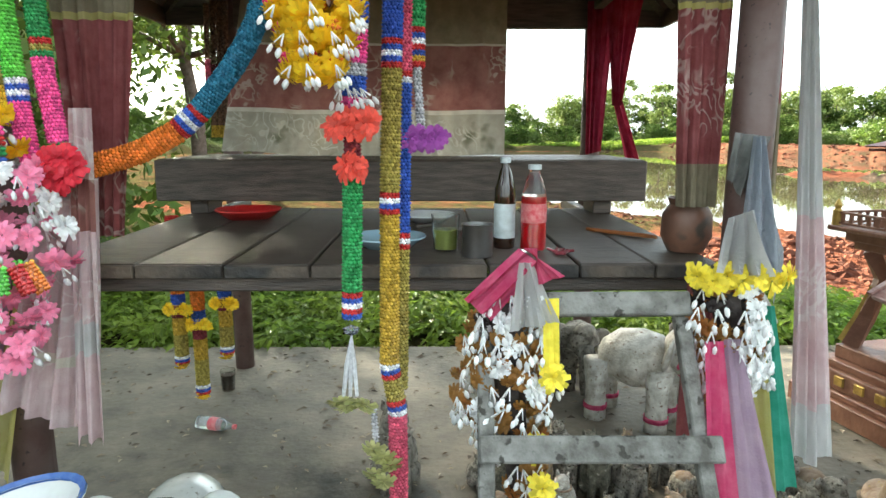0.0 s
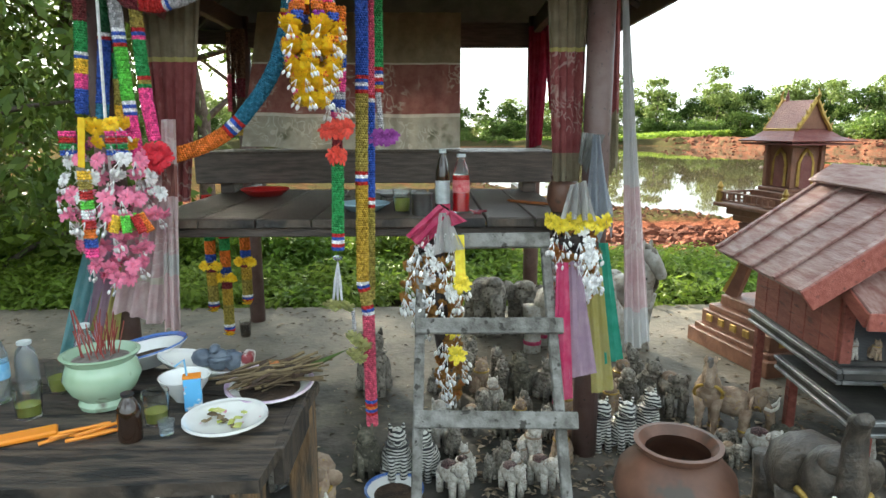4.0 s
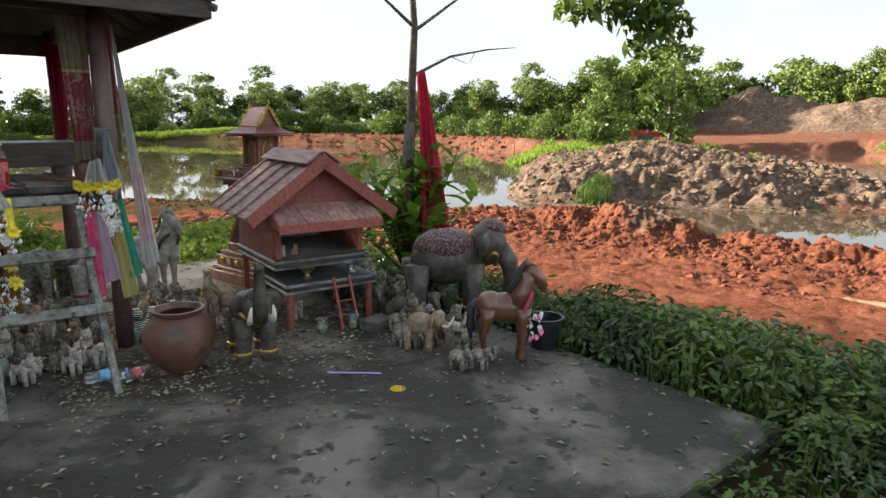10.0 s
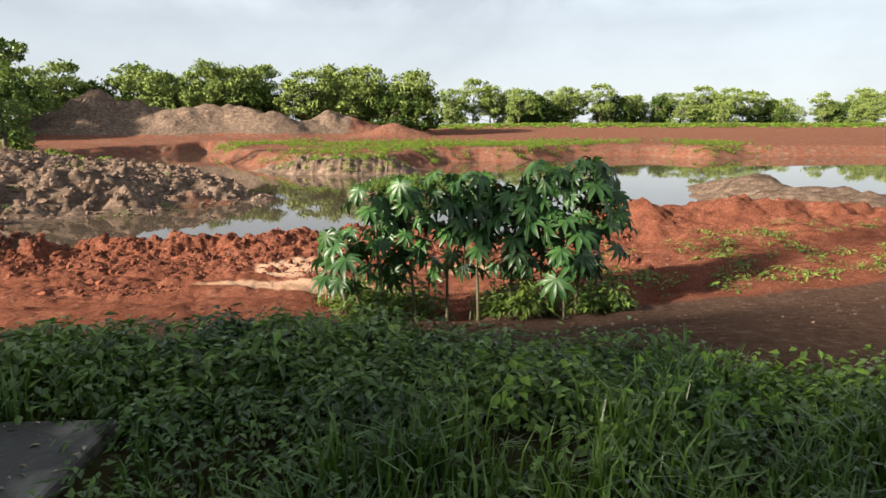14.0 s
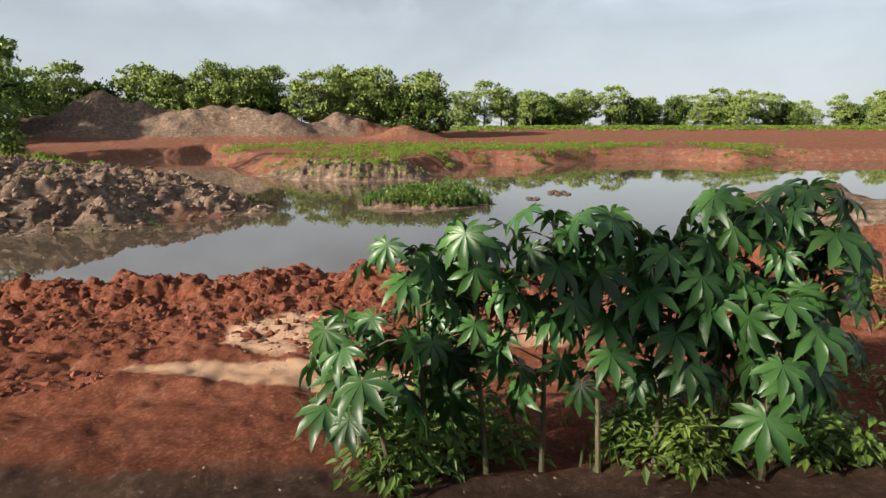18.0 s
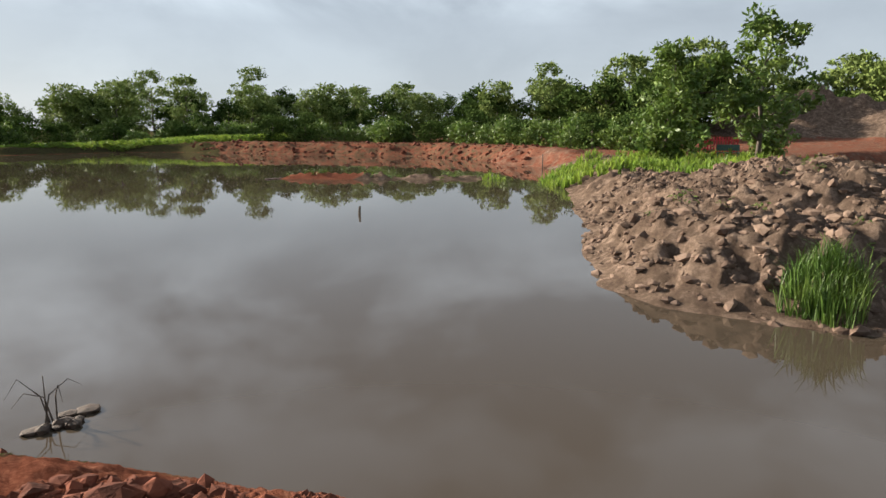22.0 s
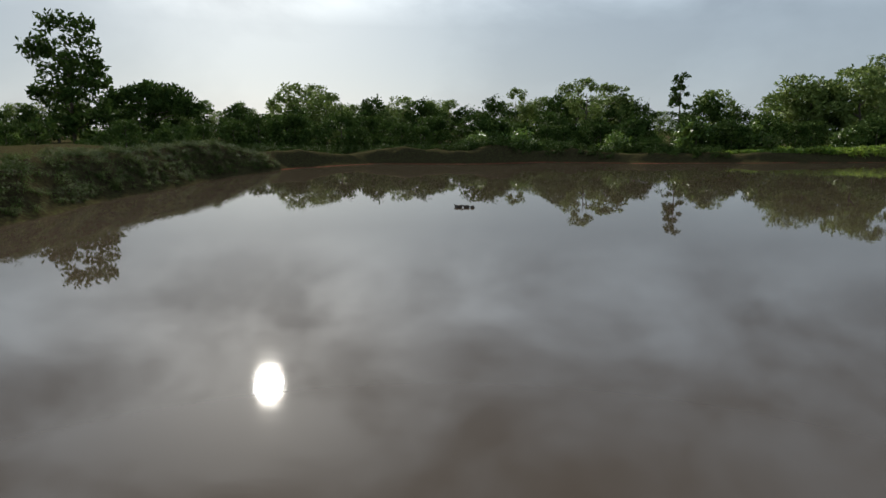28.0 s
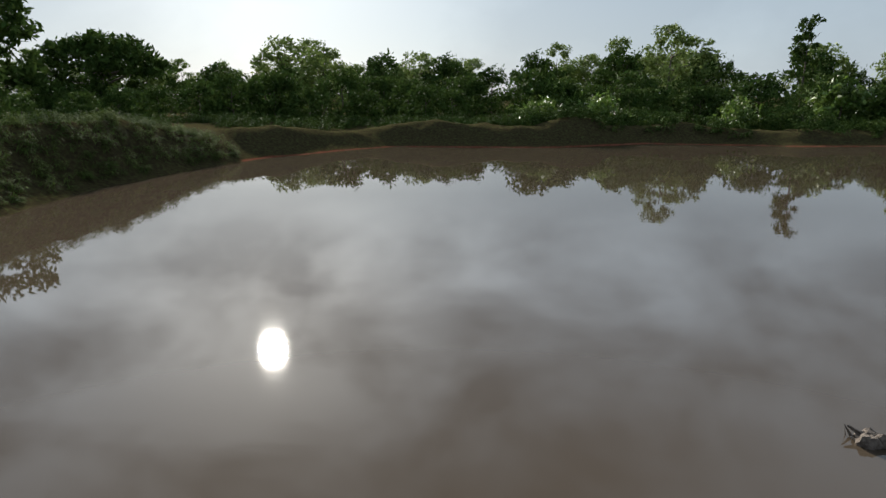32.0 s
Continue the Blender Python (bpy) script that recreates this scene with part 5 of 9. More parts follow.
hang_cloth("net_curtain", "long greyed white net curtain with a pink end beside the post", ((0.838, 1.8, 1.96), (0.852, 1.8, 1.96), (0.885, 1.7, 0.56), (0.985, 1.7, 0.52)),
           [(0.55, M_C_WHITE), (0.9, M_C_PINK), (1, M_C_WHITE)], "curtain", pleats=3, depth=0.016, seed=9, ragged=0.03, rows=50)
hang_cloth("plastic_bag", "crumpled translucent plastic bag tied to the post", ((0.735, 1.74, 1.36), (0.762, 1.74, 1.36), (0.7, 1.7, 0.99), (0.83, 1.72, 1.02)), [(1, M_BAG)], "bag", pleats=2.3, depth=0.024, seed=10, ragged=0.08)
hang_cloth("post_rag", "dark grey rag tied round the post", ((0.7, 1.77, 1.37), (0.79, 1.765, 1.36), (0.69, 1.765, 1.24), (0.74, 1.76, 1.22)), [(1, M_C_GREY)], "rag", pleats=2, depth=0.012, seed=18, ragged=0.02)
hang_cloth("post_wrap", "crimson cloth hanging down a back post", ((0.78, 3.71, 2.05), (0.93, 3.71, 2.05), (0.8, 3.7, 1.25), (0.885, 3.7, 1.27)), [(1, M_C_CRIMSON)], "curtain", pleats=4, depth=0.016, seed=19, rows=40)
hang_cloth("tied_net", "crimson net curtain knotted at a back post", ((0.87, 3.66, 2.05), (1.06, 3.66, 2.05), (0.925, 3.66, 1.51), (0.965, 3.66, 1.51)), [(1, M_C_CRIMSON)], "curtain", pleats=5, depth=0.03, seed=11)
hang_cloth("tied_net_end", "crimson net end hanging below its knot", ((0.92, 3.64, 1.53), (0.97, 3.64, 1.53), (1.03, 3.6, 1.13), (1.1, 3.6, 1.1)), [(1, M_C_CRIMSON)], "curtain", pleats=3, depth=0.025, seed=12, ragged=0.04)
for k, (mt, top_, end_, word) in enumerate(((M_C_ROSE, (0.578, 0.622, 1.57, 0.9), (0.535, 0.605, 1.36, 0.44), "rose red"), (M_C_LILAC, (0.625, 0.672, 1.585, 0.9), (0.6, 0.695, 1.39, 0.52), "lilac"),
                                            (M_C_YELLOW, (0.707, 0.772, 1.66, 0.86), (0.743, 0.832, 1.62, 0.36), "yellow"), (M_C_GREEN, (0.763, 0.8, 1.69, 0.95), (0.791, 0.862, 1.63, 0.48), "green"))):
    hang_cloth("ribbon", word + " gauze ribbon hanging at the post", ((top_[0], top_[2], top_[3]), (top_[1], top_[2], top_[3]), (end_[0], end_[2], end_[3]), (end_[1], end_[2], end_[3] + 0.02)), [(1, mt)], "ribbon", pleats=2, depth=0.008, seed=20 + k, rows=20, cols=16)
for k, (mt, x0, word) in enumerate(((M_C_TEAL, -1.33, "teal"), (M_C_LILAC, -1.27, "lilac"), (M_C_YELLOW, -1.22, "yellowish"), (M_C_WHITE, -1.3, "greyish white"))):
    hang_cloth("ribbon", word + " gauze ribbon tied to a post", ((x0 + 0.12, 1.76 + k * 0.012, 1.0), (x0 + 0.16, 1.76 + k * 0.012, 1.0), (x0 - 0.03, 1.7 + k * 0.02, 0.48 + 0.04 * k), (x0 + 0.07, 1.7 + k * 0.02, 0.46)), [(1, mt)], "ribbon", pleats=2, depth=0.014, seed=30 + k, rows=14, cols=14)
hang_cloth("pink_scarf", "crumpled dull pink scarf wrapped under the roof beam", ((-1.1, 1.76, 2.02), (-0.74, 1.74, 2.04), (-1.0, 1.72, 1.82), (-0.84, 1.7, 1.78)), [(1, M_C_MAUVE)], "scarf", pleats=3, depth=0.03, seed=40)

# bead garlands
R0 = 0.021
garland("long gold and blue bead garland with a pink end", [(-0.128, 1.7, 2.03), (-0.13, 1.7, 1.71), (-0.144, 1.7, 1.21), (-0.15, 1.7, 0.8), (-0.131, 1.7, 0.68), (-0.13, 1.7, 0.42), (-0.126, 1.7, 0.2)], R0,
        [("blue", 0.46), *stripes("red", "blue", "white", "blue", "red"), ("olive", 0.29), *stripes("red", "white", "blue", "red"), ("gold", 0.38), *stripes("white", "blue", "red"), ("olive", 0.06), *stripes("red", "blue", "white"), ("rose", 0.36), *stripes("blue", "red", "orange", "blue", "red"), ("rose", 0.05)])
garland("thin blue and gold bead garland", [(-0.1, 1.735, 2.03), (-0.106, 1.735, 1.5), (-0.122, 1.735, 0.72)], 0.0125,
        [("rose", 0.5), *stripes("red", "white", "blue"), ("blue", 0.33), *stripes("red", "white", "red"), ("olive", 0.35)])
garland("dark green bead garland with striped end", [(-0.08, 1.76, 2.03), (-0.083, 1.76, 1.52)], R0, [("green", 0.42), *stripes("red", "blue", "white", "red", "blue", "gold", "red")])
g_ = garland("green bead garland under red flowers", [(-0.222, 1.63, 1.285), (-0.232, 1.63, 0.94)], R0 * 0.95, [("green", 0.29), *stripes("red", "blue", "white", "red", "blue")])
stick_on(g_, "flower", FLOWER["coral"], -0.232, 1.605, 1.295, 1.2, 1, (-0.5, -0.7, 0.1))
stick_on(g_, "flower", FLOWER["coral"], -0.208, 1.61, 1.292, 1.1, 2, (0.6, -0.7, 0.1))
part("pendant_disc", lathe([(0, -0.015), (0.016, -0.006), (0.02, 0.004), (0, 0.014)], 12, Matrix.Translation((-0.012, 0, -0.375))), M_PET, g_)
for k in range(3):
    part("pendant_chain", tube([(-0.012, 0, -0.39), (-0.016 + 0.008 * (k - 1), 0.004 * k, -0.46), (-0.018 + 0.016 * (k - 1), 0, -0.54)], [0.0025, 0.006, 0.0045], 6), BEAD["silver"], g_)
for k in range(4):
    stick_on(g_, "flower", FLOWER["pale"], -0.268 + 0.022 * k, 1.625, 0.735 - 0.012 * (k % 2), 0.95, 5 + k, (0, -0.5, -0.9))
g_ = garland("purple flower pendant on silver chains", [(-0.08, 1.75, 1.52), (-0.07, 1.75, 1.375)], 0.007, [("silver", 1)])
for k in range(4):
    stick_on(g_, "flower", FLOWER["purple"], -0.1 + 0.022 * k, 1.73, 1.35 + 0.008 * (k % 2), 1.0, 9 + k)
g_ = garland("small pale green flower pendant beside the pink beads", [(-0.19, 1.68, 0.7), (-0.185, 1.68, 0.6)], 0.004, [("silver", 1)])
for k in range(5):
    stick_on(g_, "flower", FLOWER["pale"], -0.19 + 0.022 * (k % 3), 1.665, 0.59 - 0.022 * k, 1.0, 60 + k, (0, -0.8, -0.6))
garland("curved teal and orange bead garland tied to the cloth", [(-0.39, 1.8, 1.95), (-0.425, 1.8, 1.75), (-0.472, 1.8, 1.609), (-0.534, 1.8, 1.515), (-0.614, 1.8, 1.419), (-0.667, 1.79, 1.37), (-0.754, 1.77, 1.318), (-0.88, 1.74, 1.28)], 0.026,
        [("teal", 0.12), *stripes("gold", "red", "blue", "white", "red"), ("teal", 0.36), *stripes("red", "blue", "white", "blue", "red"), ("orange", 0.22)])
garland("silver and red bead garland slung under the beam", [(-1.03, 1.69, 1.92), (-0.953, 1.68, 1.825), (-0.849, 1.68, 1.813), (-0.752, 1.68, 1.839), (-0.629, 1.69, 1.9), (-0.5, 1.7, 1.97)], 0.021, [("maroon", 0.2), ("red", 0.1), *stripes("white", "blue"), ("silver", 0.4)])
for k, (line, bands) in enumerate((
        ([(-1.13, 1.72, 2.02), (-1.15, 1.72, 1.7), (-1.168, 1.71, 1.44)], [("brown", 0.16), ("maroon", 0.12), ("green", 0.12), *stripes("white", "blue"), ("yellow", 0.06), ("pink", 0.06), ("blue", 0.1)]),
        ([(-1.06, 1.75, 2.02), (-1.08, 1.75, 1.7), (-1.106, 1.73, 1.42)], [("darkgreen", 0.3), *stripes("white", "red"), ("blue", 0.24), ("teal", 0.06)]),
        ([(-1.03, 1.77, 2.02), (-1.04, 1.77, 1.75), (-1.05, 1.76, 1.38)], [("darkgreen", 0.3), ("maroon", 0.08), ("green", 0.1), ("olive", 0.1), ("yellow", 0.1)]),
        ([(-1.01, 1.69, 2.02), (-0.998, 1.69, 1.7), (-0.975, 1.68, 1.4), (-0.948, 1.67, 1.2)], [("red", 0.1), ("silver", 0.18), *stripes("white", "blue", "white", "blue", "red"), ("lime", 0.19), *stripes("white", "blue", "white", "blue"), ("pink", 0.17), *stripes("white", "blue", "white", "blue", "olive")]),
        ([(-0.94, 1.7, 2.02), (-0.932, 1.7, 1.7), (-0.92, 1.69, 1.5), (-0.892, 1.68, 1.3)], [("rose", 0.1), ("olive", 0.16), *stripes("red", "blue", "pink"), ("green", 0.12), *stripes("red", "olive", "green"), ("pink", 0.18), *stripes("green", "olive", "red")]))):
    garland("bright striped bead garland in a cluster at the post", line, 0.0205, bands)

# hanging cluster of pink, white and yellow cloth flowers in tiers
CX, CY = -1.05, 1.62
cluster = thing("flower_cluster", "hanging cluster of pink, white and yellow cloth flowers with beaded skirts", "flower garland", Matrix.Translation((CX, CY, 1.4)))
r_ = random.Random(8)
part("cord", tube([(0, 0.05, 0.5), (0, 0.02, 0.0), (0, 0.02, -0.5)], 0.006, 6), BEAD["white"], cluster)
part("ribbon", slab_bm((0.024, 0.004, 0.17), Matrix.Translation((-0.03, -0.1, -0.06)) @ Matrix.Rotation(0.1, 4, "Y"), 0.001), PETAL["yellow"], cluster)
for z, rad, count, keys in ((1.4, 0.07, 7, ("yellow", "purple", "yellow")), (1.34, 0.1, 8, ("pink", "purple", "yellow")), (1.285, 0.15, 13, ("pink", "pink", "white")), (1.22, 0.15, 12, ("white", "white", "pink")), (1.15, 0.17, 14, ("pink", "pink", "pink", "white")),
                            (1.08, 0.17, 14, ("pink",)), (1.02, 0.13, 10, ("pink", "white")), (0.96, 0.13, 11, ("pink",)), (0.9, 0.1, 9, ("pink",)), (0.845, 0.05, 5, ("pink",))):
    for k in range(count):
        a = 6.283 * (k + r_.uniform(-0.2, 0.2)) / count
        x, y = CX + math.cos(a) * rad * r_.uniform(0.75, 1.1), CY + math.sin(a) * rad * 0.62
        droop = r_.choice((-0.9, -0.5, 0.5, 0.7))
        stick_on(cluster, "flower", FLOWER[r_.choice(keys)], x, y, z + r_.uniform(-0.012, 0.012), r_.uniform(0.8, 1.05), k + int(z * 700), (math.cos(a) * 0.8, math.sin(a) * 0.8 - 0.3, droop))
        if r_.random() < 0.45:
            stick_on(cluster, "tassel", TASSEL, x * 0.97 + CX * 0.03, y - 0.03, z - 0.01, r_.uniform(1.1, 1.5), 100 + k, (0, -0.1, 1))
for k in range(8):
    a = k * 0.8
    part("bead_skirt", beads_bm([(0.1 + 0.04 * math.cos(a), 0.03 * math.sin(a) - 0.09, -0.31), (0.105 + 0.07 * math.cos(a), 0.04 * math.sin(a) - 0.09, -0.37)], 0.013), BEAD[("orange", "yellow", "lime", "red")[k % 4]], cluster)
for k, cname in enumerate(("yellow", "olive", "red", "lime", "white", "red", "orange", "blue", "pink")):
    part("bead_band", beads_bm([(-0.03, -0.105, -0.155 - 0.034 * k), (-0.03, -0.105, -0.187 - 0.034 * k)], 0.02), BEAD[cname], cluster)
for side_ in (-0.11, -0.085, 0.05, 0.09):
    for k, cname in enumerate(("pink", "red", "green", "blue")):
        part("bead_band", beads_bm([(side_, -0.06, -0.02 - 0.022 * k), (side_, -0.06, -0.04 - 0.022 * k)], 0.015), BEAD[cname], cluster)
rosette = thing("red_rosette", "bunch of red cloth roses pinned to the scarf", "flower", Matrix.Translation((-0.885, 1.66, 1.29)))
for k in range(6):
    stick_on(rosette, "flower", FLOWER["red"], -0.885 + 0.026 * math.cos(k * 1.05), 1.645, 1.285 + 0.024 * math.sin(k * 1.05), 1.25, 210 + k)

# yellow ruffled mobile
MX, MY = -0.264, 1.43
mobile = thing("yellow_flower_garland", "layered yellow ruffled flower garland with orange bands and white tassels", "flower garland", Matrix.Translation((MX, MY, 1.9)))
part("ribbon", slab_bm((0.026, 0.003, 0.26), Matrix.Translation((0.0, -0.03, 0.0)) @ Matrix.Rotation(0.09, 4, "Y"), 0.001), PETAL["yellow"], mobile)
for k in range(6):
    a = k * 1.05
    cx, cy = 0.075 * math.cos(a), 0.055 * math.sin(a)
    part("string", tube([(0.0, 0, 0.14), (cx * 0.5, cy * 0.5, -0.02), (cx, cy, -0.12)], 0.002, 4), BEAD["white"], mobile)
    for j, cname in enumerate((("purple", "pink", "orange", "blue"), ("pink", "orange", "purple", "red"))[k % 2]):
        p0 = Vector((cx, cy, 0)) * (0.55 + 0.13 * j)
        part("bead_band", beads_bm([(p0.x, p0.y, -0.06 - 0.03 * j - 0.03 * (k % 2)), (p0.x, p0.y, -0.088 - 0.03 * j - 0.03 * (k % 2))], 0.016), BEAD[cname], mobile)
for z, rad, count in ((1.69, 0.085, 5), (1.635, 0.08, 7), (1.575, 0.075, 6), (1.53, 0.055, 6), (1.475, 0.045, 5)):
    for k in range(count):
        a = 6.283 * k / count + z * 9
        cx, cy = MX + rad * math.cos(a), MY + rad * 0.75 * math.sin(a)
        for q, dz in enumerate((0.014, -0.004)):
            stick_on(mobile, "ruffle", RUFFLE, cx + r_.uniform(-0.008, 0.008), cy, z + dz, r_.uniform(0.62, 0.8) - 0.06 * q, 300 + k * 7 + q, (math.cos(a) * 0.5, math.sin(a) * 0.5 - 0.2, -1))
        part("bead_band", beads_bm([(cx - MX, cy - MY, z - 1.9 + 0.018), (cx - MX, cy - MY, z - 1.9 + 0.04)], 0.017), BEAD[("orange", "orange", "pink", "red", "orange")[k % 5]], mobile)
        stick_on(mobile, "tassel", TASSEL, cx + 0.008, cy - 0.035, z + 0.012, 1.1, 400 + k, (0, -0.05, 1))
g_ = garland("short striped bead strand under the yellow ruffles", [(-0.198, 1.6, 1.8), (-0.205, 1.61, 1.6), (-0.217, 1.62, 1.4)], 0.0235,
             [("orange", 0.06), ("red", 0.03), ("orange", 0.04), ("yellow", 0.05), ("blue", 0.05), ("white", 0.012), ("pink", 0.08), ("silver", 0.03), ("blue", 0.05), ("pink", 0.05)])
for k in range(4):
    stick_on(g_, "flower", FLOWER["coral"], -0.25 + 0.022 * k, 1.59, 1.382 + 0.006 * (k % 2), 1.15, 500 + k, (0.5 * (k - 1.5), -0.7, 0.1))
    stick_on(g_, "tassel", TASSEL, -0.24 + 0.014 * k, 1.59, 1.46, 1.25, 510 + k, (0, 0, 1))
part("bead_band", beads_bm([(-0.022, 0.02, -0.44), (-0.023, 0.025, -0.5)], 0.016), BEAD["maroon"], g_)

# weathered flower hangings on the rack and the post
for cx, cy, ztop, word, seed, tiers in ((0.125, 1.6, 1.06, "red and clear", 1, ((1.0, 0.05, 9), (0.95, 0.075, 13), (0.9, 0.1, 16), (0.85, 0.105, 16), (0.8, 0.11, 17), (0.75, 0.11, 16), (0.7, 0.095, 14), (0.65, 0.07, 10), (0.58, 0.045, 8), (0.53, 0.05, 8), (0.47, 0.055, 9), (0.42, 0.05, 8), (0.37, 0.03, 6))),
                                        (0.655, 1.64, 1.08, "white and yellow", 2, ((1.0, 0.07, 12), (0.96, 0.1, 15), (0.91, 0.11, 16), (0.86, 0.105, 15), (0.81, 0.09, 13), (0.76, 0.06, 9), (0.71, 0.035, 6)))):
    hang = thing("withered_garland", "withered brown flower garland with white tassels under " + word + " ribbons", "flower garland", Matrix.Translation((cx, cy, ztop)))
    r2 = random.Random(seed)
    depth_ = ztop - tiers[-1][0]
    part("stem", tube([(0, 0, 0.02), (0, 0, -0.1), (0.02, 0.0, -depth_ * 0.5), (0.05 if seed == 1 else 0.03, 0.0, -depth_)], [0.012, 0.04, 0.035, 0.008], 9), PETAL["dark"], hang)
    for i, (z, r_t, m_) in enumerate(tiers):
        drift = 0.065 * smooth(0.72, 0.55, z) if seed == 1 else 0.02 * smooth(0.9, 0.75, z)
        for k in range(m_):
            a_ = 6.283 * k / m_ + i
            x, y = cx + drift + math.cos(a_) * r_t * r2.uniform(0.6, 1.08), cy + math.sin(a_) * r_t * 0.55
            u_ = r2.random()
            stick_on(hang, "dry_flower", FLOWER["dark"] if z > ztop - 0.13 and u_ < 0.6 else FLOWER["brown"] if u_ < 0.8 else FLOWER["rust"], x, y, z + r2.uniform(-0.018, 0.018), r2.uniform(0.5, 0.8), k + seed * 100 + i * 20, (math.cos(a_) * 0.8, -0.8, -0.35))
            if math.sin(a_) < 0.4 and r2.random() < 0.62:
                stick_on(hang, "tassel", TASSEL, x, y - 0.028, z + 0.014, r2.uniform(1.15, 1.6), k, (0, 0, 1))
    for k in range(6):
        stick_on(hang, "bow", FLOWER["white"], cx + r2.uniform(-0.07, 0.07), cy - 0.055, ztop - 0.06 - 0.05 * k, r2.uniform(0.7, 1.1), 700 + k)
    if seed == 1:
        part("red_ribbon", cloth_bm((0.02, -0.05, 0.06), (0.075, -0.05, 0.02), (-0.1, -0.06, -0.05), (-0.04, -0.06, -0.1), 2, 0.014, 14, 14), M_C_ROSE, hang)
        part("red_ribbon", cloth_bm((0.03, -0.05, 0.06), (0.06, -0.05, 0.06), (0.12, -0.06, 0.0), (0.06, -0.06, -0.02), 1.5, 0.012, 10, 10), M_C_ROSE, hang)
        part("clear_ribbon", cloth_bm((0.02, -0.06, 0.03), (0.05, -0.06, 0.03), (0.0, -0.075, -0.12), (0.11, -0.075, -0.1), 2, 0.015, 12, 12), M_C_WHITE, hang)
        part("yellow_ribbon", cloth_bm((0.075, -0.06, -0.05), (0.11, -0.06, -0.05), (0.08, -0.065, -0.24), (0.118, -0.065, -0.25), 1, 0.004, 8, 6), PETAL["lemon"], hang)
        for k, (dx, dz) in enumerate(((0.1, -0.23), (0.07, -0.4), (0.085, -0.5))):
            stick_on(hang, "yellow_bow", FLOWER["lemon"], cx + dx, cy - 0.07, ztop + dz, 1.1, 730 + k)
    else:
        part("white_ribbon", cloth_bm((-0.03, -0.04, 0.1), (0.03, -0.04, 0.12), (-0.07, -0.07, -0.02), (0.06, -0.07, -0.03), 3, 0.03, 12, 16), M_C_WHITE, hang)
        for k in range(7):
            stick_on(hang, "yellow_bow", FLOWER["lemon"], cx - 0.1 + 0.034 * k, cy - 0.06, ztop - 0.03 - 0.012 * (k % 2), 1.05, 740 + k, (0.3 * (k - 3), -0.8, 0.2))
# short bright garlands under the table
for k, (x, y, z0, z1) in enumerate(((-1.135, 2.86, 1.02, 0.37), (-1.06, 2.88, 1.02, 0.22), (-0.95, 2.9, 1.02, 0.4))):
    g_ = garland("short rainbow bead garland hanging under the table", [(x, y, z0), (x, y, z1)], 0.027, [("red", 0.1), ("blue", 0.05), ("red", 0.06), ("green", 0.06), ("orange", 0.08), ("blue", 0.05), ("maroon", 0.06), ("gold", 0.08), ("olive", 0.1), *stripes("white", "blue", "red")])
    for j in range(7):
        stick_on(g_, "flower", FLOWER["yellow"], x + 0.04 * math.cos(j * 0.9), y - 0.02, (z0 + z1) / 2 - 0.08 + 0.01 * (j % 2), 0.8, 800 + k * 7 + j)
    stick_on(g_, "flower", FLOWER["yellow"], x, y - 0.01, z1 - 0.01, 0.9, 850 + k, (0, -0.5, -0.8))
for k in range(3):
    garland("dark brown bead strand hanging in the gap", [(-1.09 - 0.03 * (k - 1), 3.5, 2.0), (-1.12 - 0.03 * (k - 1), 3.5, 1.34)], 0.012, [("brown", 0.5), ("maroon", 0.2), ("brown", 0.3), ("gold", 0.1)])
garland("pink bead strand hanging in the gap", [(-1.14, 3.46, 1.98), (-1.154, 3.46, 1.49)], 0.011, [("brown", 0.28), ("rose", 0.25)])


# ---- table ware ----
def turned(name, label, category, x, y, z, pieces, tilt=None, group="", seg=24):
    """A turned thing; pieces: (part name, profile, material)."""
    base = thing(name, label, category, Matrix.Translation((x, y, z)) @ (tilt or Matrix()), group)
    body = base
    for pname, profile, m in pieces:
        ob = part(pname, lathe(profile, seg), m, body, shade=True)
        body = ob if body is base else body
        ob.data.set_sharp_from_angle(angle=radians(40))
    return base


def plate(label, x, y, z, r, m, rim=None, tilt=None, fill=None, h=0.025):
    pieces = [("dish", [(0, 0.004), (r * 0.55, 0.004), (r * 0.6, 0.0), (r * 0.62, 0.0), (r, h), (r * 0.985, h + 0.004), (r * 0.6, 0.01), (0, 0.009)], m)]
    if rim:
        pieces.append(("rim", [(r * 0.9, h * 0.84 + 0.004), (r * 1.003, h + 0.002), (r * 0.99, h + 0.007), (r * 0.9, h * 0.84 + 0.008)], rim))
    if fill:
        pieces.append(("residue", [(0, 0.013), (r * 0.45, 0.0125), (r * 0.7, 0.0115 + h * 0.12)], fill))
    return turned("plate", label, "plate", x, y, z, pieces, tilt)


def glass(label, x, y, z, r, h, fill=None, level=0.5, m=None):
    pieces = [("glass_wall", [(0, 0.0), (r * 0.82, 0.0), (r, h), (r * 0.95, h), (r * 0.78, 0.006), (0, 0.006)], m or M_GLASS)]
    if fill:
        pieces.append(("drink", [(0, 0.007), (r * 0.76, 0.007), (r * (0.78 + 0.15 * level), h * level), (0, h * level)], fill))
    return turned("drinking_glass", label, "glass", x, y, z, pieces)


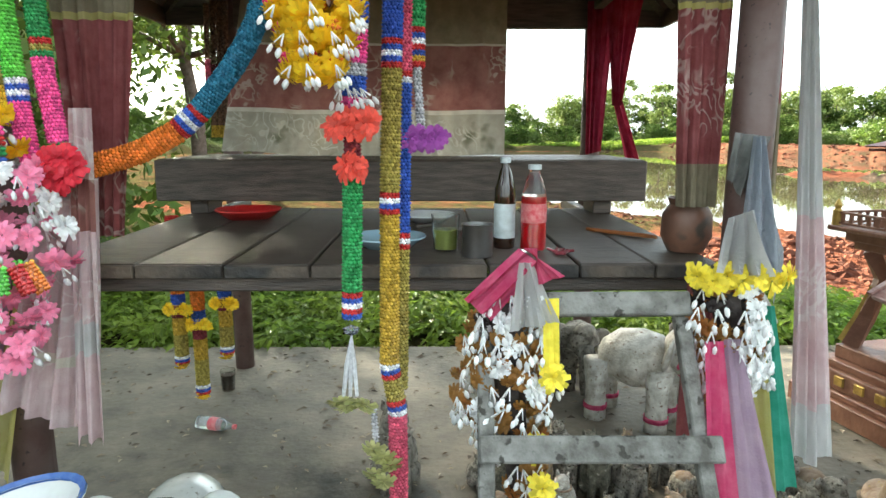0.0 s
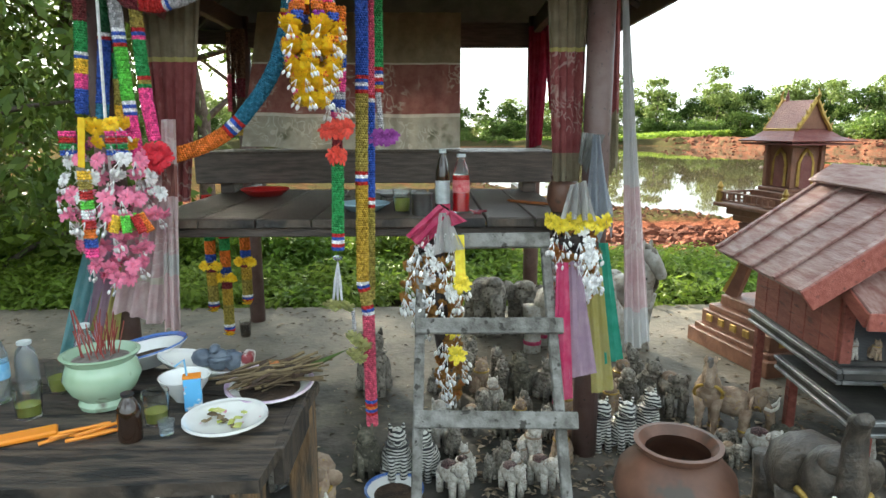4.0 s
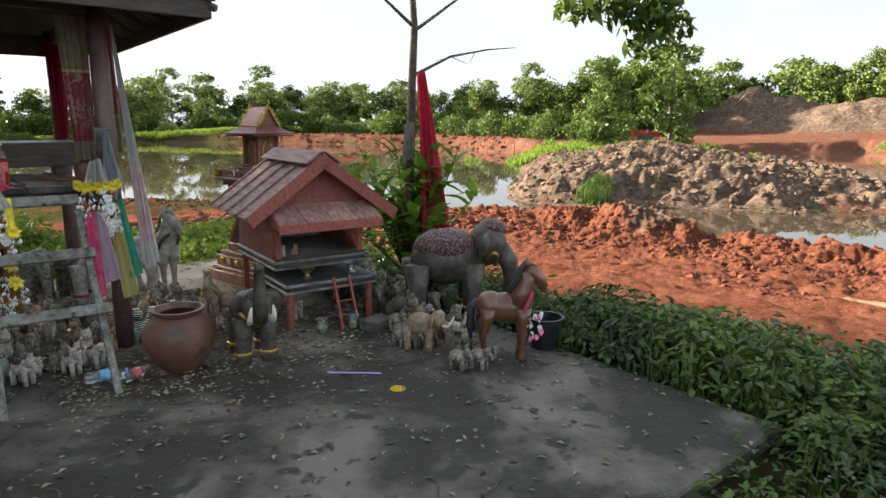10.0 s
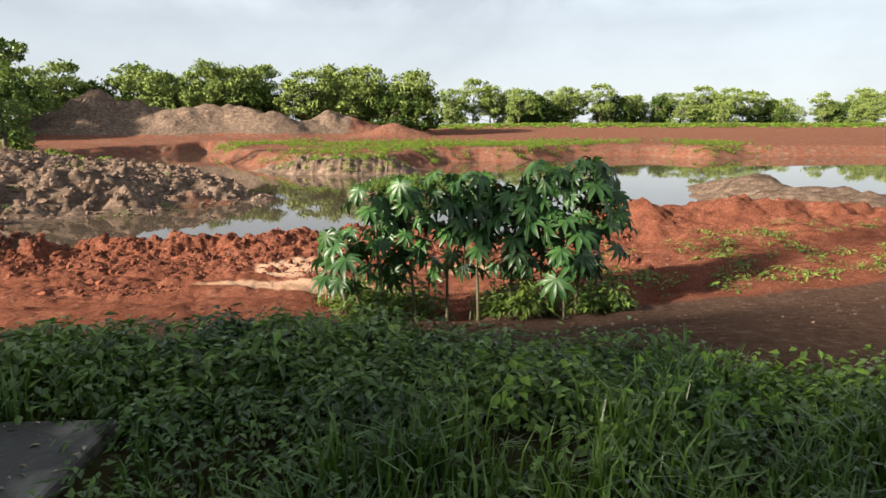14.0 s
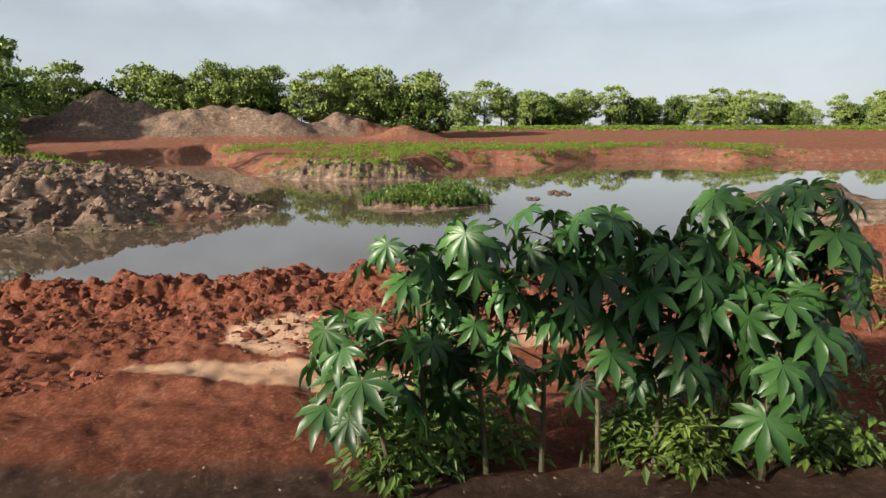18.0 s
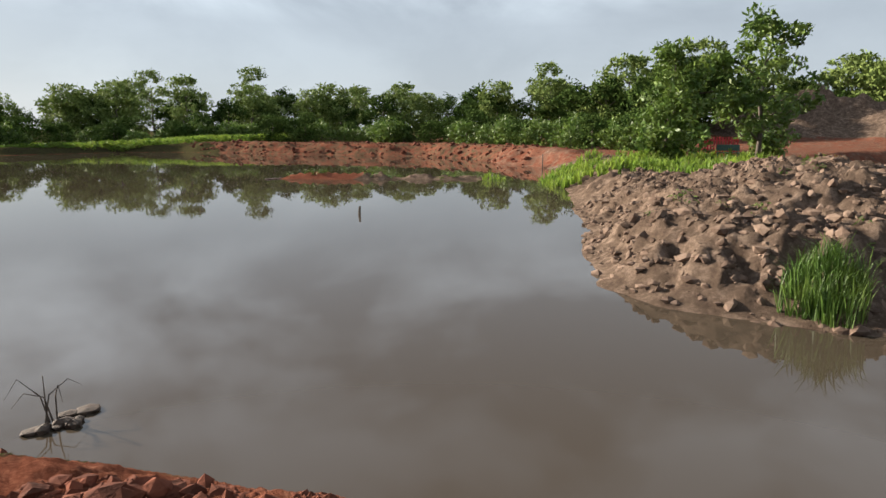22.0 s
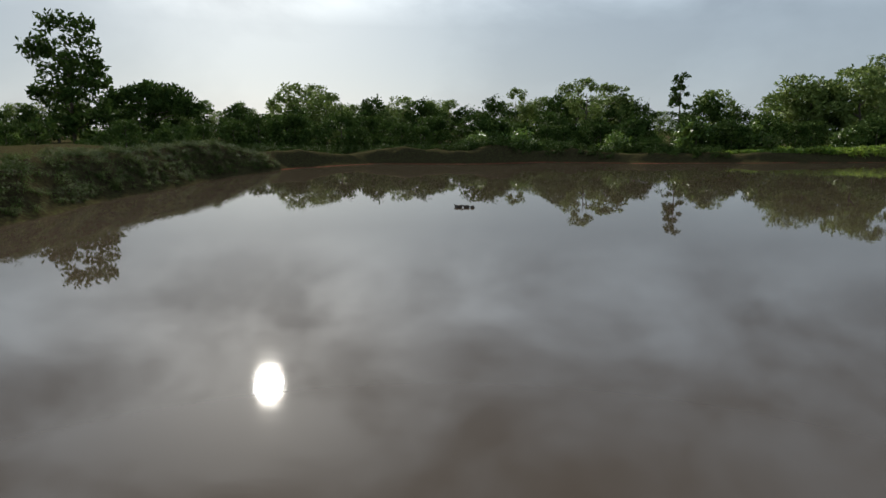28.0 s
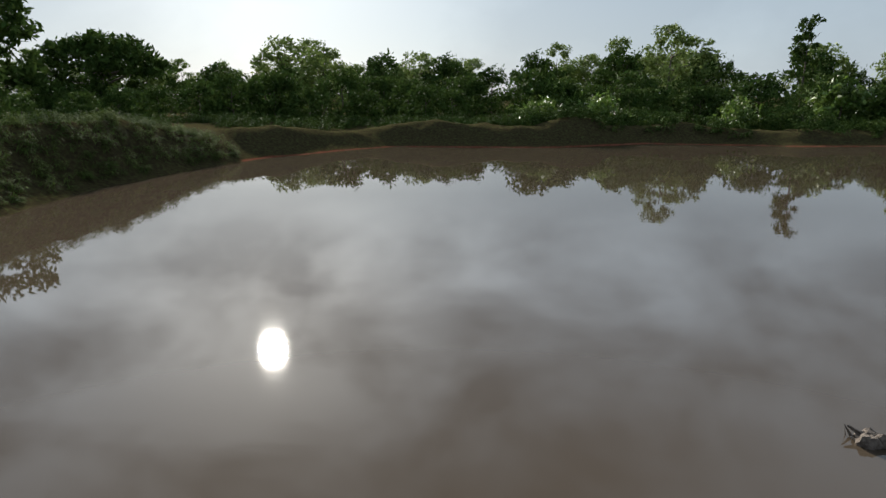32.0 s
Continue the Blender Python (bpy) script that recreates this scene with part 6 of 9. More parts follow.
def bottle(label, x, y, z, r, h, body, cap, lab=None, fill=None, tilt=None, neck=0.32, shape="long"):
    p = [(0, 0), (r * 0.9, 0), (r, 0.008), (r, h * 0.3), (r * (0.86 if shape == "waist" else 1), h * 0.42), (r, h * 0.55), (r * 0.96, h * 0.66), (r * neck * 1.5, h * 0.84), (r * neck, h * 0.9), (r * neck, h * 0.955), (0, h * 0.955)]
    pieces = [("bottle_body", p, body), ("cap", [(0, h * 0.945), (r * neck * 1.25, h * 0.945), (r * neck * 1.25, h), (0, h)], cap)]
    if lab:
        pieces.append(("label", [(r * 1.015, h * 0.34), (r * 1.015, h * 0.56)] if shape != "low" else [(r * 1.015, h * 0.12), (r * 1.015, h * 0.5)], lab))
    if fill:
        pieces.append(("drink", [(0, 0.006), (r * 0.94, 0.006), (r * 0.94, h * 0.3), (r * 0.8, h * 0.42), (r * 0.93, h * 0.55), (r * 0.9, h * 0.64), (0, h * 0.64)], fill))
    return turned("bottle", label, "bottle", x, y, z, pieces, tilt)


plate("red plastic plate on the table", -0.76, 2.68, TOP, 0.128, M_RED_PLASTIC, None, None, None, 0.035)
plate("pale blue china plate on the table", -0.175, 2.05, TOP, 0.115, M_CHINA_BLUE, None, None, None, 0.03)
plate("shallow white dish at the back of the table", -0.06, 2.6, TOP, 0.11, M_CHINA)
glass("half-full glass of yellow green drink", -0.005, 1.98, TOP, 0.041, 0.105, M_DRINK, 0.6)
turned("steel_cup", "plain steel cup on the table", "cup", 0.08, 1.9, TOP, [("cup_wall", [(0, 0), (0.04, 0), (0.042, 0.005), (0.042, 0.084), (0.045, 0.089), (0.041, 0.089), (0.039, 0.006), (0, 0.006)], M_STEEL)])
bottle("dark brown glass beer bottle with a pale label", 0.168, 2.03, TOP, 0.031, 0.262, M_GLASS_BROWN, M_LABEL_WHITE, M_LABEL_WHITE, None, None, 0.4, "low")
bottle("clear plastic bottle of red soda with a red label", 0.245, 1.98, TOP, 0.036, 0.245, M_PET_TINT, M_LABEL_WHITE, M_LABEL_RED, M_SODA, None, 0.42, "waist")
turned("clay_cup", "small soot-blackened clay pot on its side by the post", "pot", 0.68, 1.97, TOP + 0.066, [("pot_wall", [(0, -0.066), (0.05, -0.063), (0.07, -0.02), (0.068, 0.04), (0.05, 0.07), (0.056, 0.088), (0.05, 0.088), (0.045, 0.065), (0.058, 0.02), (0.0, -0.05)], M_CLAY)])
for k in range(4):
    tagged(part("incense_bundle", tube([(0.51 - 0.006 * k, 2.32 + 0.014 * k, TOP + 0.006), (0.665 - 0.006 * k, 2.16 + 0.014 * k, TOP + 0.008)], 0.0055, 6), M_CANDLE_DULL), "orange brown incense bundle lying on the table", "incense", "incense on the table")
for k in range(5):
    tagged(part("pen_stub", tube([(-0.36 + 0.13 * k, 2.55 - 0.07 * k, TOP + 0.006), (-0.3 + 0.13 * k, 2.57 - 0.06 * k, TOP + 0.006)], 0.006, 6), M_ELEPHANT), "dark scrap lying on the table", "scrap", "scraps on the table")
r_ = random.Random(3)
for k in range(9):
    tagged(part("berry_stem", tube([(0.28 + r_.uniform(0, 0.06), 1.9 + r_.uniform(0, 0.06), TOP + 0.004), (0.28 + r_.uniform(0, 0.07), 1.88 + r_.uniform(0, 0.08), TOP + 0.012)], 0.004, 5), BEAD["maroon"]), "dried dark red stem beside the soda", "stem", "stems on the table")


# ---- offering table in front ----
offer = thing("offering_table", "rough old wooden offering table with burnt and wax-stained planks", "table", Matrix())
OT = 0.645
quad_pts = [Vector((-1.12, 0.5, 0)), Vector((-0.26, 0.54, 0)), Vector((-0.22, 1.08, 0)), Vector((-1.16, 1.3, 0))]
for k in range(4):
    a, b = k / 4 + 0.004, (k + 1) / 4 - 0.004
    bm = bmesh.new()
    ring = [quad_pts[0].lerp(quad_pts[3], a), quad_pts[1].lerp(quad_pts[2], a), quad_pts[1].lerp(quad_pts[2], b), quad_pts[0].lerp(quad_pts[3], b)]
    up = [bm.verts.new(p + Vector((0, 0, OT + 0.002 * (k % 2)))) for p in ring]
    dn = [bm.verts.new(p + Vector((0, 0, OT - 0.03))) for p in ring]
    bm.faces.new(up)
    bm.faces.new(dn[::-1])
    for j in range(4):
        bm.faces.new((up[j], dn[j], dn[(j + 1) % 4], up[(j + 1) % 4]))
    part("plank", bm, M_WOOD_TABLE, offer)
for x, y in ((-0.335, 0.7), (-1.05, 0.62), (-0.265, 1.02), (-1.08, 1.22)):
    part("leg", slab_bm((0.075, 0.07, OT - 0.03), Matrix.Translation((x, y, (OT - 0.03) / 2)) @ Matrix.Rotation(random.uniform(-0.02, 0.02), 4, "X"), 0.008), M_WOOD_LEG, offer, "weathered yellowish brown leg")
part("apron", slab_bm((0.66, 0.03, 0.1), Matrix.Translation((-0.69, 0.655, 0.53)) @ Matrix.Rotation(radians(5), 4, "Z"), 0.005), M_CHARRED, offer, "charred apron board with wax drips")
part("apron", slab_bm((0.03, 0.36, 0.1), Matrix.Translation((-0.25, 0.86, 0.6)), 0.005), M_WOOD_TABLE, offer)
part("apron", slab_bm((0.8, 0.03, 0.09), Matrix.Translation((-0.66, 1.18, 0.58)) @ Matrix.Rotation(radians(-13), 4, "Z"), 0.005), M_WOOD_TABLE, offer)
OZ = OT + 0.003
turned("incense_urn", "pale green glazed urn full of burnt red incense sticks", "urn", -0.78, 0.94, OZ, [
    ("urn_wall", [(0, 0), (0.062, 0), (0.066, 0.012), (0.058, 0.024), (0.085, 0.05), (0.098, 0.085), (0.09, 0.115), (0.083, 0.128), (0.095, 0.14), (0.1, 0.148), (0.09, 0.15), (0.078, 0.13), (0, 0.122)], M_JADE),
    ("ash", [(0, 0.14), (0.05, 0.135), (0.079, 0.128)], M_ASH)])
r_ = random.Random(14)
for k in range(26):
    a, r1 = r_.uniform(0, 6.28), r_.uniform(0.0, 0.06)
    x, y = -0.78 + r1 * math.cos(a), 0.94 + r1 * math.sin(a)
    tagged(part("incense_stick", tube([(x, y, OZ + 0.13), (x + r_.uniform(-0.04, 0.04), y + r_.uniform(-0.03, 0.03), OZ + r_.uniform(0.2, 0.27))], 0.0018, 4), M_INCENSE), "burnt red incense stick standing in the urn", "incense", "incense in the urn")
M_FLOWERED = mat("flowered_china", (0.74, 0.74, 0.72), 0.16, (0.66, 0.66, 0.62), 8, coat=0.5, spots=(0.55, 0.2, 0.28), spot_scale=42, spot_at=0.68)
M_LILAC_CHINA = mat("lilac_china", (0.5, 0.36, 0.52), 0.2, (0.66, 0.55, 0.64), 9, coat=0.4)
M_SCRAPS = mat("yellow_green_scraps", (0.34, 0.4, 0.05), 0.8, (0.5, 0.48, 0.2), 30, bump=0.4)
M_BLUE_PAINT = mat("tarnished_blue_paint", (0.04, 0.055, 0.085), 0.35, (0.13, 0.16, 0.2), 14, bump=0.3, spots=(0.5, 0.4, 0.06), spot_scale=11, spot_at=0.66)
M_CHIPPED_RED = mat("chipped_red_paint", (0.2, 0.03, 0.035), 0.6, (0.6, 0.58, 0.55), 14, bump=0.3, low=0.52, high=0.58)
plate("cream plate with yellow-green food scraps and dry grains", -0.405, 0.79, OZ, 0.105, M_FLOWERED, M_CHINA, None, None, 0.026)
for k in range(14):
    x, y = r_.uniform(-0.055, 0.055), r_.uniform(-0.04, 0.04)
    tagged(part("food_scrap", slab_bm((r_.uniform(0.01, 0.03), r_.uniform(0.008, 0.018), 0.004), Matrix.Translation((-0.405 + x, 0.79 + y, OZ + 0.0165 + 0.001 * k)) @ Matrix.Rotation(r_.uniform(0, 3), 4, "Z"), 0.001), M_SCRAPS if k % 2 else M_STRAW), "scrap of dried food lying on the plate", "food scrap", "food scraps")
plate("flowered lilac plate under a heap of withered offerings", -0.345, 1.0, OZ, 0.125, M_FLOWERED, M_LILAC_CHINA, Matrix.Rotation(radians(4), 4, "X"), M_SILT, 0.03)
plate("large white bowl plate with a blue rim holding dark water", -0.77, 1.2, OZ + 0.02, 0.125, M_CHINA, M_BLUE_RIM, Matrix.Rotation(radians(-9), 4, "Y"), M_SILT, 0.05)
plate("long flowered white dish tilted on the offering table", -0.585, 1.105, OZ + 0.02, 0.1, M_FLOWERED, M_CHINA, Matrix.Rotation(radians(12), 4, "Y") @ Matrix.Diagonal((1.25, 0.75, 1.0, 1.0)), None, 0.035)
bm = bmesh.new()
for x, r1, r2 in ((0.0, 0.026, 0.03), (0.045, 0.028, 0.036), (0.09, 0.027, 0.033)):
    ellipsoid(bm, x, 0, 0.03, 0.036, r1, r2)
for sx in (-1, 1):
    tube([(0.02, sx * 0.024, 0.035), (0.05, sx * 0.036, 0.04), (0.085, sx * 0.028, 0.05)], 0.008, 6, bm)
ellipsoid(bm, 0.03, 0.0, 0.062, 0.016, 0.03, 0.014)
n0 = len(bm.faces)
box(bm, (0.034, 0.06, 0.062), Matrix.Translation((0.13, 0, 0.032)), 0.006)
paint(bm, n0, 1)
fallen = link("figurine", finish("fallen_figurine", bm, [M_BLUE_PAINT, M_CHIPPED_RED]), None, Matrix.Translation((-0.575, 1.115, OZ + 0.034)) @ Matrix.Rotation(0.1, 4, "Z") @ Matrix.Rotation(0.16, 4, "Y"))
tagged(fallen, "dark blue painted figurine with chipped red base lying on its side", "figurine")
turned("bowl", "white porcelain bowl on the offering table", "bowl", -0.57, 0.965, OZ, [("bowl_wall", [(0, 0.004), (0.03, 0), (0.034, 0.008), (0.065, 0.055), (0.07, 0.068), (0.066, 0.068), (0.03, 0.014), (0, 0.012)], M_CHINA)])
glass("cloudy drinking glass with stale water", -1.06, 0.83, OZ, 0.036, 0.085, M_DRINK, 0.45)
glass("drinking glass with green dregs", -0.94, 0.865, OZ, 0.036, 0.085, M_DRINK, 0.4)
glass("grimy drinking glass behind the urn", -0.95, 1.03, OZ, 0.036, 0.085, M_DRINK, 0.5)
glass("cloudy drinking glass beside the dark bottle", -0.59, 0.82, OZ, 0.034, 0.085, M_DRINK, 0.4)
glass("tiny plastic shot cup", -0.54, 0.757, OZ, 0.02, 0.035, None, 0.3, M_PET)
bottle("dark glass medicine bottle on the offering table", -0.615, 0.73, OZ, 0.028, 0.12, M_GLASS_BROWN, M_BLACK_PLASTIC, None, None, None, 0.42, "low")
bottle("clear plastic water bottle with a blue label", -1.08, 0.96, OZ, 0.033, 0.2, M_PET, M_LABEL_BLUE, M_LABEL_BLUE, None, None, 0.45)
bottle("small clear plastic bottle behind the water bottle", -1.04, 1.03, OZ, 0.03, 0.15, M_PET, M_LABEL_WHITE, None, None, None, 0.5)
bottle("clear plastic bottle standing behind the incense urn", -0.92, 1.12, OZ, 0.03, 0.17, M_PET, M_LABEL_WHITE, None, None, None, 0.5)
cart = thing("drink_carton", "blue and orange drink carton with a bent straw", "carton", Matrix.Translation((-0.525, 0.9, OZ)) @ Matrix.Rotation(0.3, 4, "Z"))
part("box", slab_bm((0.045, 0.032, 0.09), Matrix.Translation((0, 0, 0.045)), 0.002), M_CARTON, cart)
part("top_panel", slab_bm((0.046, 0.033, 0.006), Matrix.Translation((0, 0, 0.0925)), 0.001), M_CANDLE, cart, "orange top panel")
part("straw", tube([(-0.012, 0, 0.09), (-0.016, 0, 0.14), (-0.04, -0.005, 0.125)], 0.003, 6), M_LABEL_BLUE, cart)
for k in range(7):
    tagged(part("candle", tube([(-0.82 + 0.016 * k, 0.7 + 0.014 * (k % 4), OZ + 0.006 + 0.006 * (k % 3)), (-0.71 + 0.013 * k, 0.8 - 0.012 * (k % 5), OZ + 0.009 + 0.006 * (k % 3))], 0.0045, 6), M_CANDLE), "thin orange candle lying on the table", "candle", "candles on the offering table")
tagged(part("candle_block", slab_bm((0.026, 0.022, 0.075), Matrix.Translation((-0.99, 0.79, OZ + 0.0375)), 0.005), M_CANDLE), "stub of a thick orange candle", "candle")
tagged(part("wood_wedge", slab_bm((0.13, 0.05, 0.014), Matrix.Translation((-0.87, 0.74, OZ + 0.008)) @ Matrix.Rotation(0.5, 4, "Z"), 0.004), M_CANDLE), "flat orange wooden wedge on the table", "wood piece")
heap = thing("withered_offering", "heap of withered stems, husks and blackened flowers on a plate", "offering", Matrix.Translation((-0.345, 1.0, OZ + 0.02)))
for k in range(58):
    a = r_.uniform(-0.1, 1.0)
    x, y, z = r_.uniform(-0.06, 0.07), r_.uniform(-0.05, 0.06), r_.uniform(0.012, 0.05)
    L = r_.uniform(0.05, 0.13)
    line = [(x - math.cos(a) * L, y - math.sin(a) * L * 0.6, z - 0.006), (x, y, z + 0.012), (x + math.cos(a) * L, y + math.sin(a) * L * 0.6, z + r_.uniform(0.0, 0.035))]
    part("stem", tube(line, r_.uniform(0.0015, 0.0055), 5), M_STRAW if k % 5 else M_SILT, heap)
for k in range(9):
    bm = bmesh.new()
    ellipsoid(bm, r_.uniform(-0.02, 0.09), r_.uniform(-0.04, 0.06), r_.uniform(0.02, 0.055), 0.022, 0.02, 0.013, r_.uniform(0, 1), 2)
    for q in bm.verts:
        q.co += Vector((r_.uniform(-1, 1), r_.uniform(-1, 1), r_.uniform(-1, 1))) * 0.004
    part("flower_head", bm, M_CANDLE_DULL if k == 4 else M_SILT, heap)
part("green_leaf", tube([(0.05, 0.02, 0.03), (0.13, 0.05, 0.05), (0.21, 0.09, 0.075)], [0.004, 0.009, 0.001], 5), M_LEAF, heap, "fresh green leaf blade")
tagged(part("fallen_petals", lathe([(0, 0.0), (0.03, 0.006), (0.045, 0.0)], 9), PETAL["yellow"], None, "", Matrix.Translation((-1.08, 0.58, OZ + 0.002))), "yellow petals lying at the table edge", "petals")


# ---- statues ----
def elephant_mesh(mats, trunk="up", blanket=False, tusks=True):
    """A standing elephant figure one metre high, facing -y. mats: skin, tusk, trim, blanket."""
    bm = bmesh.new()
    ellipsoid(bm, 0, 0.06, 0.58, 0.27, 0.38, 0.27)
    for x, y in ((-0.15, -0.16), (0.15, -0.16), (-0.16, 0.38), (0.16, 0.38)):
        tube([(x, y, 0.0), (x, y, 0.06), (x * 0.97, y, 0.3), (x * 0.9, y, 0.55)], [0.1, 0.098, 0.092, 0.13], 10, bm)
    ellipsoid(bm, 0, -0.34, 0.72, 0.19, 0.2, 0.23)
    ellipsoid(bm, 0, -0.4, 0.86, 0.13, 0.13, 0.1)
    for s in (-1, 1):
        ellipsoid(bm, s * (0.2 if trunk == "up" else 0.22), -0.25, 0.72, 0.11 if trunk == "up" else 0.14, 0.03, 0.15, 0.2)
    if trunk == "up":
        line = [(0, -0.44, 0.68), (0, -0.54, 0.62), (0, -0.59, 0.7), (0, -0.6, 0.88), (0, -0.58, 1.06), (0, -0.6, 1.2), (0, -0.68, 1.24)]
    else:
        line = [(0, -0.46, 0.66), (0, -0.57, 0.52), (0, -0.6, 0.34), (0, -0.57, 0.18), (0, -0.62, 0.12)]
    tube(line, ([0.1, 0.09, 0.082, 0.076, 0.068, 0.06, 0.045] if trunk == "up" else [0.11, 0.095, 0.085, 0.075, 0.065])[:len(line)], 12, bm)
    n0 = len(bm.faces)
    if tusks:
        for s in (-1, 1):
            tube([(s * 0.1, -0.48, 0.62), (s * 0.13, -0.6, 0.6), (s * 0.135, -0.69, 0.68), (s * 0.12, -0.72, 0.8)], [0.035, 0.034, 0.028, 0.012], 8, bm)
    paint(bm, n0, 1)
    n0 = len(bm.faces)
    for x, y in ((-0.15, -0.16), (0.15, -0.16), (-0.16, 0.38), (0.16, 0.38)):
        tube([(x, y, 0.1), (x, y, 0.14)], [0.106, 0.106], 12, bm)
    ring = [(0.2 * math.cos(a), -0.33 + 0.06 * math.sin(a) - 0.03, 0.5 + 0.16 * abs(math.cos(a))) for a in [k * 0.393 for k in range(17)]]
    tube(ring, 0.022, 6, bm)
    paint(bm, n0, 2)
    if blanket:
        n0 = len(bm.faces)
        ellipsoid(bm, 0, 0.08, 0.7, 0.265, 0.33, 0.19)
        ellipsoid(bm, 0, -0.38, 0.89, 0.135, 0.13, 0.085)
        paint(bm, n0, 3)
    return finish("elephant_figure", bm, mats)


def horse_mesh(mats):
    """A horse figure about one metre high, facing -y. mats: coat, mane, trim."""
    bm = bmesh.new()
    ellipsoid(bm, 0, 0.04, 0.58, 0.15, 0.29, 0.165, sub=3)
    ellipsoid(bm, 0, 0.2, 0.6, 0.15, 0.15, 0.165, sub=3)
    ellipsoid(bm, 0, -0.13, 0.6, 0.14, 0.14, 0.16, sub=3)
    for x, y in ((-0.09, -0.16), (0.09, -0.16), (-0.095, 0.22), (0.095, 0.22)):
        back = 0.04 if y > 0 else 0.0
        tube([(x, y, 0.0), (x, y, 0.045), (x, y + back * 0.5, 0.1), (x, y + back, 0.15), (x, y + back * 1.4, 0.28), (x * 0.95, y + back * 0.3, 0.44), (x * 0.85, y, 0.58)], [0.05, 0.05, 0.032, 0.032, 0.04, 0.066, 0.1], 12, bm)
    tube([(0, -0.1, 0.62), (0, -0.18, 0.76), (0, -0.21, 0.88), (0, -0.21, 0.98)], [0.15, 0.115, 0.092, 0.075], 14, bm)
    tube([(0, -0.17, 0.99), (0, -0.24, 0.985), (0, -0.33, 0.9), (0, -0.39, 0.81), (0, -0.4, 0.78)], [0.06, 0.084, 0.064, 0.055, 0.03], 14, bm)
    for s in (-1, 1):
        tube([(s * 0.045, -0.19, 1.03), (s * 0.055, -0.2, 1.08), (s * 0.05, -0.21, 1.13)], [0.026, 0.025, 0.004], 7, bm)
    n0 = len(bm.faces)
    tube([(0, -0.01, 0.74), (0, -0.09, 0.86), (0, -0.13, 0.98), (0, -0.18, 1.06), (0, -0.28, 1.03), (0, -0.33, 0.95)], [0.03, 0.05, 0.05, 0.045, 0.035, 0.015], 9, bm)
    tube([(0, 0.33, 0.66), (0, 0.4, 0.58), (0, 0.41, 0.36), (0, 0.39, 0.22)], [0.04, 0.05, 0.045, 0.01], 9, bm)
    paint(bm, n0, 1)
    n0 = len(bm.faces)
    ring = [(0.165 * math.cos(a), -0.19 + 0.07 * math.sin(a), 0.64 - 0.14 * math.sin(a)) for a in [k * 0.393 for k in range(17)]]
    tube(ring, 0.022, 7, bm)
    paint(bm, n0, 2)
    return finish("horse_figure", bm, mats)


def sitting_mesh(mats):
    """A small sitting animal figure, one metre high, facing -y. mats: body, trim."""
    bm = bmesh.new()
    ellipsoid(bm, 0, 0.12, 0.3, 0.27, 0.32, 0.32)
    ellipsoid(bm, 0, -0.02, 0.52, 0.2, 0.2, 0.25)
    ellipsoid(bm, 0, -0.1, 0.8, 0.16, 0.19, 0.15)
    ellipsoid(bm, 0, -0.26, 0.75, 0.08, 0.1, 0.07, sub=1)
    for s in (-1, 1):
        tube([(s * 0.1, -0.2, 0.0), (s * 0.1, -0.17, 0.3), (s * 0.1, -0.1, 0.5)], [0.075, 0.06, 0.08], 7, bm)
        ellipsoid(bm, s * 0.2, 0.08, 0.12, 0.1, 0.22, 0.12, sub=1)
        tube([(s * 0.1, -0.04, 0.9), (s * 0.12, -0.03, 1.0)], [0.05, 0.015], 5, bm)
    n0 = len(bm.faces)
    tube([(0.19 * math.cos(k * 0.7), -0.03 + 0.19 * math.sin(k * 0.7), 0.64) for k in range(10)], 0.025, 5, bm)
    paint(bm, n0, 1)
    return finish("animal_figure", bm, mats)


def standing_small_mesh(mats):
    """A small thickset four-footed figure half a metre long, facing -y."""
    bm = bmesh.new()
    ellipsoid(bm, 0, 0.1, 0.55, 0.24, 0.4, 0.26)
    for x, y in ((-0.13, -0.18), (0.13, -0.18), (-0.13, 0.34), (0.13, 0.34)):
        tube([(x, y, 0.0), (x, y, 0.5)], [0.085, 0.1], 7, bm)
    ellipsoid(bm, 0, -0.32, 0.78, 0.16, 0.2, 0.18)
    tube([(0, -0.45, 0.74), (0, -0.56, 0.6), (0, -0.57, 0.45)], [0.09, 0.07, 0.05], 7, bm)
    for s in (-1, 1):
        ellipsoid(bm, s * 0.17, -0.25, 0.84, 0.08, 0.03, 0.1, sub=1)
    n0 = len(bm.faces)
    ellipsoid(bm, 0, 0.12, 0.66, 0.2, 0.26, 0.18)
    paint(bm, n0, 1)
    return finish("animal_figure", bm, mats)


def zebra_material():
    m = mat("zebra_stripes", (0.5, 0.5, 0.47), 0.5)
    n, l = m.node_tree.nodes, m.node_tree.links
    co = n.new("ShaderNodeTexCoord")
    wv = n.new("ShaderNodeTexWave")
    wv.bands_direction = "Z"
    wv.inputs["Scale"].default_value = 5.5
    wv.inputs["Distortion"].default_value = 3.5
    wv.inputs["Detail"].default_value = 1.5
    ra = n.new("ShaderNodeValToRGB")
    ra.color_ramp.elements[0].position, ra.color_ramp.elements[1].position = 0.46, 0.52
    ra.color_ramp.elements[0].color = (0.012, 0.012, 0.013, 1)
    ra.color_ramp.elements[1].color = (0.5, 0.5, 0.46, 1)
    l.new(co.outputs["Object"], wv.inputs["Vector"])
    l.new(wv.outputs["Color"], ra.inputs["Fac"])
    l.new(ra.outputs["Color"], n["Principled BSDF"].inputs["Base Color"])
    return m


M_ZEBRA = zebra_material()
ELE_UP = elephant_mesh([M_ELEPHANT, M_IVORY, M_GOLD, M_MIRROR_SKIN], "up")
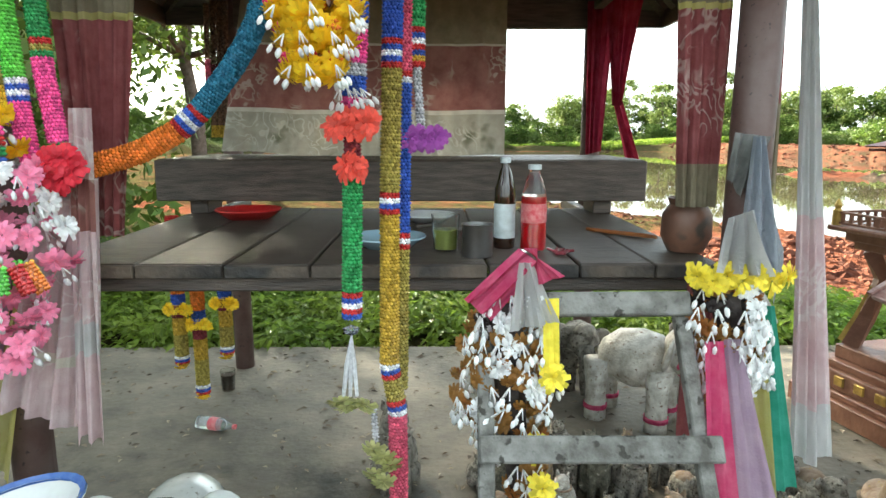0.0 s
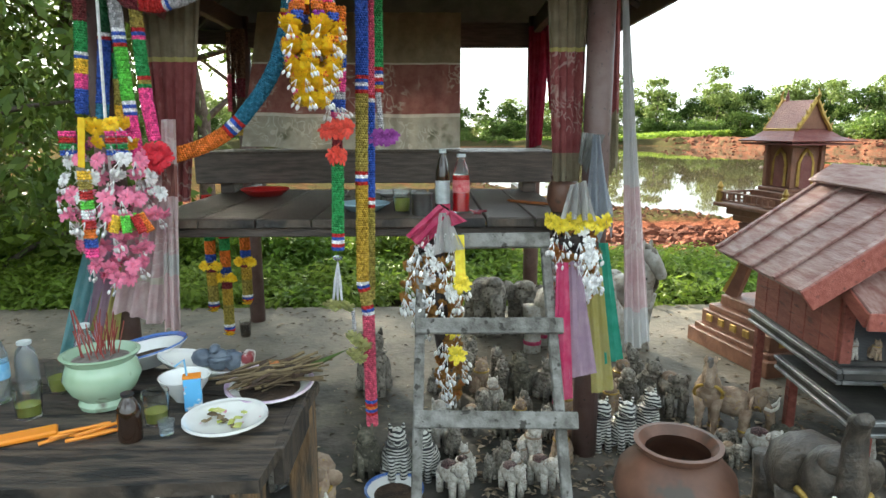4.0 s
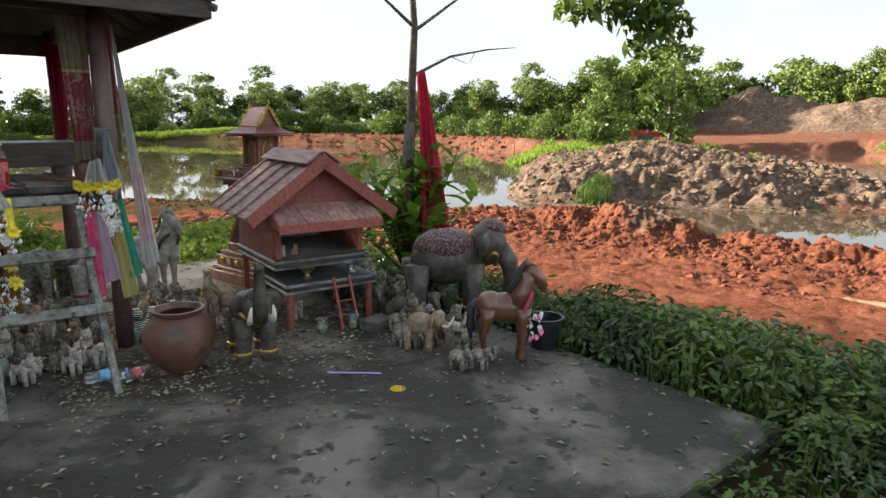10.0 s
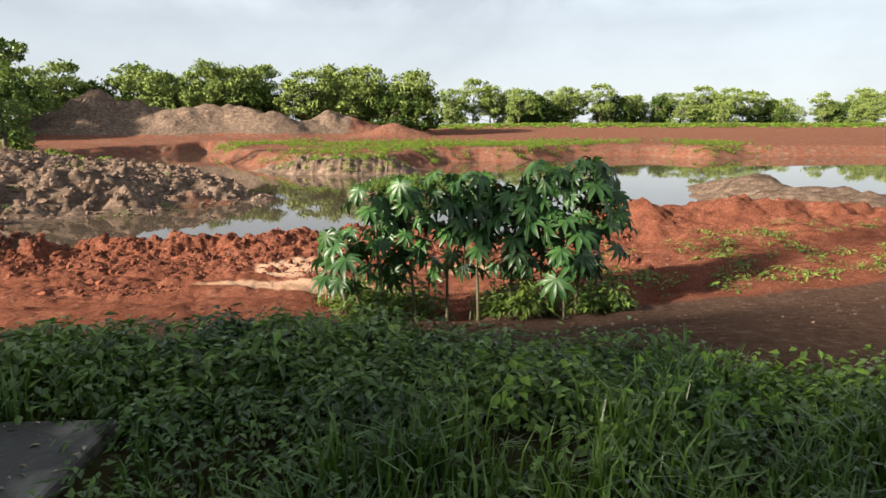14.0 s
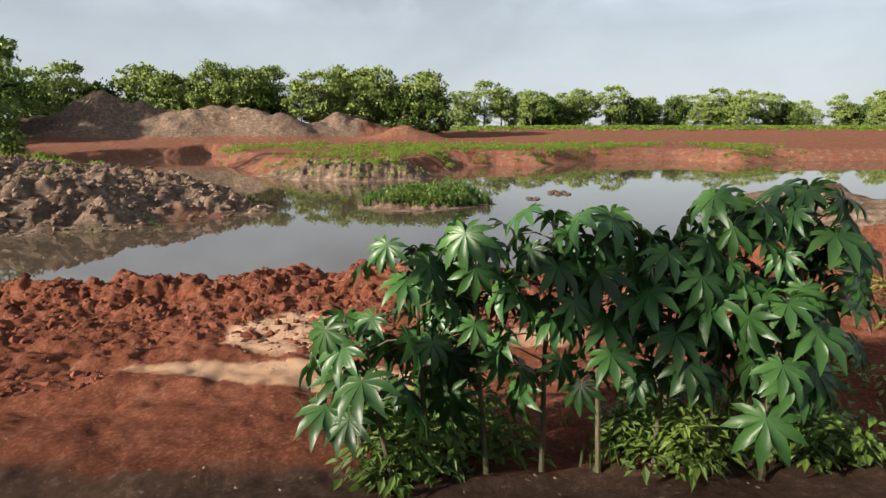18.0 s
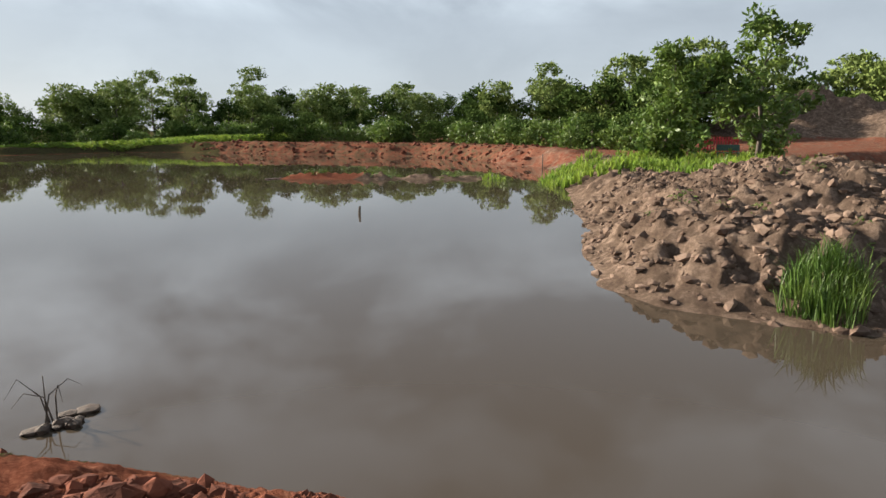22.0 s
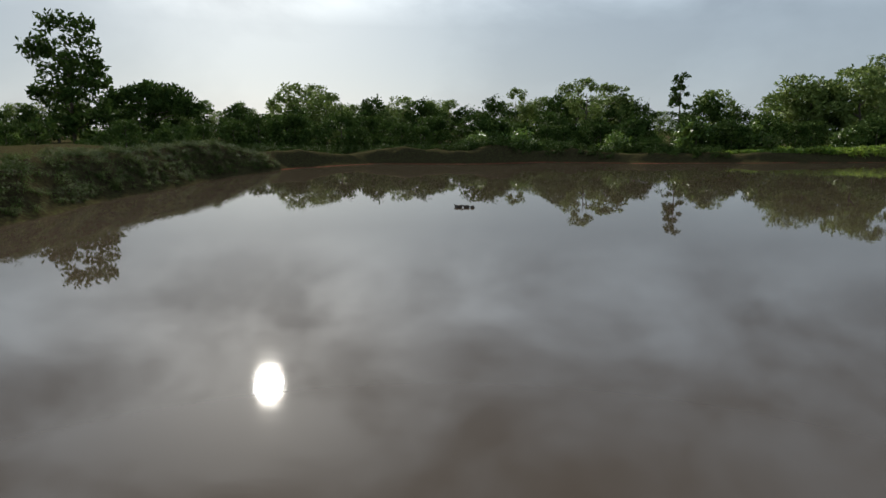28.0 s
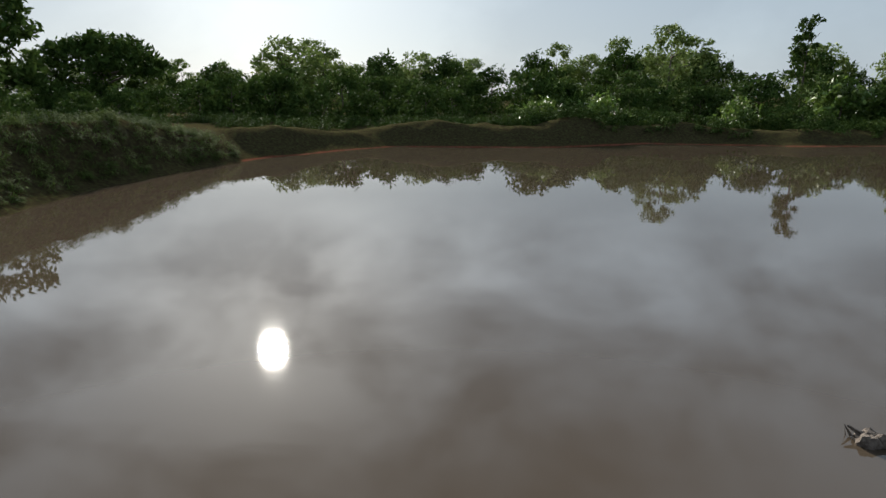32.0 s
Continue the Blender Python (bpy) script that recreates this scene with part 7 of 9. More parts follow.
ELE_BIG = elephant_mesh([M_ELEPHANT, M_IVORY, M_GOLD, M_MIRROR_SKIN], "down", True, False)
ELE_GREY = elephant_mesh([M_STONE_GREY, M_STONE_GREY, M_STONE_GREY], "down", False, False)
ELE_WHITE = elephant_mesh([M_STONE_WHITE, M_STONE_WHITE, M_C_ROSE], "down", False, False)
ELE_TAN = elephant_mesh([M_STONE_TAN, M_IVORY, M_GOLD, M_STONE_TAN], "down", True)
HORSE_BROWN = horse_mesh([M_HORSE, M_DARK_MANE, M_C_ROSE])
HORSE_WHITE = horse_mesh([M_STONE_WHITE, M_STONE_GREY, M_ELEPHANT])
HORSE_DARK = horse_mesh([M_STONE_TAN, M_ELEPHANT, M_GOLD])
SIT = [sitting_mesh([a, b]) for a, b in ((M_STONE_GREY, M_STONE_GREY), (M_STONE_WHITE, M_STONE_TAN), (M_STONE_TAN, M_GOLD), (M_STONE_MOSS, M_STONE_MOSS), (M_ZEBRA, M_DARK_MANE))]
SMALL = [standing_small_mesh([a, b]) for a, b in ((M_STONE_MOSS, M_STONE_MOSS), (M_STONE_GREY, M_STONE_TAN), (M_STONE_WHITE, M_MIRROR_SKIN), (M_STONE_TAN, M_GOLD))]


def statue(mesh, name, label, category, x, y, height, turn=0.0, z=0.0, group="", lean=0.0, long=1.0):
    """turn: degrees from facing the front, positive turns its face to the east."""
    ob = link(name, mesh, None, Matrix.Translation((x, y, z)) @ Matrix.Rotation(radians(turn), 4, "Z") @ Matrix.Rotation(lean, 4, "Y") @ Matrix.Diagonal((height, height * long, height, 1)))
    return tagged(ob, label, category, group)


statue(ELE_UP, "elephant_statue", "dark elephant statue with raised trunk, white tusks and gold bands", "statue", 1.33, 1.12, 0.5, -12, long=0.85)
statue(ELE_BIG, "elephant_statue", "large black elephant statue with a studded dark red blanket", "statue", 2.86, 1.06, 0.74, 60)
statue(HORSE_BROWN, "horse_statue", "glossy brown horse statue with dark mane and a pink garland", "statue", 2.53, 0.17, 0.55, 52)
wreath = thing("horse_garland", "pink ribbon and white flower garland hung on the brown horse", "flower garland", Matrix.Translation((2.63, 0.07, 0.3)))
r_ = random.Random(77)
for k in range(26):
    stick_on(wreath, "flower", FLOWER["white" if k % 3 else "pink"], 2.64 + r_.uniform(-0.07, 0.05), 0.03 + r_.uniform(-0.05, 0.04), 0.13 + r_.uniform(0.0, 0.17), r_.uniform(0.4, 0.65), 900 + k, (0.4, -0.9, 0))
statue(HORSE_WHITE, "horse_statue", "dirty white horse statue with a black bridle", "statue", 1.36, 3.15, 0.64, 30)
statue(ELE_GREY, "elephant_statue", "weathered grey elephant statue under the table", "statue", 0.76, 3.5, 0.42, -4, group="elephants under the table")
statue(ELE_GREY, "elephant_statue", "weathered grey elephant statue under the table", "statue", 0.5, 3.5, 0.45, 10, group="elephants under the table")
statue(ELE_WHITE, "elephant_statue", "cream white elephant statue with a pink ribbon", "statue", 0.97, 3.05, 0.54, 55)
statue(HORSE_DARK, "horse_statue", "small dark horse statue with a gold saddle", "statue", 1.37, 1.97, 0.36, -25)
statue(ELE_TAN, "elephant_statue", "small painted elephant statue with a patterned blanket", "statue", 1.52, 2.0, 0.24, 60)
statue(ELE_TAN, "elephant_statue", "small gold-trimmed elephant statue", "statue", 2.24, 0.62, 0.26, 40)
statue(ELE_TAN, "elephant_statue", "small dark brown elephant statue with gold chains beside a table leg", "statue", -0.3, 1.38, 0.26, 10)
statue(SIT[0], "animal_figure", "dark seated figure at the foot of the garland", "statue", -0.19, 2.5, 0.36, 5)
statue(HORSE_WHITE, "horse_statue", "small white horse figure", "statue", 2.46, 0.52, 0.2, 30)
for k, (x, y, h, tn) in enumerate(((-0.025, 1.64, 0.24, 6), (0.085, 1.65, 0.22, -12), (0.85, 1.87, 0.24, 12), (0.96, 1.86, 0.24, 0), (1.1, 1.97, 0.23, 20))):
    statue(SIT[4], "zebra_figure", "black and white striped zebra figure", "figurine", x, y, h, tn, group="zebra figures")
statue(SIT[3], "animal_figure", "mossy seated figure beside the zebras", "figurine", -0.15, 1.68, 0.22, 0)
r_ = random.Random(21)


def crowd(count, x0, x1, y0, y1, meshes, low, high, label, group, gap=0.085, z=0.0, turn=35):
    placed = []
    tries = 0
    while len(placed) < count and tries < 4000:
        tries += 1
        x, y = r_.uniform(x0, x1), r_.uniform(y0, y1)
        if any(math.hypot(x - a, y - b) < gap for a, b in placed):
            continue
        placed.append((x, y))
        statue(r_.choice(meshes), "animal_figure", label, "figurine", x, y, r_.uniform(low, high), r_.uniform(-turn, turn), z if not callable(z) else z(x, y), group)


crowd(30, 0.12, 0.8, 1.72, 2.75, [SIT[0], SIT[0], SIT[1], SMALL[1], SIT[2], SIT[3]], 0.13, 0.24, "weathered grey and tan animal figurine standing on the concrete", "figurines under the table", 0.1)
crowd(9, 0.16, 0.56, 1.5, 1.74, [SIT[1], SIT[1], SMALL[2], SIT[0]], 0.11, 0.17, "chipped white animal figurine on the concrete", "white figurines", 0.085)
crowd(12, 0.8, 1.3, 2.1, 2.6, [SIT[0], SMALL[1], SMALL[2], SIT[2]], 0.15, 0.26, "weathered animal figurine beside the zebras", "figurines beside the zebras", 0.11)
crowd(7, 1.15, 1.9, 1.62, 1.95, [SMALL[0], SMALL[1], SMALL[2]], 0.11, 0.2, "small animal figurine behind the jar", "figurines behind the jar", 0.12)
crowd(46, 2.42, 2.9, 1.0, 2.5, [SMALL[0], SMALL[0], SIT[3], SMALL[1], SIT[0]], 0.14, 0.26, "mossy dark animal figurine in a crowded heap", "mossy figurines", 0.1)
crowd(16, 2.1, 2.75, 0.6, 1.0, [SMALL[0], SMALL[1], SIT[3]], 0.1, 0.17, "mossy dark animal figurine near the black elephant", "mossy figurines", 0.09)
crowd(5, 2.15, 2.45, 0.12, 0.4, [SMALL[0], SMALL[1]], 0.1, 0.15, "small grey elephant figurine on the concrete edge", "edge figurines", 0.11)
crowd(8, -1.0, -0.5, 1.5, 2.1, [SIT[1], SMALL[2], SMALL[1]], 0.14, 0.24, "white animal figurine behind the offering table", "figurines behind the offering table", 0.14)
M_GLAZE = mat("white_glaze", (0.68, 0.7, 0.68), 0.2, (0.56, 0.57, 0.54), 7, coat=0.4, spots=(0.3, 0.28, 0.24), spot_scale=25, spot_at=0.66)
M_GLAZE_GREEN = mat("green_glaze", (0.05, 0.13, 0.04), 0.25, (0.1, 0.2, 0.07), 12, coat=0.3)
M_GLAZE_GREY = mat("blue_grey_glaze", (0.3, 0.35, 0.38), 0.2, (0.1, 0.11, 0.13), 5, coat=0.4)


def seat_elephant_mesh():
    """A glazed elephant figure one metre high, facing -y, with round white ears and a saddle pad."""
    bm = bmesh.new()
    ellipsoid(bm, 0, 0.18, 0.55, 0.3, 0.42, 0.3, sub=3)
    for x, y in ((-0.18, -0.1), (0.18, -0.1), (-0.18, 0.42), (0.18, 0.42)):
        tube([(x, y, 0.0), (x, y, 0.2), (x * 0.95, y, 0.5)], [0.13, 0.11, 0.14], 12, bm)
    for sx in (-1, 1):
        ellipsoid(bm, sx * 0.36, -0.2, 0.8, 0.17, 0.11, 0.2, sub=3)
    n0 = len(bm.faces)
    ellipsoid(bm, 0, -0.24, 0.74, 0.25, 0.24, 0.22, sub=3)
    tube([(0, -0.42, 0.7), (0, -0.52, 0.5), (0, -0.5, 0.25), (0, -0.56, 0.14)], [0.12, 0.1, 0.08, 0.06], 12, bm)
    paint(bm, n0, 1)
    n0 = len(bm.faces)
    for sx in (-1, 1):
        ellipsoid(bm, sx * 0.3, -0.265, 0.79, 0.115, 0.075, 0.14)
    paint(bm, n0, 2)
    n0 = len(bm.faces)
    for sx in (-1, 1):
        tube([(sx * 0.36, -0.305, 0.9), (sx * 0.42, -0.29, 0.84), (sx * 0.47, -0.25, 0.76)], 0.008, 5, bm)
    tube([(-0.12, -0.47, 0.8), (0.0, -0.485, 0.8), (0.12, -0.47, 0.8)], 0.009, 5, bm)
    paint(bm, n0, 3)
    return finish("glazed_elephant", bm, [M_GLAZE, M_GLAZE_GREY, M_GLAZE_GREEN, M_INCENSE])


statue(seat_elephant_mesh(), "elephant_statue", "white glazed elephant statue with green inner ears behind the offering table", "statue", -0.77, 1.82, 0.43, 4)

# clay jar, dish, bottles and scraps on the concrete
turned("clay_jar", "round brown terracotta water jar with a wide mouth", "jar", 0.935, 1.23, 0.0, [
    ("jar_wall", [(r * 1.06, z * 0.96) for r, z in [(0, 0), (0.09, 0), (0.1, 0.01), (0.16, 0.09), (0.192, 0.19), (0.178, 0.27), (0.13, 0.325), (0.112, 0.34), (0.132, 0.362), (0.136, 0.375), (0.12, 0.376), (0.098, 0.345), (0.12, 0.315), (0.16, 0.26), (0.17, 0.19), (0.12, 0.06), (0, 0.03)]], M_CLAY)], None, "", 36)
plate("white enamel dish with a blue rim and dark water", -0.03, 1.5, 0.0, 0.115, M_CHINA, M_BLUE_RIM, None, M_SILT, 0.035)
turned("white_disc", "dirty round white plastic disc on the concrete", "disc", -0.6, 1.1, 0.0, [("disc", [(0, 0.05), (0.19, 0.052), (0.2, 0.06), (0.21, 0.055), (0.215, 0.03), (0.225, 0.0), (0.205, 0.0), (0.2, 0.03), (0, 0.035)], M_GREY_PLASTIC)], None, "", 36)
side = lambda a, z: Matrix.Translation((0, 0, z)) @ Matrix.Rotation(a, 4, "Z") @ Matrix.Rotation(radians(90), 4, "Y")
bottle("empty clear plastic bottle lying on the concrete", 0.44, 1.29, 0.0, 0.032, 0.22, M_PET, M_LABEL_BLUE, M_LABEL_BLUE, None, side(0.05, 0.033))
bottle("crushed plastic bottle with a red label lying on the concrete", 0.6, 1.17, 0.0, 0.03, 0.2, M_PET, M_LABEL_RED, M_LABEL_RED, None, side(0.55, 0.031))
bottle("empty bottle lying behind the offering table", -0.5, 1.55, 0.0, 0.03, 0.2, M_PET, M_LABEL_BLUE, None, None, side(0.9, 0.031))
bottle("crushed soda bottle with a red label under the table", -1.14, 3.0, 0.0, 0.03, 0.2, M_PET, M_LABEL_RED, M_LABEL_RED, None, side(-0.3, 0.031))
bottle("green glass bottle with a pink label standing on the concrete", -0.62, 0.62, 0.0, 0.03, 0.22, M_GLASS_GREEN, M_LABEL_WHITE, M_C_LILAC, None, None, 0.42, "low")
bottle("clear bottle with an orange drink standing on the concrete", -0.8, 0.66, 0.0, 0.03, 0.21, M_PET, M_LABEL_WHITE, M_LABEL_RED, None, None, 0.45)
glass("grimy glass standing at the foot of a post", -1.14, 3.45, 0.0, 0.04, 0.11, M_SILT, 0.8)
for label, x, y in (("clear plastic cup on the concrete", 1.88, 1.28), ("plastic cup with stale drink on the block", 2.1, 1.24)):
    glass(label, x, y, 0.0 if x < 2 else 0.002, 0.04, 0.1, M_DRINK, 0.4, M_PET)
turned("bucket", "black plastic bucket beside the horse", "bucket", 2.86, 0.16, 0.0, [("bucket_wall", [(0, 0), (0.085, 0), (0.11, 0.19), (0.118, 0.192), (0.12, 0.2), (0.108, 0.2), (0.082, 0.012), (0, 0.01)], M_BLACK_PLASTIC)], None, "", 32)
for k, (x, y, z, a) in enumerate(((2.22, 1.14, 0.035, 0.2), (2.42, 1.1, 0.035, 0.1))):
    blk = slab_bm((0.19, 0.14, 0.07), Matrix.Translation((x, y, z)) @ Matrix.Rotation(a, 4, "Z"), 0.006)
    tagged(part("concrete_block", blk, M_BRICK), "mossy hollow concrete block on the ground", "block", "blocks before the spirit house")
tagged(part("drinking_straw", tube([(1.55, 0.62, 0.006), (1.78, 0.42, 0.006)], 0.006, 6), M_PINK_STRAW), "lilac drinking straw on the concrete", "straw", "straws")
tagged(part("drinking_straw", tube([(-0.22, 1.1, 0.006), (-0.13, 1.28, 0.02)], 0.006, 6), M_PINK_STRAW), "lilac drinking straw on the concrete", "straw", "straws")
tagged(part("marigold_petals", lathe([(0, 0.004), (0.02, 0.008), (0.045, 0.0)], 7), PETAL["yellow"], None, "", Matrix.Translation((1.74, 0.2, 0.0))), "trampled yellow flower on the concrete", "petals")

# ---- red spirit house ----
HM = Matrix.Translation((2.06, 1.62, 0)) @ Matrix.Rotation(radians(-5), 4, "Z")
house = thing("red_spirit_house", "red painted wooden spirit house with plank roof and black tray", "spirit house", HM)
W2, D0, D1 = 0.345, 0.0, 0.78
for s in (-1, 1):
    for k in range(6):
        part("wall_plank", slab_bm((0.018, 0.125, 0.36), Matrix.Translation((s * (W2 - 0.01), 0.07 + 0.128 * k, 0.65)), 0.003), M_RED_WOOD, house)
for k in range(6):
    part("wall_plank", slab_bm((0.11, 0.018, 0.36), Matrix.Translation((-0.28 + 0.112 * k, D1 - 0.01, 0.65)), 0.003), M_RED_WOOD, house)
part("inner_wall", slab_bm((0.64, 0.012, 0.35), Matrix.Translation((0, D1 - 0.03, 0.645)), 0.002), M_STONE_WHITE, house, "pale inner wall")
for s in (-1, 1):
    part("door_post", slab_bm((0.045, 0.04, 0.36), Matrix.Translation((s * (W2 - 0.03), 0.0, 0.65)), 0.003), M_RED_WOOD, house)
part("floor_board", slab_bm((0.68, 0.8, 0.02), Matrix.Translation((0, 0.39, 0.468)), 0.003), M_BLACK_PAINT, house)
bm = bmesh.new()
tri_ = [bm.verts.new(p) for p in ((-0.45, -0.02, 0.83), (0.45, -0.02, 0.83), (0, -0.02, 1.13))]
tri2 = [bm.verts.new(p) for p in ((-0.45, 0.0, 0.83), (0.45, 0.0, 0.83), (0, 0.0, 1.13))]
bm.faces.new(tri_)
bm.faces.new(tri2[::-1])
for a, b in ((0, 1), (1, 2), (2, 0)):
    bm.faces.new((tri_[a], tri2[a], tri2[b], tri_[b]))
part("gable", bm, M_RED_WOOD, house, "red gable board")
RIDGE, EAVE = 1.165, 0.77
slope = math.atan2(RIDGE - EAVE, 0.55)
run = math.hypot(RIDGE - EAVE, 0.55)
for s in (-1, 1):
    lean_m = Matrix.Translation((s * 0.275, 0, (RIDGE + EAVE) / 2)) @ Matrix.Rotation(s * slope, 4, "Y")
    for k in range(4):
        part("roof_board", slab_bm((run, 0.215, 0.018), lean_m @ Matrix.Translation((0, 0.22 * k + 0.01, 0)), 0.004), M_RED_ROOF, house)
    for k in range(5):
        part("roof_batten", slab_bm((run, 0.03, 0.012), lean_m @ Matrix.Translation((0, -0.1 + 0.22 * k, 0.016)), 0.003), M_RED_ROOF, house)
    part("barge_board", slab_bm((run + 0.03, 0.02, 0.085), lean_m @ Matrix.Translation((0.01, -0.125, -0.02)), 0.003), M_RED_WOOD, house)
    part("ridge_board", slab_bm((0.14, 0.92, 0.014), Matrix.Translation((s * 0.056, 0.335, RIDGE - 0.022)) @ Matrix.Rotation(s * slope, 4, "Y") @ Matrix.Translation((0, 0, 0.03)), 0.003), M_RED_ROOF, house)
porch_m = Matrix.Translation((0.0, -0.12, 0.795)) @ Matrix.Rotation(radians(24), 4, "X")
for k in range(4):
    part("porch_board", slab_bm((0.186, 0.27, 0.014), porch_m @ Matrix.Translation((-0.285 + 0.19 * k, 0, 0)), 0.003), M_RED_ROOF, house)
part("porch_fascia", slab_bm((0.77, 0.016, 0.065), Matrix.Translation((0.0, -0.245, 0.71)), 0.003), M_RED_WOOD, house)
for s in (-1, 1):
    part("porch_side", slab_bm((0.014, 0.25, 0.06), Matrix.Translation((s * 0.378, -0.12, 0.76)) @ Matrix.Rotation(radians(24), 4, "X"), 0.003), M_RED_WOOD, house)


def tray(w, d, cy, z, h):
    part("tray_top", slab_bm((w - 0.03, d - 0.03, 0.02), Matrix.Translation((0, cy, z)), 0.002), M_BLACK_PAINT, house)
    for k, (o, m, hh) in enumerate(((0.0, M_SILVER_TRIM, 0.018), (0.012, M_BLACK_PAINT, 0.03), (0.004, M_SILVER_TRIM, 0.016))):
        zz = z - 0.004 - k * 0.024
        for s in (-1, 1):
            part("tray_moulding", slab_bm((0.022, d - 2 * o, hh), Matrix.Translation((s * (w / 2 - 0.011 - o), cy, zz)), 0.003), m, house)
            part("tray_moulding", slab_bm((w - 0.05 - 2 * o, 0.022, hh), Matrix.Translation((0, cy + s * (d / 2 - 0.011 - o), zz)), 0.003), m, house)


tray(0.72, 0.86, 0.38, 0.452, 0.06)
tray(0.7, 0.72, 0.14, 0.315, 0.06)
for x, y, z in ((-0.3, -0.17, 0.25), (0.3, -0.17, 0.25), (-0.3, 0.4, 0.25), (0.3, 0.4, 0.25), (-0.31, 0.76, 0.39), (0.31, 0.76, 0.39)):
    part("leg", slab_bm((0.04, 0.04, z), Matrix.Translation((x, y, z / 2)), 0.003), M_RED_WOOD, house)
for s in (-1, 1):
    part("ladder_rail", tube([(0.06 + s * 0.06, -0.36, 0.0), (0.06 + s * 0.06, -0.22, 0.34)], 0.01, 4), M_RED_WOOD, house)
for k in range(3):
    part("ladder_rung", tube([(0.0, -0.325 + 0.037 * k, 0.09 + 0.09 * k), (0.12, -0.325 + 0.037 * k, 0.09 + 0.09 * k)], 0.006, 4), M_RED_WOOD, house)
for x, m, word in ((-0.14, M_BRASS, "tarnished brass"), (0.2, M_STEEL, "dull silver")):
    p_ = HM @ Vector((x, -0.09, 0.326))
    turned("offering_cup", word + " offering cup on a foot", "cup", p_.x, p_.y, p_.z, [("cup_wall", [(0, 0), (0.034, 0), (0.036, 0.008), (0.018, 0.022), (0.016, 0.035), (0.034, 0.05), (0.054, 0.072), (0.058, 0.078), (0.05, 0.076), (0.0, 0.05)], m)])
for k in range(2):
    p_ = HM @ Vector((-0.27 + 0.09 * k, 0.02, 0.48))
    statue(SIT[1 + k], "guardian_figurine", "tiny painted guardian figurine on the spirit house floor", "figurine", p_.x, p_.y, 0.085, 0, p_.z, "guardian figurines")

# ---- brown and gold spirit house on its pedestal ----
GM = Matrix.Translation((2.27, 3.04, 0)) @ Matrix.Rotation(radians(12), 4, "Z") @ Matrix.Diagonal((0.95, 0.95, 0.97, 1))
wat = thing("golden_spirit_house", "brown and gold temple-style spirit house on a stepped pedestal", "spirit house", GM)
for w, z0, z1, m in ((0.78, 0.0, 0.1, M_SHRINE), (0.72, 0.1, 0.135, M_SHRINE), (0.66, 0.135, 0.23, M_SHRINE), (0.6, 0.23, 0.27, M_SHRINE), (0.5, 0.27, 0.34, M_SHRINE), (0.46, 0.84, 0.88, M_SHRINE), (0.52, 0.88, 0.93, M_SHRINE), (0.64, 0.93, 0.955, M_SHRINE)):
    part("plinth_step", slab_bm((w, w, z1 - z0), Matrix.Translation((0, 0, (z0 + z1) / 2)), 0.006), m, wat)
for s in (-1, 1):
    for k in range(5):
        for ax in (0, 1):
            p0 = (-0.24 + 0.12 * k, s * 0.333, 0.185)
            p0 = p0 if ax == 0 else (p0[1], p0[0], p0[2])
            part("gold_leaf_ornament", slab_bm((0.06, 0.014, 0.05) if ax == 0 else (0.014, 0.06, 0.05), Matrix.Translation(p0), 0.005), M_GOLD, wat)
for sx in (-1, 1):
    for sy in (-1, 1):
        part("pedestal_leg", tube([(sx * 0.2, sy * 0.2, 0.34), (sx * 0.16, sy * 0.16, 0.5), (sx * 0.13, sy * 0.13, 0.7), (sx * 0.17, sy * 0.17, 0.84)], [0.055, 0.045, 0.04, 0.055], 4), M_SHRINE, wat)
        part("gold_bracket", tube([(sx * 0.23, sy * 0.23, 0.36), (sx * 0.19, sy * 0.19, 0.5), (sx * 0.16, sy * 0.16, 0.66)], [0.03, 0.022, 0.008], 4), M_GOLD, wat)
        part("corner_post", lathe([(0, 0.955), (0.022, 0.955), (0.022, 1.03), (0.014, 1.04), (0.02, 1.055), (0.008, 1.08), (0, 1.09)], 8, Matrix.Translation((sx * 0.29, sy * 0.29, 0))), M_GOLD, wat)
for s in (-1, 1):
    for ax in (0, 1):
        size = (0.54, 0.016, 0.012) if ax == 0 else (0.016, 0.54, 0.012)
        for z in (0.968, 1.02):
            part("rail", slab_bm(size, Matrix.Translation((0, s * 0.29, z) if ax == 0 else (s * 0.29, 0, z)), 0.002), M_SHRINE, wat)
        for k in range(11):
            o = -0.25 + 0.05 * k
            part("baluster", slab_bm((0.018, 0.012, 0.045) if ax == 0 else (0.012, 0.018, 0.045), Matrix.Translation((o, s * 0.29, 0.994) if ax == 0 else (s * 0.29, o, 0.994)), 0.002), M_SHRINE, wat)
for w, z0, z1 in ((0.36, 0.955, 1.0), (0.31, 1.0, 1.045), (0.27, 1.045, 1.07)):
    part("house_step", slab_bm((w, w, z1 - z0), Matrix.Translation((0, 0, (z0 + z1) / 2)), 0.005), M_SHRINE, wat)
for sx in (-1, 1):
    for sy in (-1, 1):
        part("column", slab_bm((0.028, 0.028, 0.26), Matrix.Translation((sx * 0.105, sy * 0.105, 1.2)), 0.003), M_SHRINE, wat)
part("chamber", slab_bm((0.19, 0.19, 0.275), Matrix.Translation((0, 0, 1.2)), 0.003), M_SHRINE, wat)
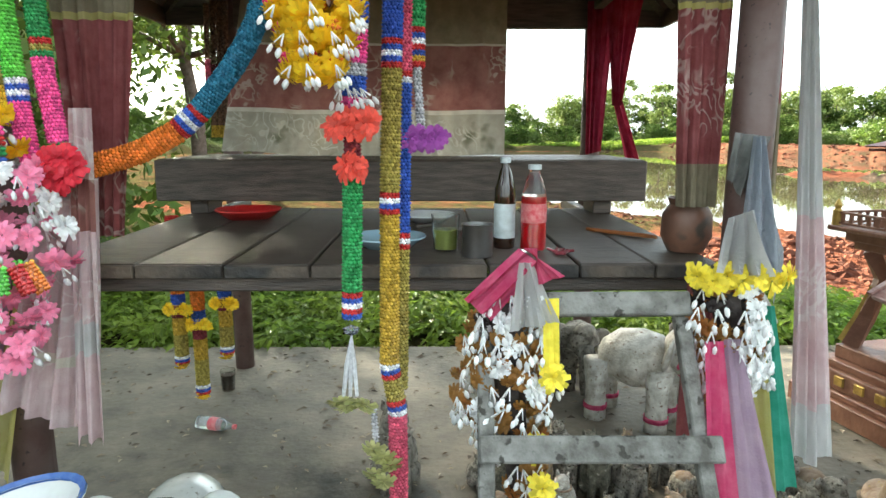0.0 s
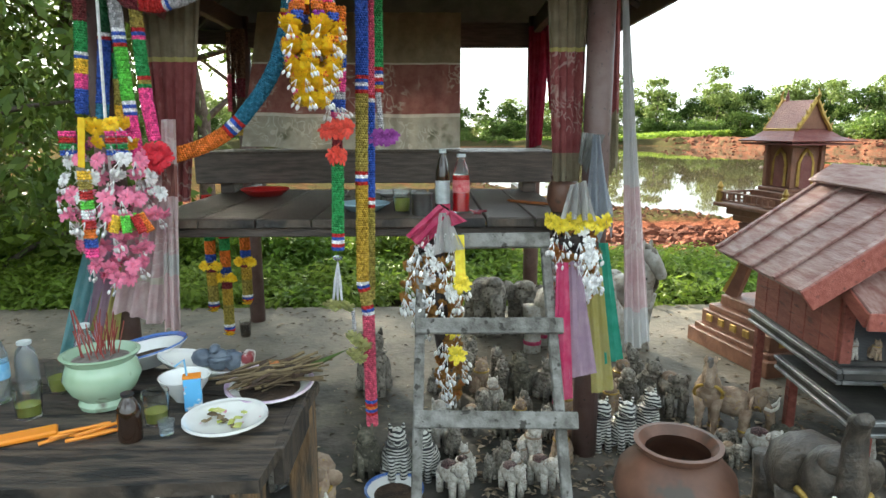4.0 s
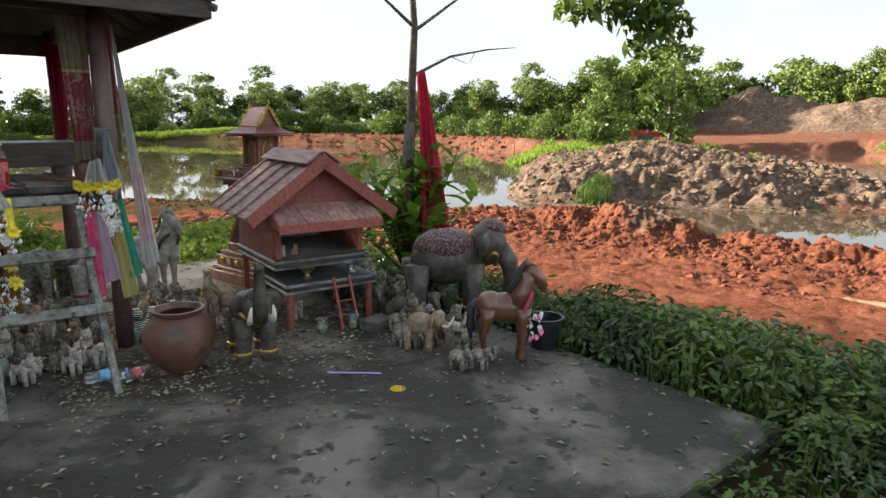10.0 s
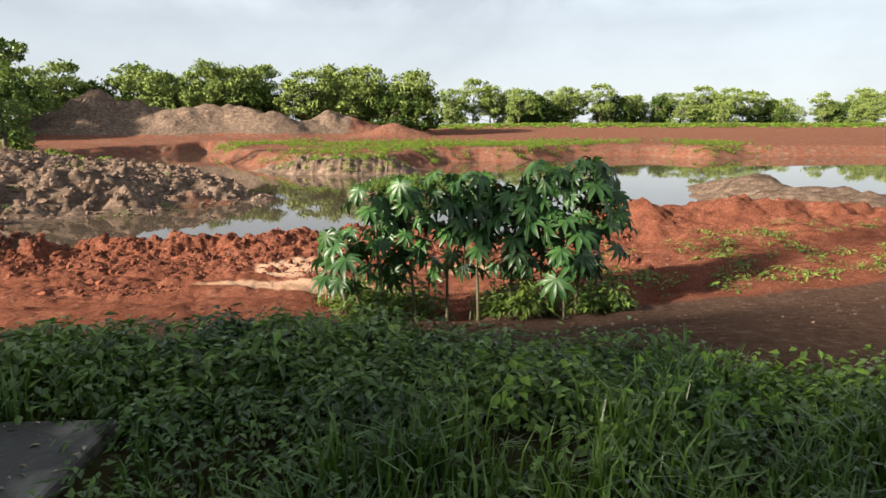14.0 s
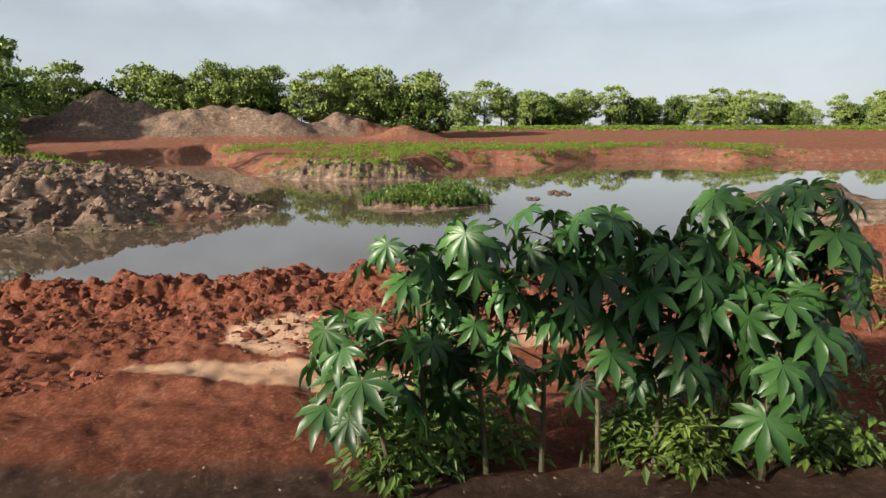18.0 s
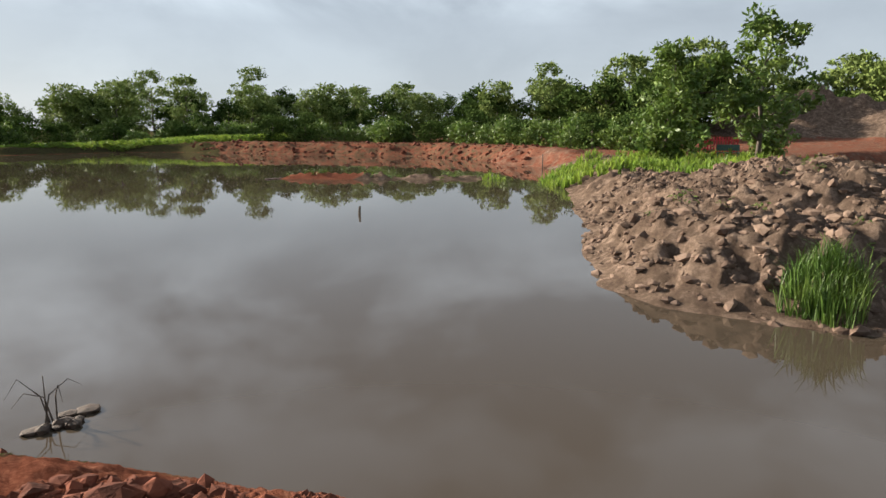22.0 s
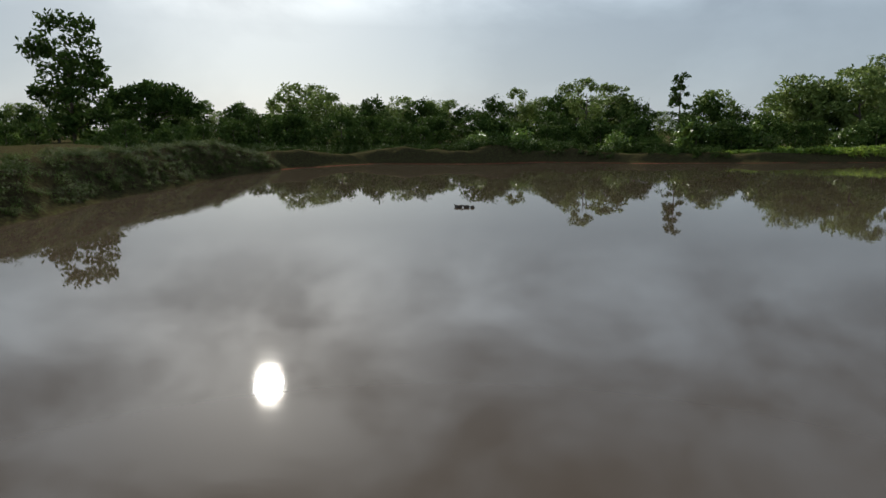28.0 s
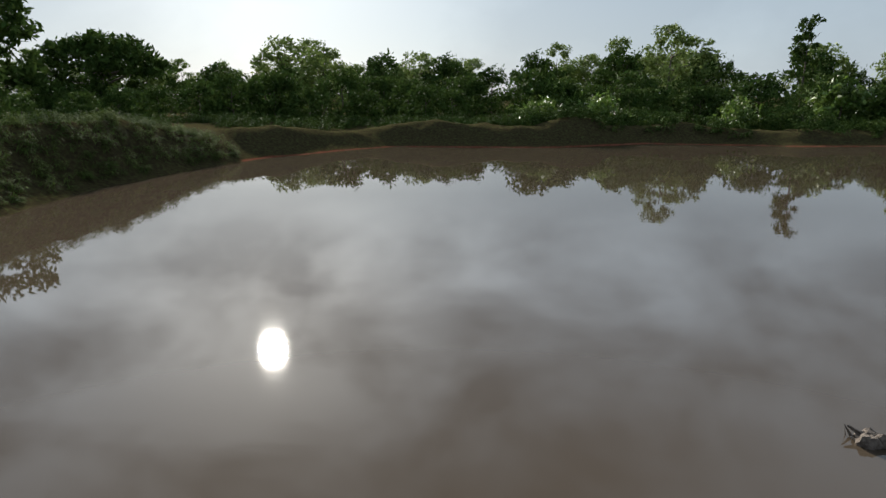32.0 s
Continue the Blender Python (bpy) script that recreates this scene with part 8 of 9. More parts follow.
for s, ax in ((-1, 0), (1, 0), (-1, 1), (1, 1)):
    base_m = Matrix.Rotation(radians(90) * ax, 4, "Z") @ Matrix.Translation((0, s * 0.1, 0))
    part("door_arch", tube([base_m @ Vector(p) for p in ((-0.05, 0, 1.08), (-0.05, 0, 1.22), (-0.03, 0, 1.27), (0, 0, 1.3), (0.03, 0, 1.27), (0.05, 0, 1.22), (0.05, 0, 1.08))], 0.011, 5), M_GOLD, wat)
    part("door_panel", slab_bm((0.08, 0.012, 0.19), base_m @ Matrix.Translation((0, 0, 1.165)), 0.002), M_MAROON, wat)


def wat_roof(w, l, z0, z1, up=0.0):
    for s in (-1, 1):
        sl = math.atan2(z1 - z0, w)
        ln = math.hypot(z1 - z0, w)
        part("roof_slope", slab_bm((ln, l, 0.014), Matrix.Translation((s * w / 2, 0, (z0 + z1) / 2)) @ Matrix.Rotation(s * sl, 4, "Y"), 0.003), M_MAROON, wat)
        part("roof_edge", slab_bm((0.02, l + 0.01, 0.018), Matrix.Translation((s * w, 0, z0)), 0.003), M_GOLD, wat)
        for e in (-1, 1):
            part("barge", tube([(s * w, e * l / 2, z0), (s * w * 0.45, e * l / 2, z0 + (z1 - z0) * 0.5), (0, e * l / 2, z1 + 0.012)], 0.012, 5), M_GOLD, wat)
    for e in (-1, 1):
        bm = bmesh.new()
        vs = [bm.verts.new(p) for p in ((-w * 0.85, e * (l / 2 - 0.012), z0 + 0.004), (w * 0.85, e * (l / 2 - 0.012), z0 + 0.004), (0, e * (l / 2 - 0.012), z1 - 0.012))]
        vb = [bm.verts.new(p.co + Vector((0, -e * 0.012, 0))) for p in vs]
        bm.faces.new(vs)
        bm.faces.new(vb[::-1])
        for a, b in ((0, 1), (1, 2), (2, 0)):
            bm.faces.new((vs[a], vs[b], vb[b], vb[a]))
        part("gable", bm, M_SHRINE, wat, "carved brown gable")
        part("roof_horn", tube([(0, e * l / 2, z1), (0, e * (l / 2 + 0.02), z1 + 0.03), (0, e * (l / 2 + 0.005), z1 + 0.065)], [0.012, 0.009, 0.003], 5), M_GOLD, wat)


part("eave_slab", lathe([(0.0, 1.345), (0.325, 1.345), (0.33, 1.352), (0.24, 1.375), (0.165, 1.42), (0.0, 1.42)], 4, Matrix.Rotation(radians(45), 4, "Z")), M_MAROON, wat)
part("eave_rim", slab_bm((0.44, 0.44, 0.012), Matrix.Translation((0, 0, 1.332)), 0.003), M_MAROON, wat)
wat_roof(0.12, 0.27, 1.415, 1.585)
for e in (-1, 1):
    for s in (-1, 1):
        for k in range(4):
            part("flame_ornament", tube([(s * (0.11 - 0.026 * k), e * 0.137, 1.43 + 0.037 * k), (s * (0.125 - 0.026 * k), e * 0.14, 1.455 + 0.037 * k)], [0.009, 0.002], 4), M_GOLD, wat)
part("spire", lathe([(0.014, 1.57), (0.01, 1.6), (0.011, 1.61), (0.004, 1.64), (0, 1.66)], 8, Matrix.Translation((0, 0.1, 0))), M_MAROON, wat)


# ---- bare tree with red cloth, and the broad-leaved shrub at its foot ----
snag = thing("bare_tree", "bare dark tree with thin leafless branches beside the spirit houses", "tree", Matrix.Translation((3.55, 2.6, -0.1)))
part("trunk", tube([(0, 0, 0), (0.02, 0.0, 0.6), (0.06, 0.02, 1.2), (0.1, 0.04, 1.8), (0.15, 0.06, 2.4), (0.12, 0.1, 3.2), (0.2, 0.1, 4.2)], [0.06, 0.052, 0.046, 0.04, 0.034, 0.025, 0.012], 9), M_BARK, snag, shade=True)
r_ = random.Random(44)
for k, (z, dx, dy, up) in enumerate(((2.35, 0.95, -0.3, 0.55), (2.42, -0.55, 0.1, 0.3), (1.95, 0.75, -0.25, 0.28), (2.75, 0.6, 0.3, 0.6), (2.9, -0.5, -0.3, 0.7), (3.3, 0.5, 0.2, 0.6), (3.6, -0.3, 0.3, 0.6))):
    a = Vector((0.12, 0.06, z))
    b = a + Vector((dx * 0.5, dy * 0.5, up * 0.6 + 0.03))
    c = a + Vector((dx, dy, up))
    part("branch", tube([a, b, c, c + Vector((dx * 0.4, dy * 0.4, up * 0.3 - 0.05))], [0.018, 0.012, 0.007, 0.003], 6), M_BARK, snag)
    for j in range(3):
        t = b.lerp(c, j / 3)
        part("twig", tube([t, t + Vector((r_.uniform(-0.25, 0.3), r_.uniform(-0.2, 0.2), r_.uniform(-0.1, 0.25)))], [0.005, 0.002], 4), M_BARK, snag)
hang_cloth("red_cloth", "long bright red cloth tied round the bare tree", ((3.58, 2.46, 1.86), (3.66, 2.46, 1.88), (3.55, 2.34, 0.2), (3.98, 2.4, 0.3)), [(1, M_C_SCARLET)], pleats=3, depth=0.05, seed=50, rows=36)
hang_cloth("grey_rag", "grey rag tied to the bare tree", ((3.45, 2.5, 1.38), (3.56, 2.5, 1.42), (3.43, 2.48, 1.05), (3.53, 2.48, 1.08)), [(1, M_C_GREY)], "rag", pleats=2, depth=0.03, seed=51)


def blade_leaf(length, width, fold=0.15, bend=0.25, n=5):
    """One long leaf along +x, folded at the midrib and bent down."""
    v, f = [], []
    for k in range(n + 1):
        t = k / n
        w = width * math.sin(math.pi * min(1, 0.08 + 0.92 * t)) ** 0.8 * (1 - t * 0.15)
        x, z = length * t, -bend * length * t * t
        v += [(x, 0, z), (x, w / 2, z + fold * w), (x, -w / 2, z + fold * w)]
    for k in range(n):
        a, b = 3 * k, 3 * k + 3
        f += [(a, b, b + 1, a + 1), (a, a + 2, b + 2, b)]
    return np.array(v), f


def leafy(name, placements, leaf_v, leaf_f, material):
    """Many copies of one leaf joined: placements are matrices."""
    V, F, n = [], [], len(leaf_v)
    h = np.hstack([leaf_v, np.ones((n, 1))])
    for i, m in enumerate(placements):
        V.append((h @ np.array(m).T)[:, :3])
        F += [tuple(j + i * n for j in q) for q in leaf_f]
    return mesh_of(name, np.concatenate(V), F, material, True)


M_BROADLEAF = leaf_material("glossy_broad_leaf", (0.09, 0.19, 0.02), (0.19, 0.3, 0.04), 0.5, 0.35, 0.3)
M_CASTOR = leaf_material("castor_leaf", (0.018, 0.052, 0.014), (0.035, 0.085, 0.018), 0.22, 0.4, 0.35)
M_STEM = mat("green_stem", (0.05, 0.06, 0.025), 0.7, (0.09, 0.06, 0.035), 12, bump=0.2)
shrub = thing("broadleaf_shrub", "shrub with long glossy green leaves growing round the bare tree", "shrub", Matrix.Translation((3.62, 2.62, -0.1)))
place = []
for k in range(34):
    a = r_.uniform(0, 6.28)
    rr = r_.uniform(0.08, 0.78)
    h = r_.uniform(0.75, 1.6) * (1 - 0.3 * rr)
    tip = Vector((math.cos(a) * rr, math.sin(a) * rr * 0.7, h))
    part("stem", tube([(math.cos(a) * 0.05, math.sin(a) * 0.05, 0), tip * 0.55, tip], [0.012, 0.009, 0.004], 5), M_STEM, shrub)
    for j in range(13):
        t = 0.35 + 0.65 * j / 12
        q = tip * t if t > 0.55 else tip * t
        place.append(Matrix.Translation(q) @ Matrix.Rotation(r_.uniform(0, 6.28), 4, "Z") @ Matrix.Rotation(r_.uniform(-1.2, 0.2), 4, "Y") @ Matrix.Scale(r_.uniform(0.7, 1.25), 4))
lv, lf = blade_leaf(0.26, 0.095)
link("foliage", leafy("foliage", place, lv, lf, M_BROADLEAF), shrub)


# ---- castor plants ----
def castor_leaf():
    """A broad palmate leaf: nine pointed lobes joined over the inner half, hanging from its middle."""
    v, f = [(0, 0, 0)], []
    lobes = [(-2.5, 0.5), (-1.85, 0.7), (-1.22, 0.88), (-0.6, 0.97), (0, 1.0), (0.6, 0.97), (1.22, 0.88), (1.85, 0.7), (2.5, 0.5)]
    ring = []
    for a, L in lobes:
        i = len(v)
        d, q = np.array([math.cos(a), math.sin(a)]), np.array([-math.sin(a), math.cos(a)])
        for t, w in ((0.45, 0.15), (0.7, 0.125)):
            for sg in (0, 1, -1):
                p = d * L * t + q * w * L * sg
                v.append((p[0], p[1], 0.05 * abs(sg) - 0.3 * (L * t) ** 2))
        p = d * L
        v.append((p[0], p[1], -0.42 * L * L))
        f += [(0, i, i + 1), (0, i + 2, i), (i, i + 3, i + 4, i + 1), (i + 2, i + 5, i + 3, i), (i + 3, i + 6, i + 4), (i + 5, i + 6, i + 3)]
        ring.append(i)
    for i, j in zip(ring, ring[1:]):
        f.append((0, i + 1, j + 2))
    return np.array(v, float), f


cv, cf = castor_leaf()
CASTOR_LEAF = mesh_of("leaf", cv, cf, M_CASTOR, True)


def castor(x, y, height, seed, lean=(0, 0), leaves=20, size=0.27):
    rc = random.Random(seed)
    z0 = land(x, y)
    base = thing("castor_plant", "tall castor plant with dark green lobed leaves on the track's edge", "plant", Matrix.Translation((x, y, z0)), "castor plants")
    top = Vector((lean[0], lean[1], height))
    part("stalk", tube([(0, 0, -0.05), top * 0.5 + Vector((0.03, 0.02, 0)), top], [0.022, 0.016, 0.009], 7), M_STEM, base)
    for k in range(leaves):
        t = 0.24 + 0.76 * ((k + 0.5) / leaves) ** 0.6
        a = k * 2.4 + rc.uniform(-0.4, 0.4)
        p = top * t + Vector((0.02, 0.01, 0))
        reach = rc.uniform(0.16, 0.42) * (1.25 - 0.6 * t)
        e = p + Vector((math.cos(a) * reach, math.sin(a) * reach, rc.uniform(0.0, 0.12)))
        part("petiole", tube([p, (p + e) / 2 + Vector((0, 0, 0.03)), e], [0.006, 0.005, 0.004], 4), M_STEM, base)
        s = size * rc.uniform(0.7, 1.2)
        m = Matrix.Translation(e) @ Matrix.Rotation(a, 4, "Z") @ Matrix.Rotation(rc.uniform(0.35, 1.25), 4, "Y") @ Matrix.Rotation(rc.uniform(-0.35, 0.35), 4, "X") @ Matrix.Diagonal((s, s, s, 1))
        link("leaf", CASTOR_LEAF, base, m)
    return base


CASTORS = [(7.45, -1.9, 1.15, (0.0, 0.12)), (7.5, -2.35, 1.55, (0.0, 0.1)), (7.5, -2.75, 1.85, (0.05, 0.1)), (7.55, -3.15, 1.8, (0, -0.05)), (7.5, -3.55, 1.72, (0.1, 0)),
           (7.5, -3.95, 1.7, (0, -0.1)), (7.5, -4.35, 1.85, (0.05, -0.05)), (7.5, -4.8, 1.85, (0, -0.15)), (7.8, -2.55, 1.4, (0.1, 0.1)), (7.7, -5.1, 1.6, (0.1, -0.15)), (7.3, -2.1, 0.95, (-0.1, 0.15)), (7.9, -4.2, 1.6, (0.1, 0)), (7.25, -4.6, 1.3, (-0.1, 0))]
for k, (x, y, h, ln) in enumerate(CASTORS):
    castor(x + 0.3, y, h * (1.0 + 0.07 * math.sin(k * 2.1)), 60 + k, ln, (10, 15, 25, 28, 28, 26, 28, 28, 16, 22, 8, 24, 20)[k], 0.26)


# ---- weeds, grass and litter ----
def weed_patch(name, label, spots, material, leaf=(0.05, 0.03), per=14, height=(0.15, 0.4), seed=0, droop=0.3, category="weeds"):
    """Low leafy weeds: each spot is a short stem ringed by leaves; one joined object."""
    rw = np.random.RandomState(seed)
    spots = np.asarray(spots, float)
    n = len(spots) * per
    c = np.repeat(spots, per, 0)
    h = np.repeat(rw.uniform(height[0], height[1], len(spots)), per)
    t = rw.uniform(0.2, 1.0, n)
    ang = rw.uniform(0, 6.283, n)
    out = rw.uniform(0.02, 0.13, n)
    p = c + np.stack([np.cos(ang) * out, np.sin(ang) * out, h * t], 1)
    tip = rw.uniform(-0.6, 0.5, n)
    d = np.stack([np.cos(ang) * np.cos(tip), np.sin(ang) * np.cos(tip), np.sin(tip)], 1)
    s = np.stack([-np.sin(ang), np.cos(ang), rw.uniform(-0.4, 0.4, n)], 1)
    L = (leaf[0] * rw.uniform(0.6, 1.4, n))[:, None]
    w = (leaf[1] * rw.uniform(0.6, 1.3, n))[:, None]
    drop = np.array([0, 0, -1.0]) * L * droop
    quad = np.stack([p, p + d * L * 0.5 + s * w * 0.5, p + d * L + drop, p + d * L * 0.5 - s * w * 0.5], 1)
    v = quad.reshape(-1, 3)
    f = np.arange(n * 4).reshape(-1, 4)
    return tagged(link(name, mesh_of(name, v, f, material)), label, category, kind="stuff")


def grass_patch(name, label, spots, material, height=(0.15, 0.4), per=7, seed=0, width=0.008):
    rw = np.random.RandomState(seed)
    spots = np.asarray(spots, float)
    n = len(spots) * per
    c = np.repeat(spots, per, 0) + np.concatenate([rw.normal(size=(n, 2)) * 0.04, np.zeros((n, 1))], 1)
    h = rw.uniform(height[0], height[1], n)[:, None]
    ang = rw.uniform(0, 6.283, n)
    o = np.stack([np.cos(ang), np.sin(ang), 0 * ang], 1)
    s = np.stack([-np.sin(ang), np.cos(ang), 0 * ang], 1) * (width * rw.uniform(0.6, 1.4, n))[:, None]
    lean = rw.uniform(0.15, 0.7, n)[:, None]
    up = np.array([0, 0, 1.0])
    mid = c + up * h * 0.6 + o * h * lean * 0.3
    tip = c + up * h * (0.95 - 0.3 * lean) + o * h * lean
    v = np.stack([c - s, c + s, mid + s * 0.8, mid - s * 0.8, tip], 1).reshape(-1, 3)
    i = np.arange(n)[:, None] * 5
    f = [tuple(q) for q in (i + [0, 1, 2, 3]).tolist()] + [tuple(q) for q in (i + [3, 2, 4]).tolist()]
    return tagged(link(name, mesh_of(name, v, f, material)), label, "grass", kind="stuff")


def scatter(n, x0, x1, y0, y1, keep=None, seed=0):
    rs = np.random.RandomState(seed)
    p = np.stack([rs.uniform(x0, x1, n), rs.uniform(y0, y1, n)], 1)
    if keep is not None:
        p = p[keep(p[:, 0], p[:, 1])]
    z = terrain(p[:, 0], p[:, 1])[0]
    return np.column_stack([p, z - 0.01])


off_pad = lambda x, y: ~((x > SLAB[0] - 0.02) & (x < SLAB[2] + 0.02) & (y > SLAB[1] - 0.02) & (y < SLAB[3] + 0.02))
verge = lambda x, y: off_pad(x, y) & (x + 0.9 * (rough_noise(x, y, 1.2, 3) - 0.5) < 4.3 - 0.42 * np.maximum(0, -2.4 - y)) & (rough_noise(x, y, 0.7, 3) > 0.28)
weed_patch("verge_weeds", "dense low green weeds along the concrete pad", scatter(5200, 2.8, 6.4, -8, 3.4, verge, 1), M_GRASS, (0.06, 0.034), 16, (0.04, 0.3), 1)
weed_patch("front_weeds", "dense low green weeds before the concrete pad", scatter(3400, -3.5, 4.9, -6.5, -1.2, verge, 2), M_GRASS, (0.05, 0.026), 16, (0.05, 0.26), 2)
grass_patch("verge_grass", "tufts of grass among the weeds", scatter(1500, -2, 6.0, -8, 2, verge, 3), M_GRASS, (0.08, 0.26), 8, 3, 0.005)
weed_patch("creeping_weeds", "broad-leaved creeping weeds among the low grass", scatter(1300, 2.5, 6.2, -8, 3.0, lambda x, y: verge(x, y) & (rough_noise(x, y, 1.6, 2) > 0.5), 21), M_BROADLEAF, (0.065, 0.045), 14, (0.05, 0.3), 21)
weed_patch("tall_weeds", "taller leafy weeds crowding the pad's edge", scatter(800, 3.25, 4.4, -2.6, 2.2, lambda x, y: verge(x, y) & (rough_noise(x, y, 0.9, 2) > 0.42), 22), M_GRASS, (0.085, 0.038), 20, (0.12, 0.4), 22)
grass_patch("long_grass", "long glossy grass blades among the weeds", scatter(1800, 0.5, 5.2, -6.5, 0.5, lambda x, y: verge(x, y) & (rough_noise(x, y, 1.1, 2) > 0.45), 23), M_GRASS, (0.18, 0.42), 9, 23, 0.006)
back = lambda x, y: off_pad(x, y) & (y < 6.6 + 0.6 * np.sin(x))
weed_patch("back_weeds", "tangled green creeper and weeds behind the pavilion", scatter(3600, -5.5, 4.6, 4.1, 7.2, back, 4), M_LEAF_LIGHT, (0.065, 0.042), 22, (0.04, 0.3), 4)
hedge = lambda x, y: (y > 5.6) & (y < 7.0)
weed_patch("hedge", "waist-high green undergrowth behind the pavilion", scatter(1500, -5, 0.9, 4.7, 7.0, hedge, 5), M_LEAF_LIGHT, (0.09, 0.055), 34, (0.15, 0.6), 5)
grass_patch("track_edge_grass", "dry and green grass tufts at the edge of the track", scatter(240, 7.8, 8.9, -6.0, -1.4, lambda x, y: rough_noise(x, y, 0.8, 2) > 0.45, 6), M_GRASS, (0.1, 0.4), 6, 6)
weed_patch("castor_undergrowth", "dark leafy seedlings crowding under the castor plants", scatter(420, 7.5, 8.5, -5.5, -1.8, lambda x, y: rough_noise(x, y, 0.6, 2) > 0.5 - 0.14 * (y < -4.3), 7), M_LEAF, (0.09, 0.045), 14, (0.1, 0.55), 7)
weed_patch("east_bank_weeds", "dark weeds on the bank beyond the castor plants", scatter(300, 8.2, 12, -13, -5.5, lambda x, y: rough_noise(x, y, 1.5, 2) > 0.4, 8), M_LEAF, (0.07, 0.04), 14, (0.05, 0.2), 8)
# islands and headland greenery
weed_patch("islet_weeds", "bright green bush growing on the low islet", scatter(170, 29.8, 32.4, -4.2, -0.8, lambda x, y: poly_distance(x, y, ISLANDS[0]) > 0.4, 9), M_LEAF, (0.16, 0.07), 34, (0.1, 0.6), 9)
grass_patch("islet_grass", "grass on the low islet", scatter(500, 30, 36, -5.4, 0.5, lambda x, y: poly_distance(x, y, ISLANDS[0]) > 0.2, 10), M_GRASS, (0.2, 0.55), 10, 10, 0.02)
grass_patch("headland_tuft", "tall light green grass tuft at the water's edge", scatter(80, 20.1, 21.3, 12.7, 13.9, None, 11), M_LEAF, (0.4, 0.95), 12, 11, 0.009)
grass_patch("headland_grass", "light green grass along the headland", scatter(1800, 36, 52, 24, 40, lambda x, y: rough_noise(x, y, 3, 2) > 0.45, 12), M_LEAF_LIGHT, (0.3, 0.9), 10, 12, 0.03)
weed_patch("headland_weeds", "scattered weeds on the grey spoil", scatter(260, 22, 34, 5, 20, lambda x, y: rough_noise(x, y, 2, 2) > 0.58, 13), M_LEAF, (0.12, 0.06), 12, (0.1, 0.3), 13)
far_green = lambda x, y: (rough_noise(x, y, 6, 3) > 0.44) & (terrain(x, y)[0] > WATER_Z + 0.15)
weed_patch("far_shore_weeds", "green reeds and weeds along the far shore", scatter(4200, 44, 92, -46, 26, far_green, 14), M_LEAF_LIGHT, (0.26, 0.09), 20, (0.2, 0.6), 14)
weed_patch("north_shore_weeds", "tall green weeds along the north bank", scatter(2600, 12, 60, 112, 128, None, 15), M_LEAF_LIGHT, (0.34, 0.12), 24, (0.4, 1.6), 15)
shore_gap = lambda x, y: -poly_distance(x, y, POND)
weed_patch("west_shore_weeds", "tall dark green grass on the west bank", scatter(5200, -36, -20, 44, 88, lambda x, y: (terrain(x, y)[0] > WATER_Z + 0.15) & (shore_gap(x, y) < 5.5 + 2 * vnoise(x, y, 5)), 16), M_BANK_GRASS, (0.2, 0.03), 44, (0.1, 0.5), 16)
weed_patch("strip_islet_weeds", "weeds on the low strip of mud in the pond", scatter(160, 27, 38.6, 40, 50, lambda x, y: poly_distance(x, y, ISLANDS[1]) > 0.1, 17), M_LEAF, (0.25, 0.1), 12, (0.1, 0.5), 17)
weed_patch("flat_grass", "strip of green grass across the far flats", scatter(2600, 150, 240, -160, 10, None, 18), M_LEAF_LIGHT, (1.2, 0.5), 10, (0.3, 0.9), 18)

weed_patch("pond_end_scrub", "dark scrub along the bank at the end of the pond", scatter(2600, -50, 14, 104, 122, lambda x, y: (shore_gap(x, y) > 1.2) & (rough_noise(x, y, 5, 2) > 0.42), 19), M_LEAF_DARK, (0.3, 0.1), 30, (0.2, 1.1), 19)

# clods of earth
M_CLOD = mat("red_clods", (0.05, 0.018, 0.011), 0.95, (0.16, 0.056, 0.033), 3, bump=0.6, vary=0.3, bump_scale=30, specular=0.08)
# darker copy of the red clods, the bank's backlit shade put into its colour
M_CLOD_BACKLIT = mat("backlit_red_clods", (0.04, 0.016, 0.01), 0.9, (0.13, 0.048, 0.028), 3, bump=0.6, vary=0.4, bump_scale=30, specular=0.08)
M_CLOD_GREY = mat("grey_clods", (0.08, 0.052, 0.038), 0.95, (0.19, 0.135, 0.1), 3, bump=0.6, vary=0.3, bump_scale=30, specular=0.08)


def clods(name, label, n, x0, x1, y0, y1, keep, low, high, material, seed, power=2.6):
    """Dented crumbs of earth, mostly small."""
    rs = np.random.RandomState(seed)
    spots = scatter(n, x0, x1, y0, y1, keep, seed)
    bm = bmesh.new()
    bmesh.ops.create_icosphere(bm, subdivisions=1, radius=1.0)
    base_v = np.array([v.co[:] for v in bm.verts])
    base_f = np.array([[v.index for v in f.verts] for f in bm.faces])
    bm.free()
    m = len(spots)
    size = low + (high - low) * rs.uniform(0, 1, m) ** power
    shape = base_v[None] * (1 + rs.uniform(-0.35, 0.3, (m, len(base_v), 1))) + rs.normal(size=(m, len(base_v), 3)) * 0.08
    turn = rs.uniform(0, 6.283, m)
    cs, sn = np.cos(turn)[:, None], np.sin(turn)[:, None]
    shape = np.stack([shape[..., 0] * cs - shape[..., 1] * sn, shape[..., 0] * sn + shape[..., 1] * cs, shape[..., 2]], -1)
    v = shape * (size[:, None, None] * rs.uniform(0.6, 1.4, (m, 1, 3)) * np.array([1, 1, 0.75])) + spots[:, None, :] - np.array([0, 0, 0.002])
    f = base_f[None] + (np.arange(m) * len(base_v))[:, None, None]
    return tagged(link(name, mesh_of(name, v.reshape(-1, 3), f.reshape(-1, 3), material)), label, "clods", kind="stuff")


shore_d = shore_gap
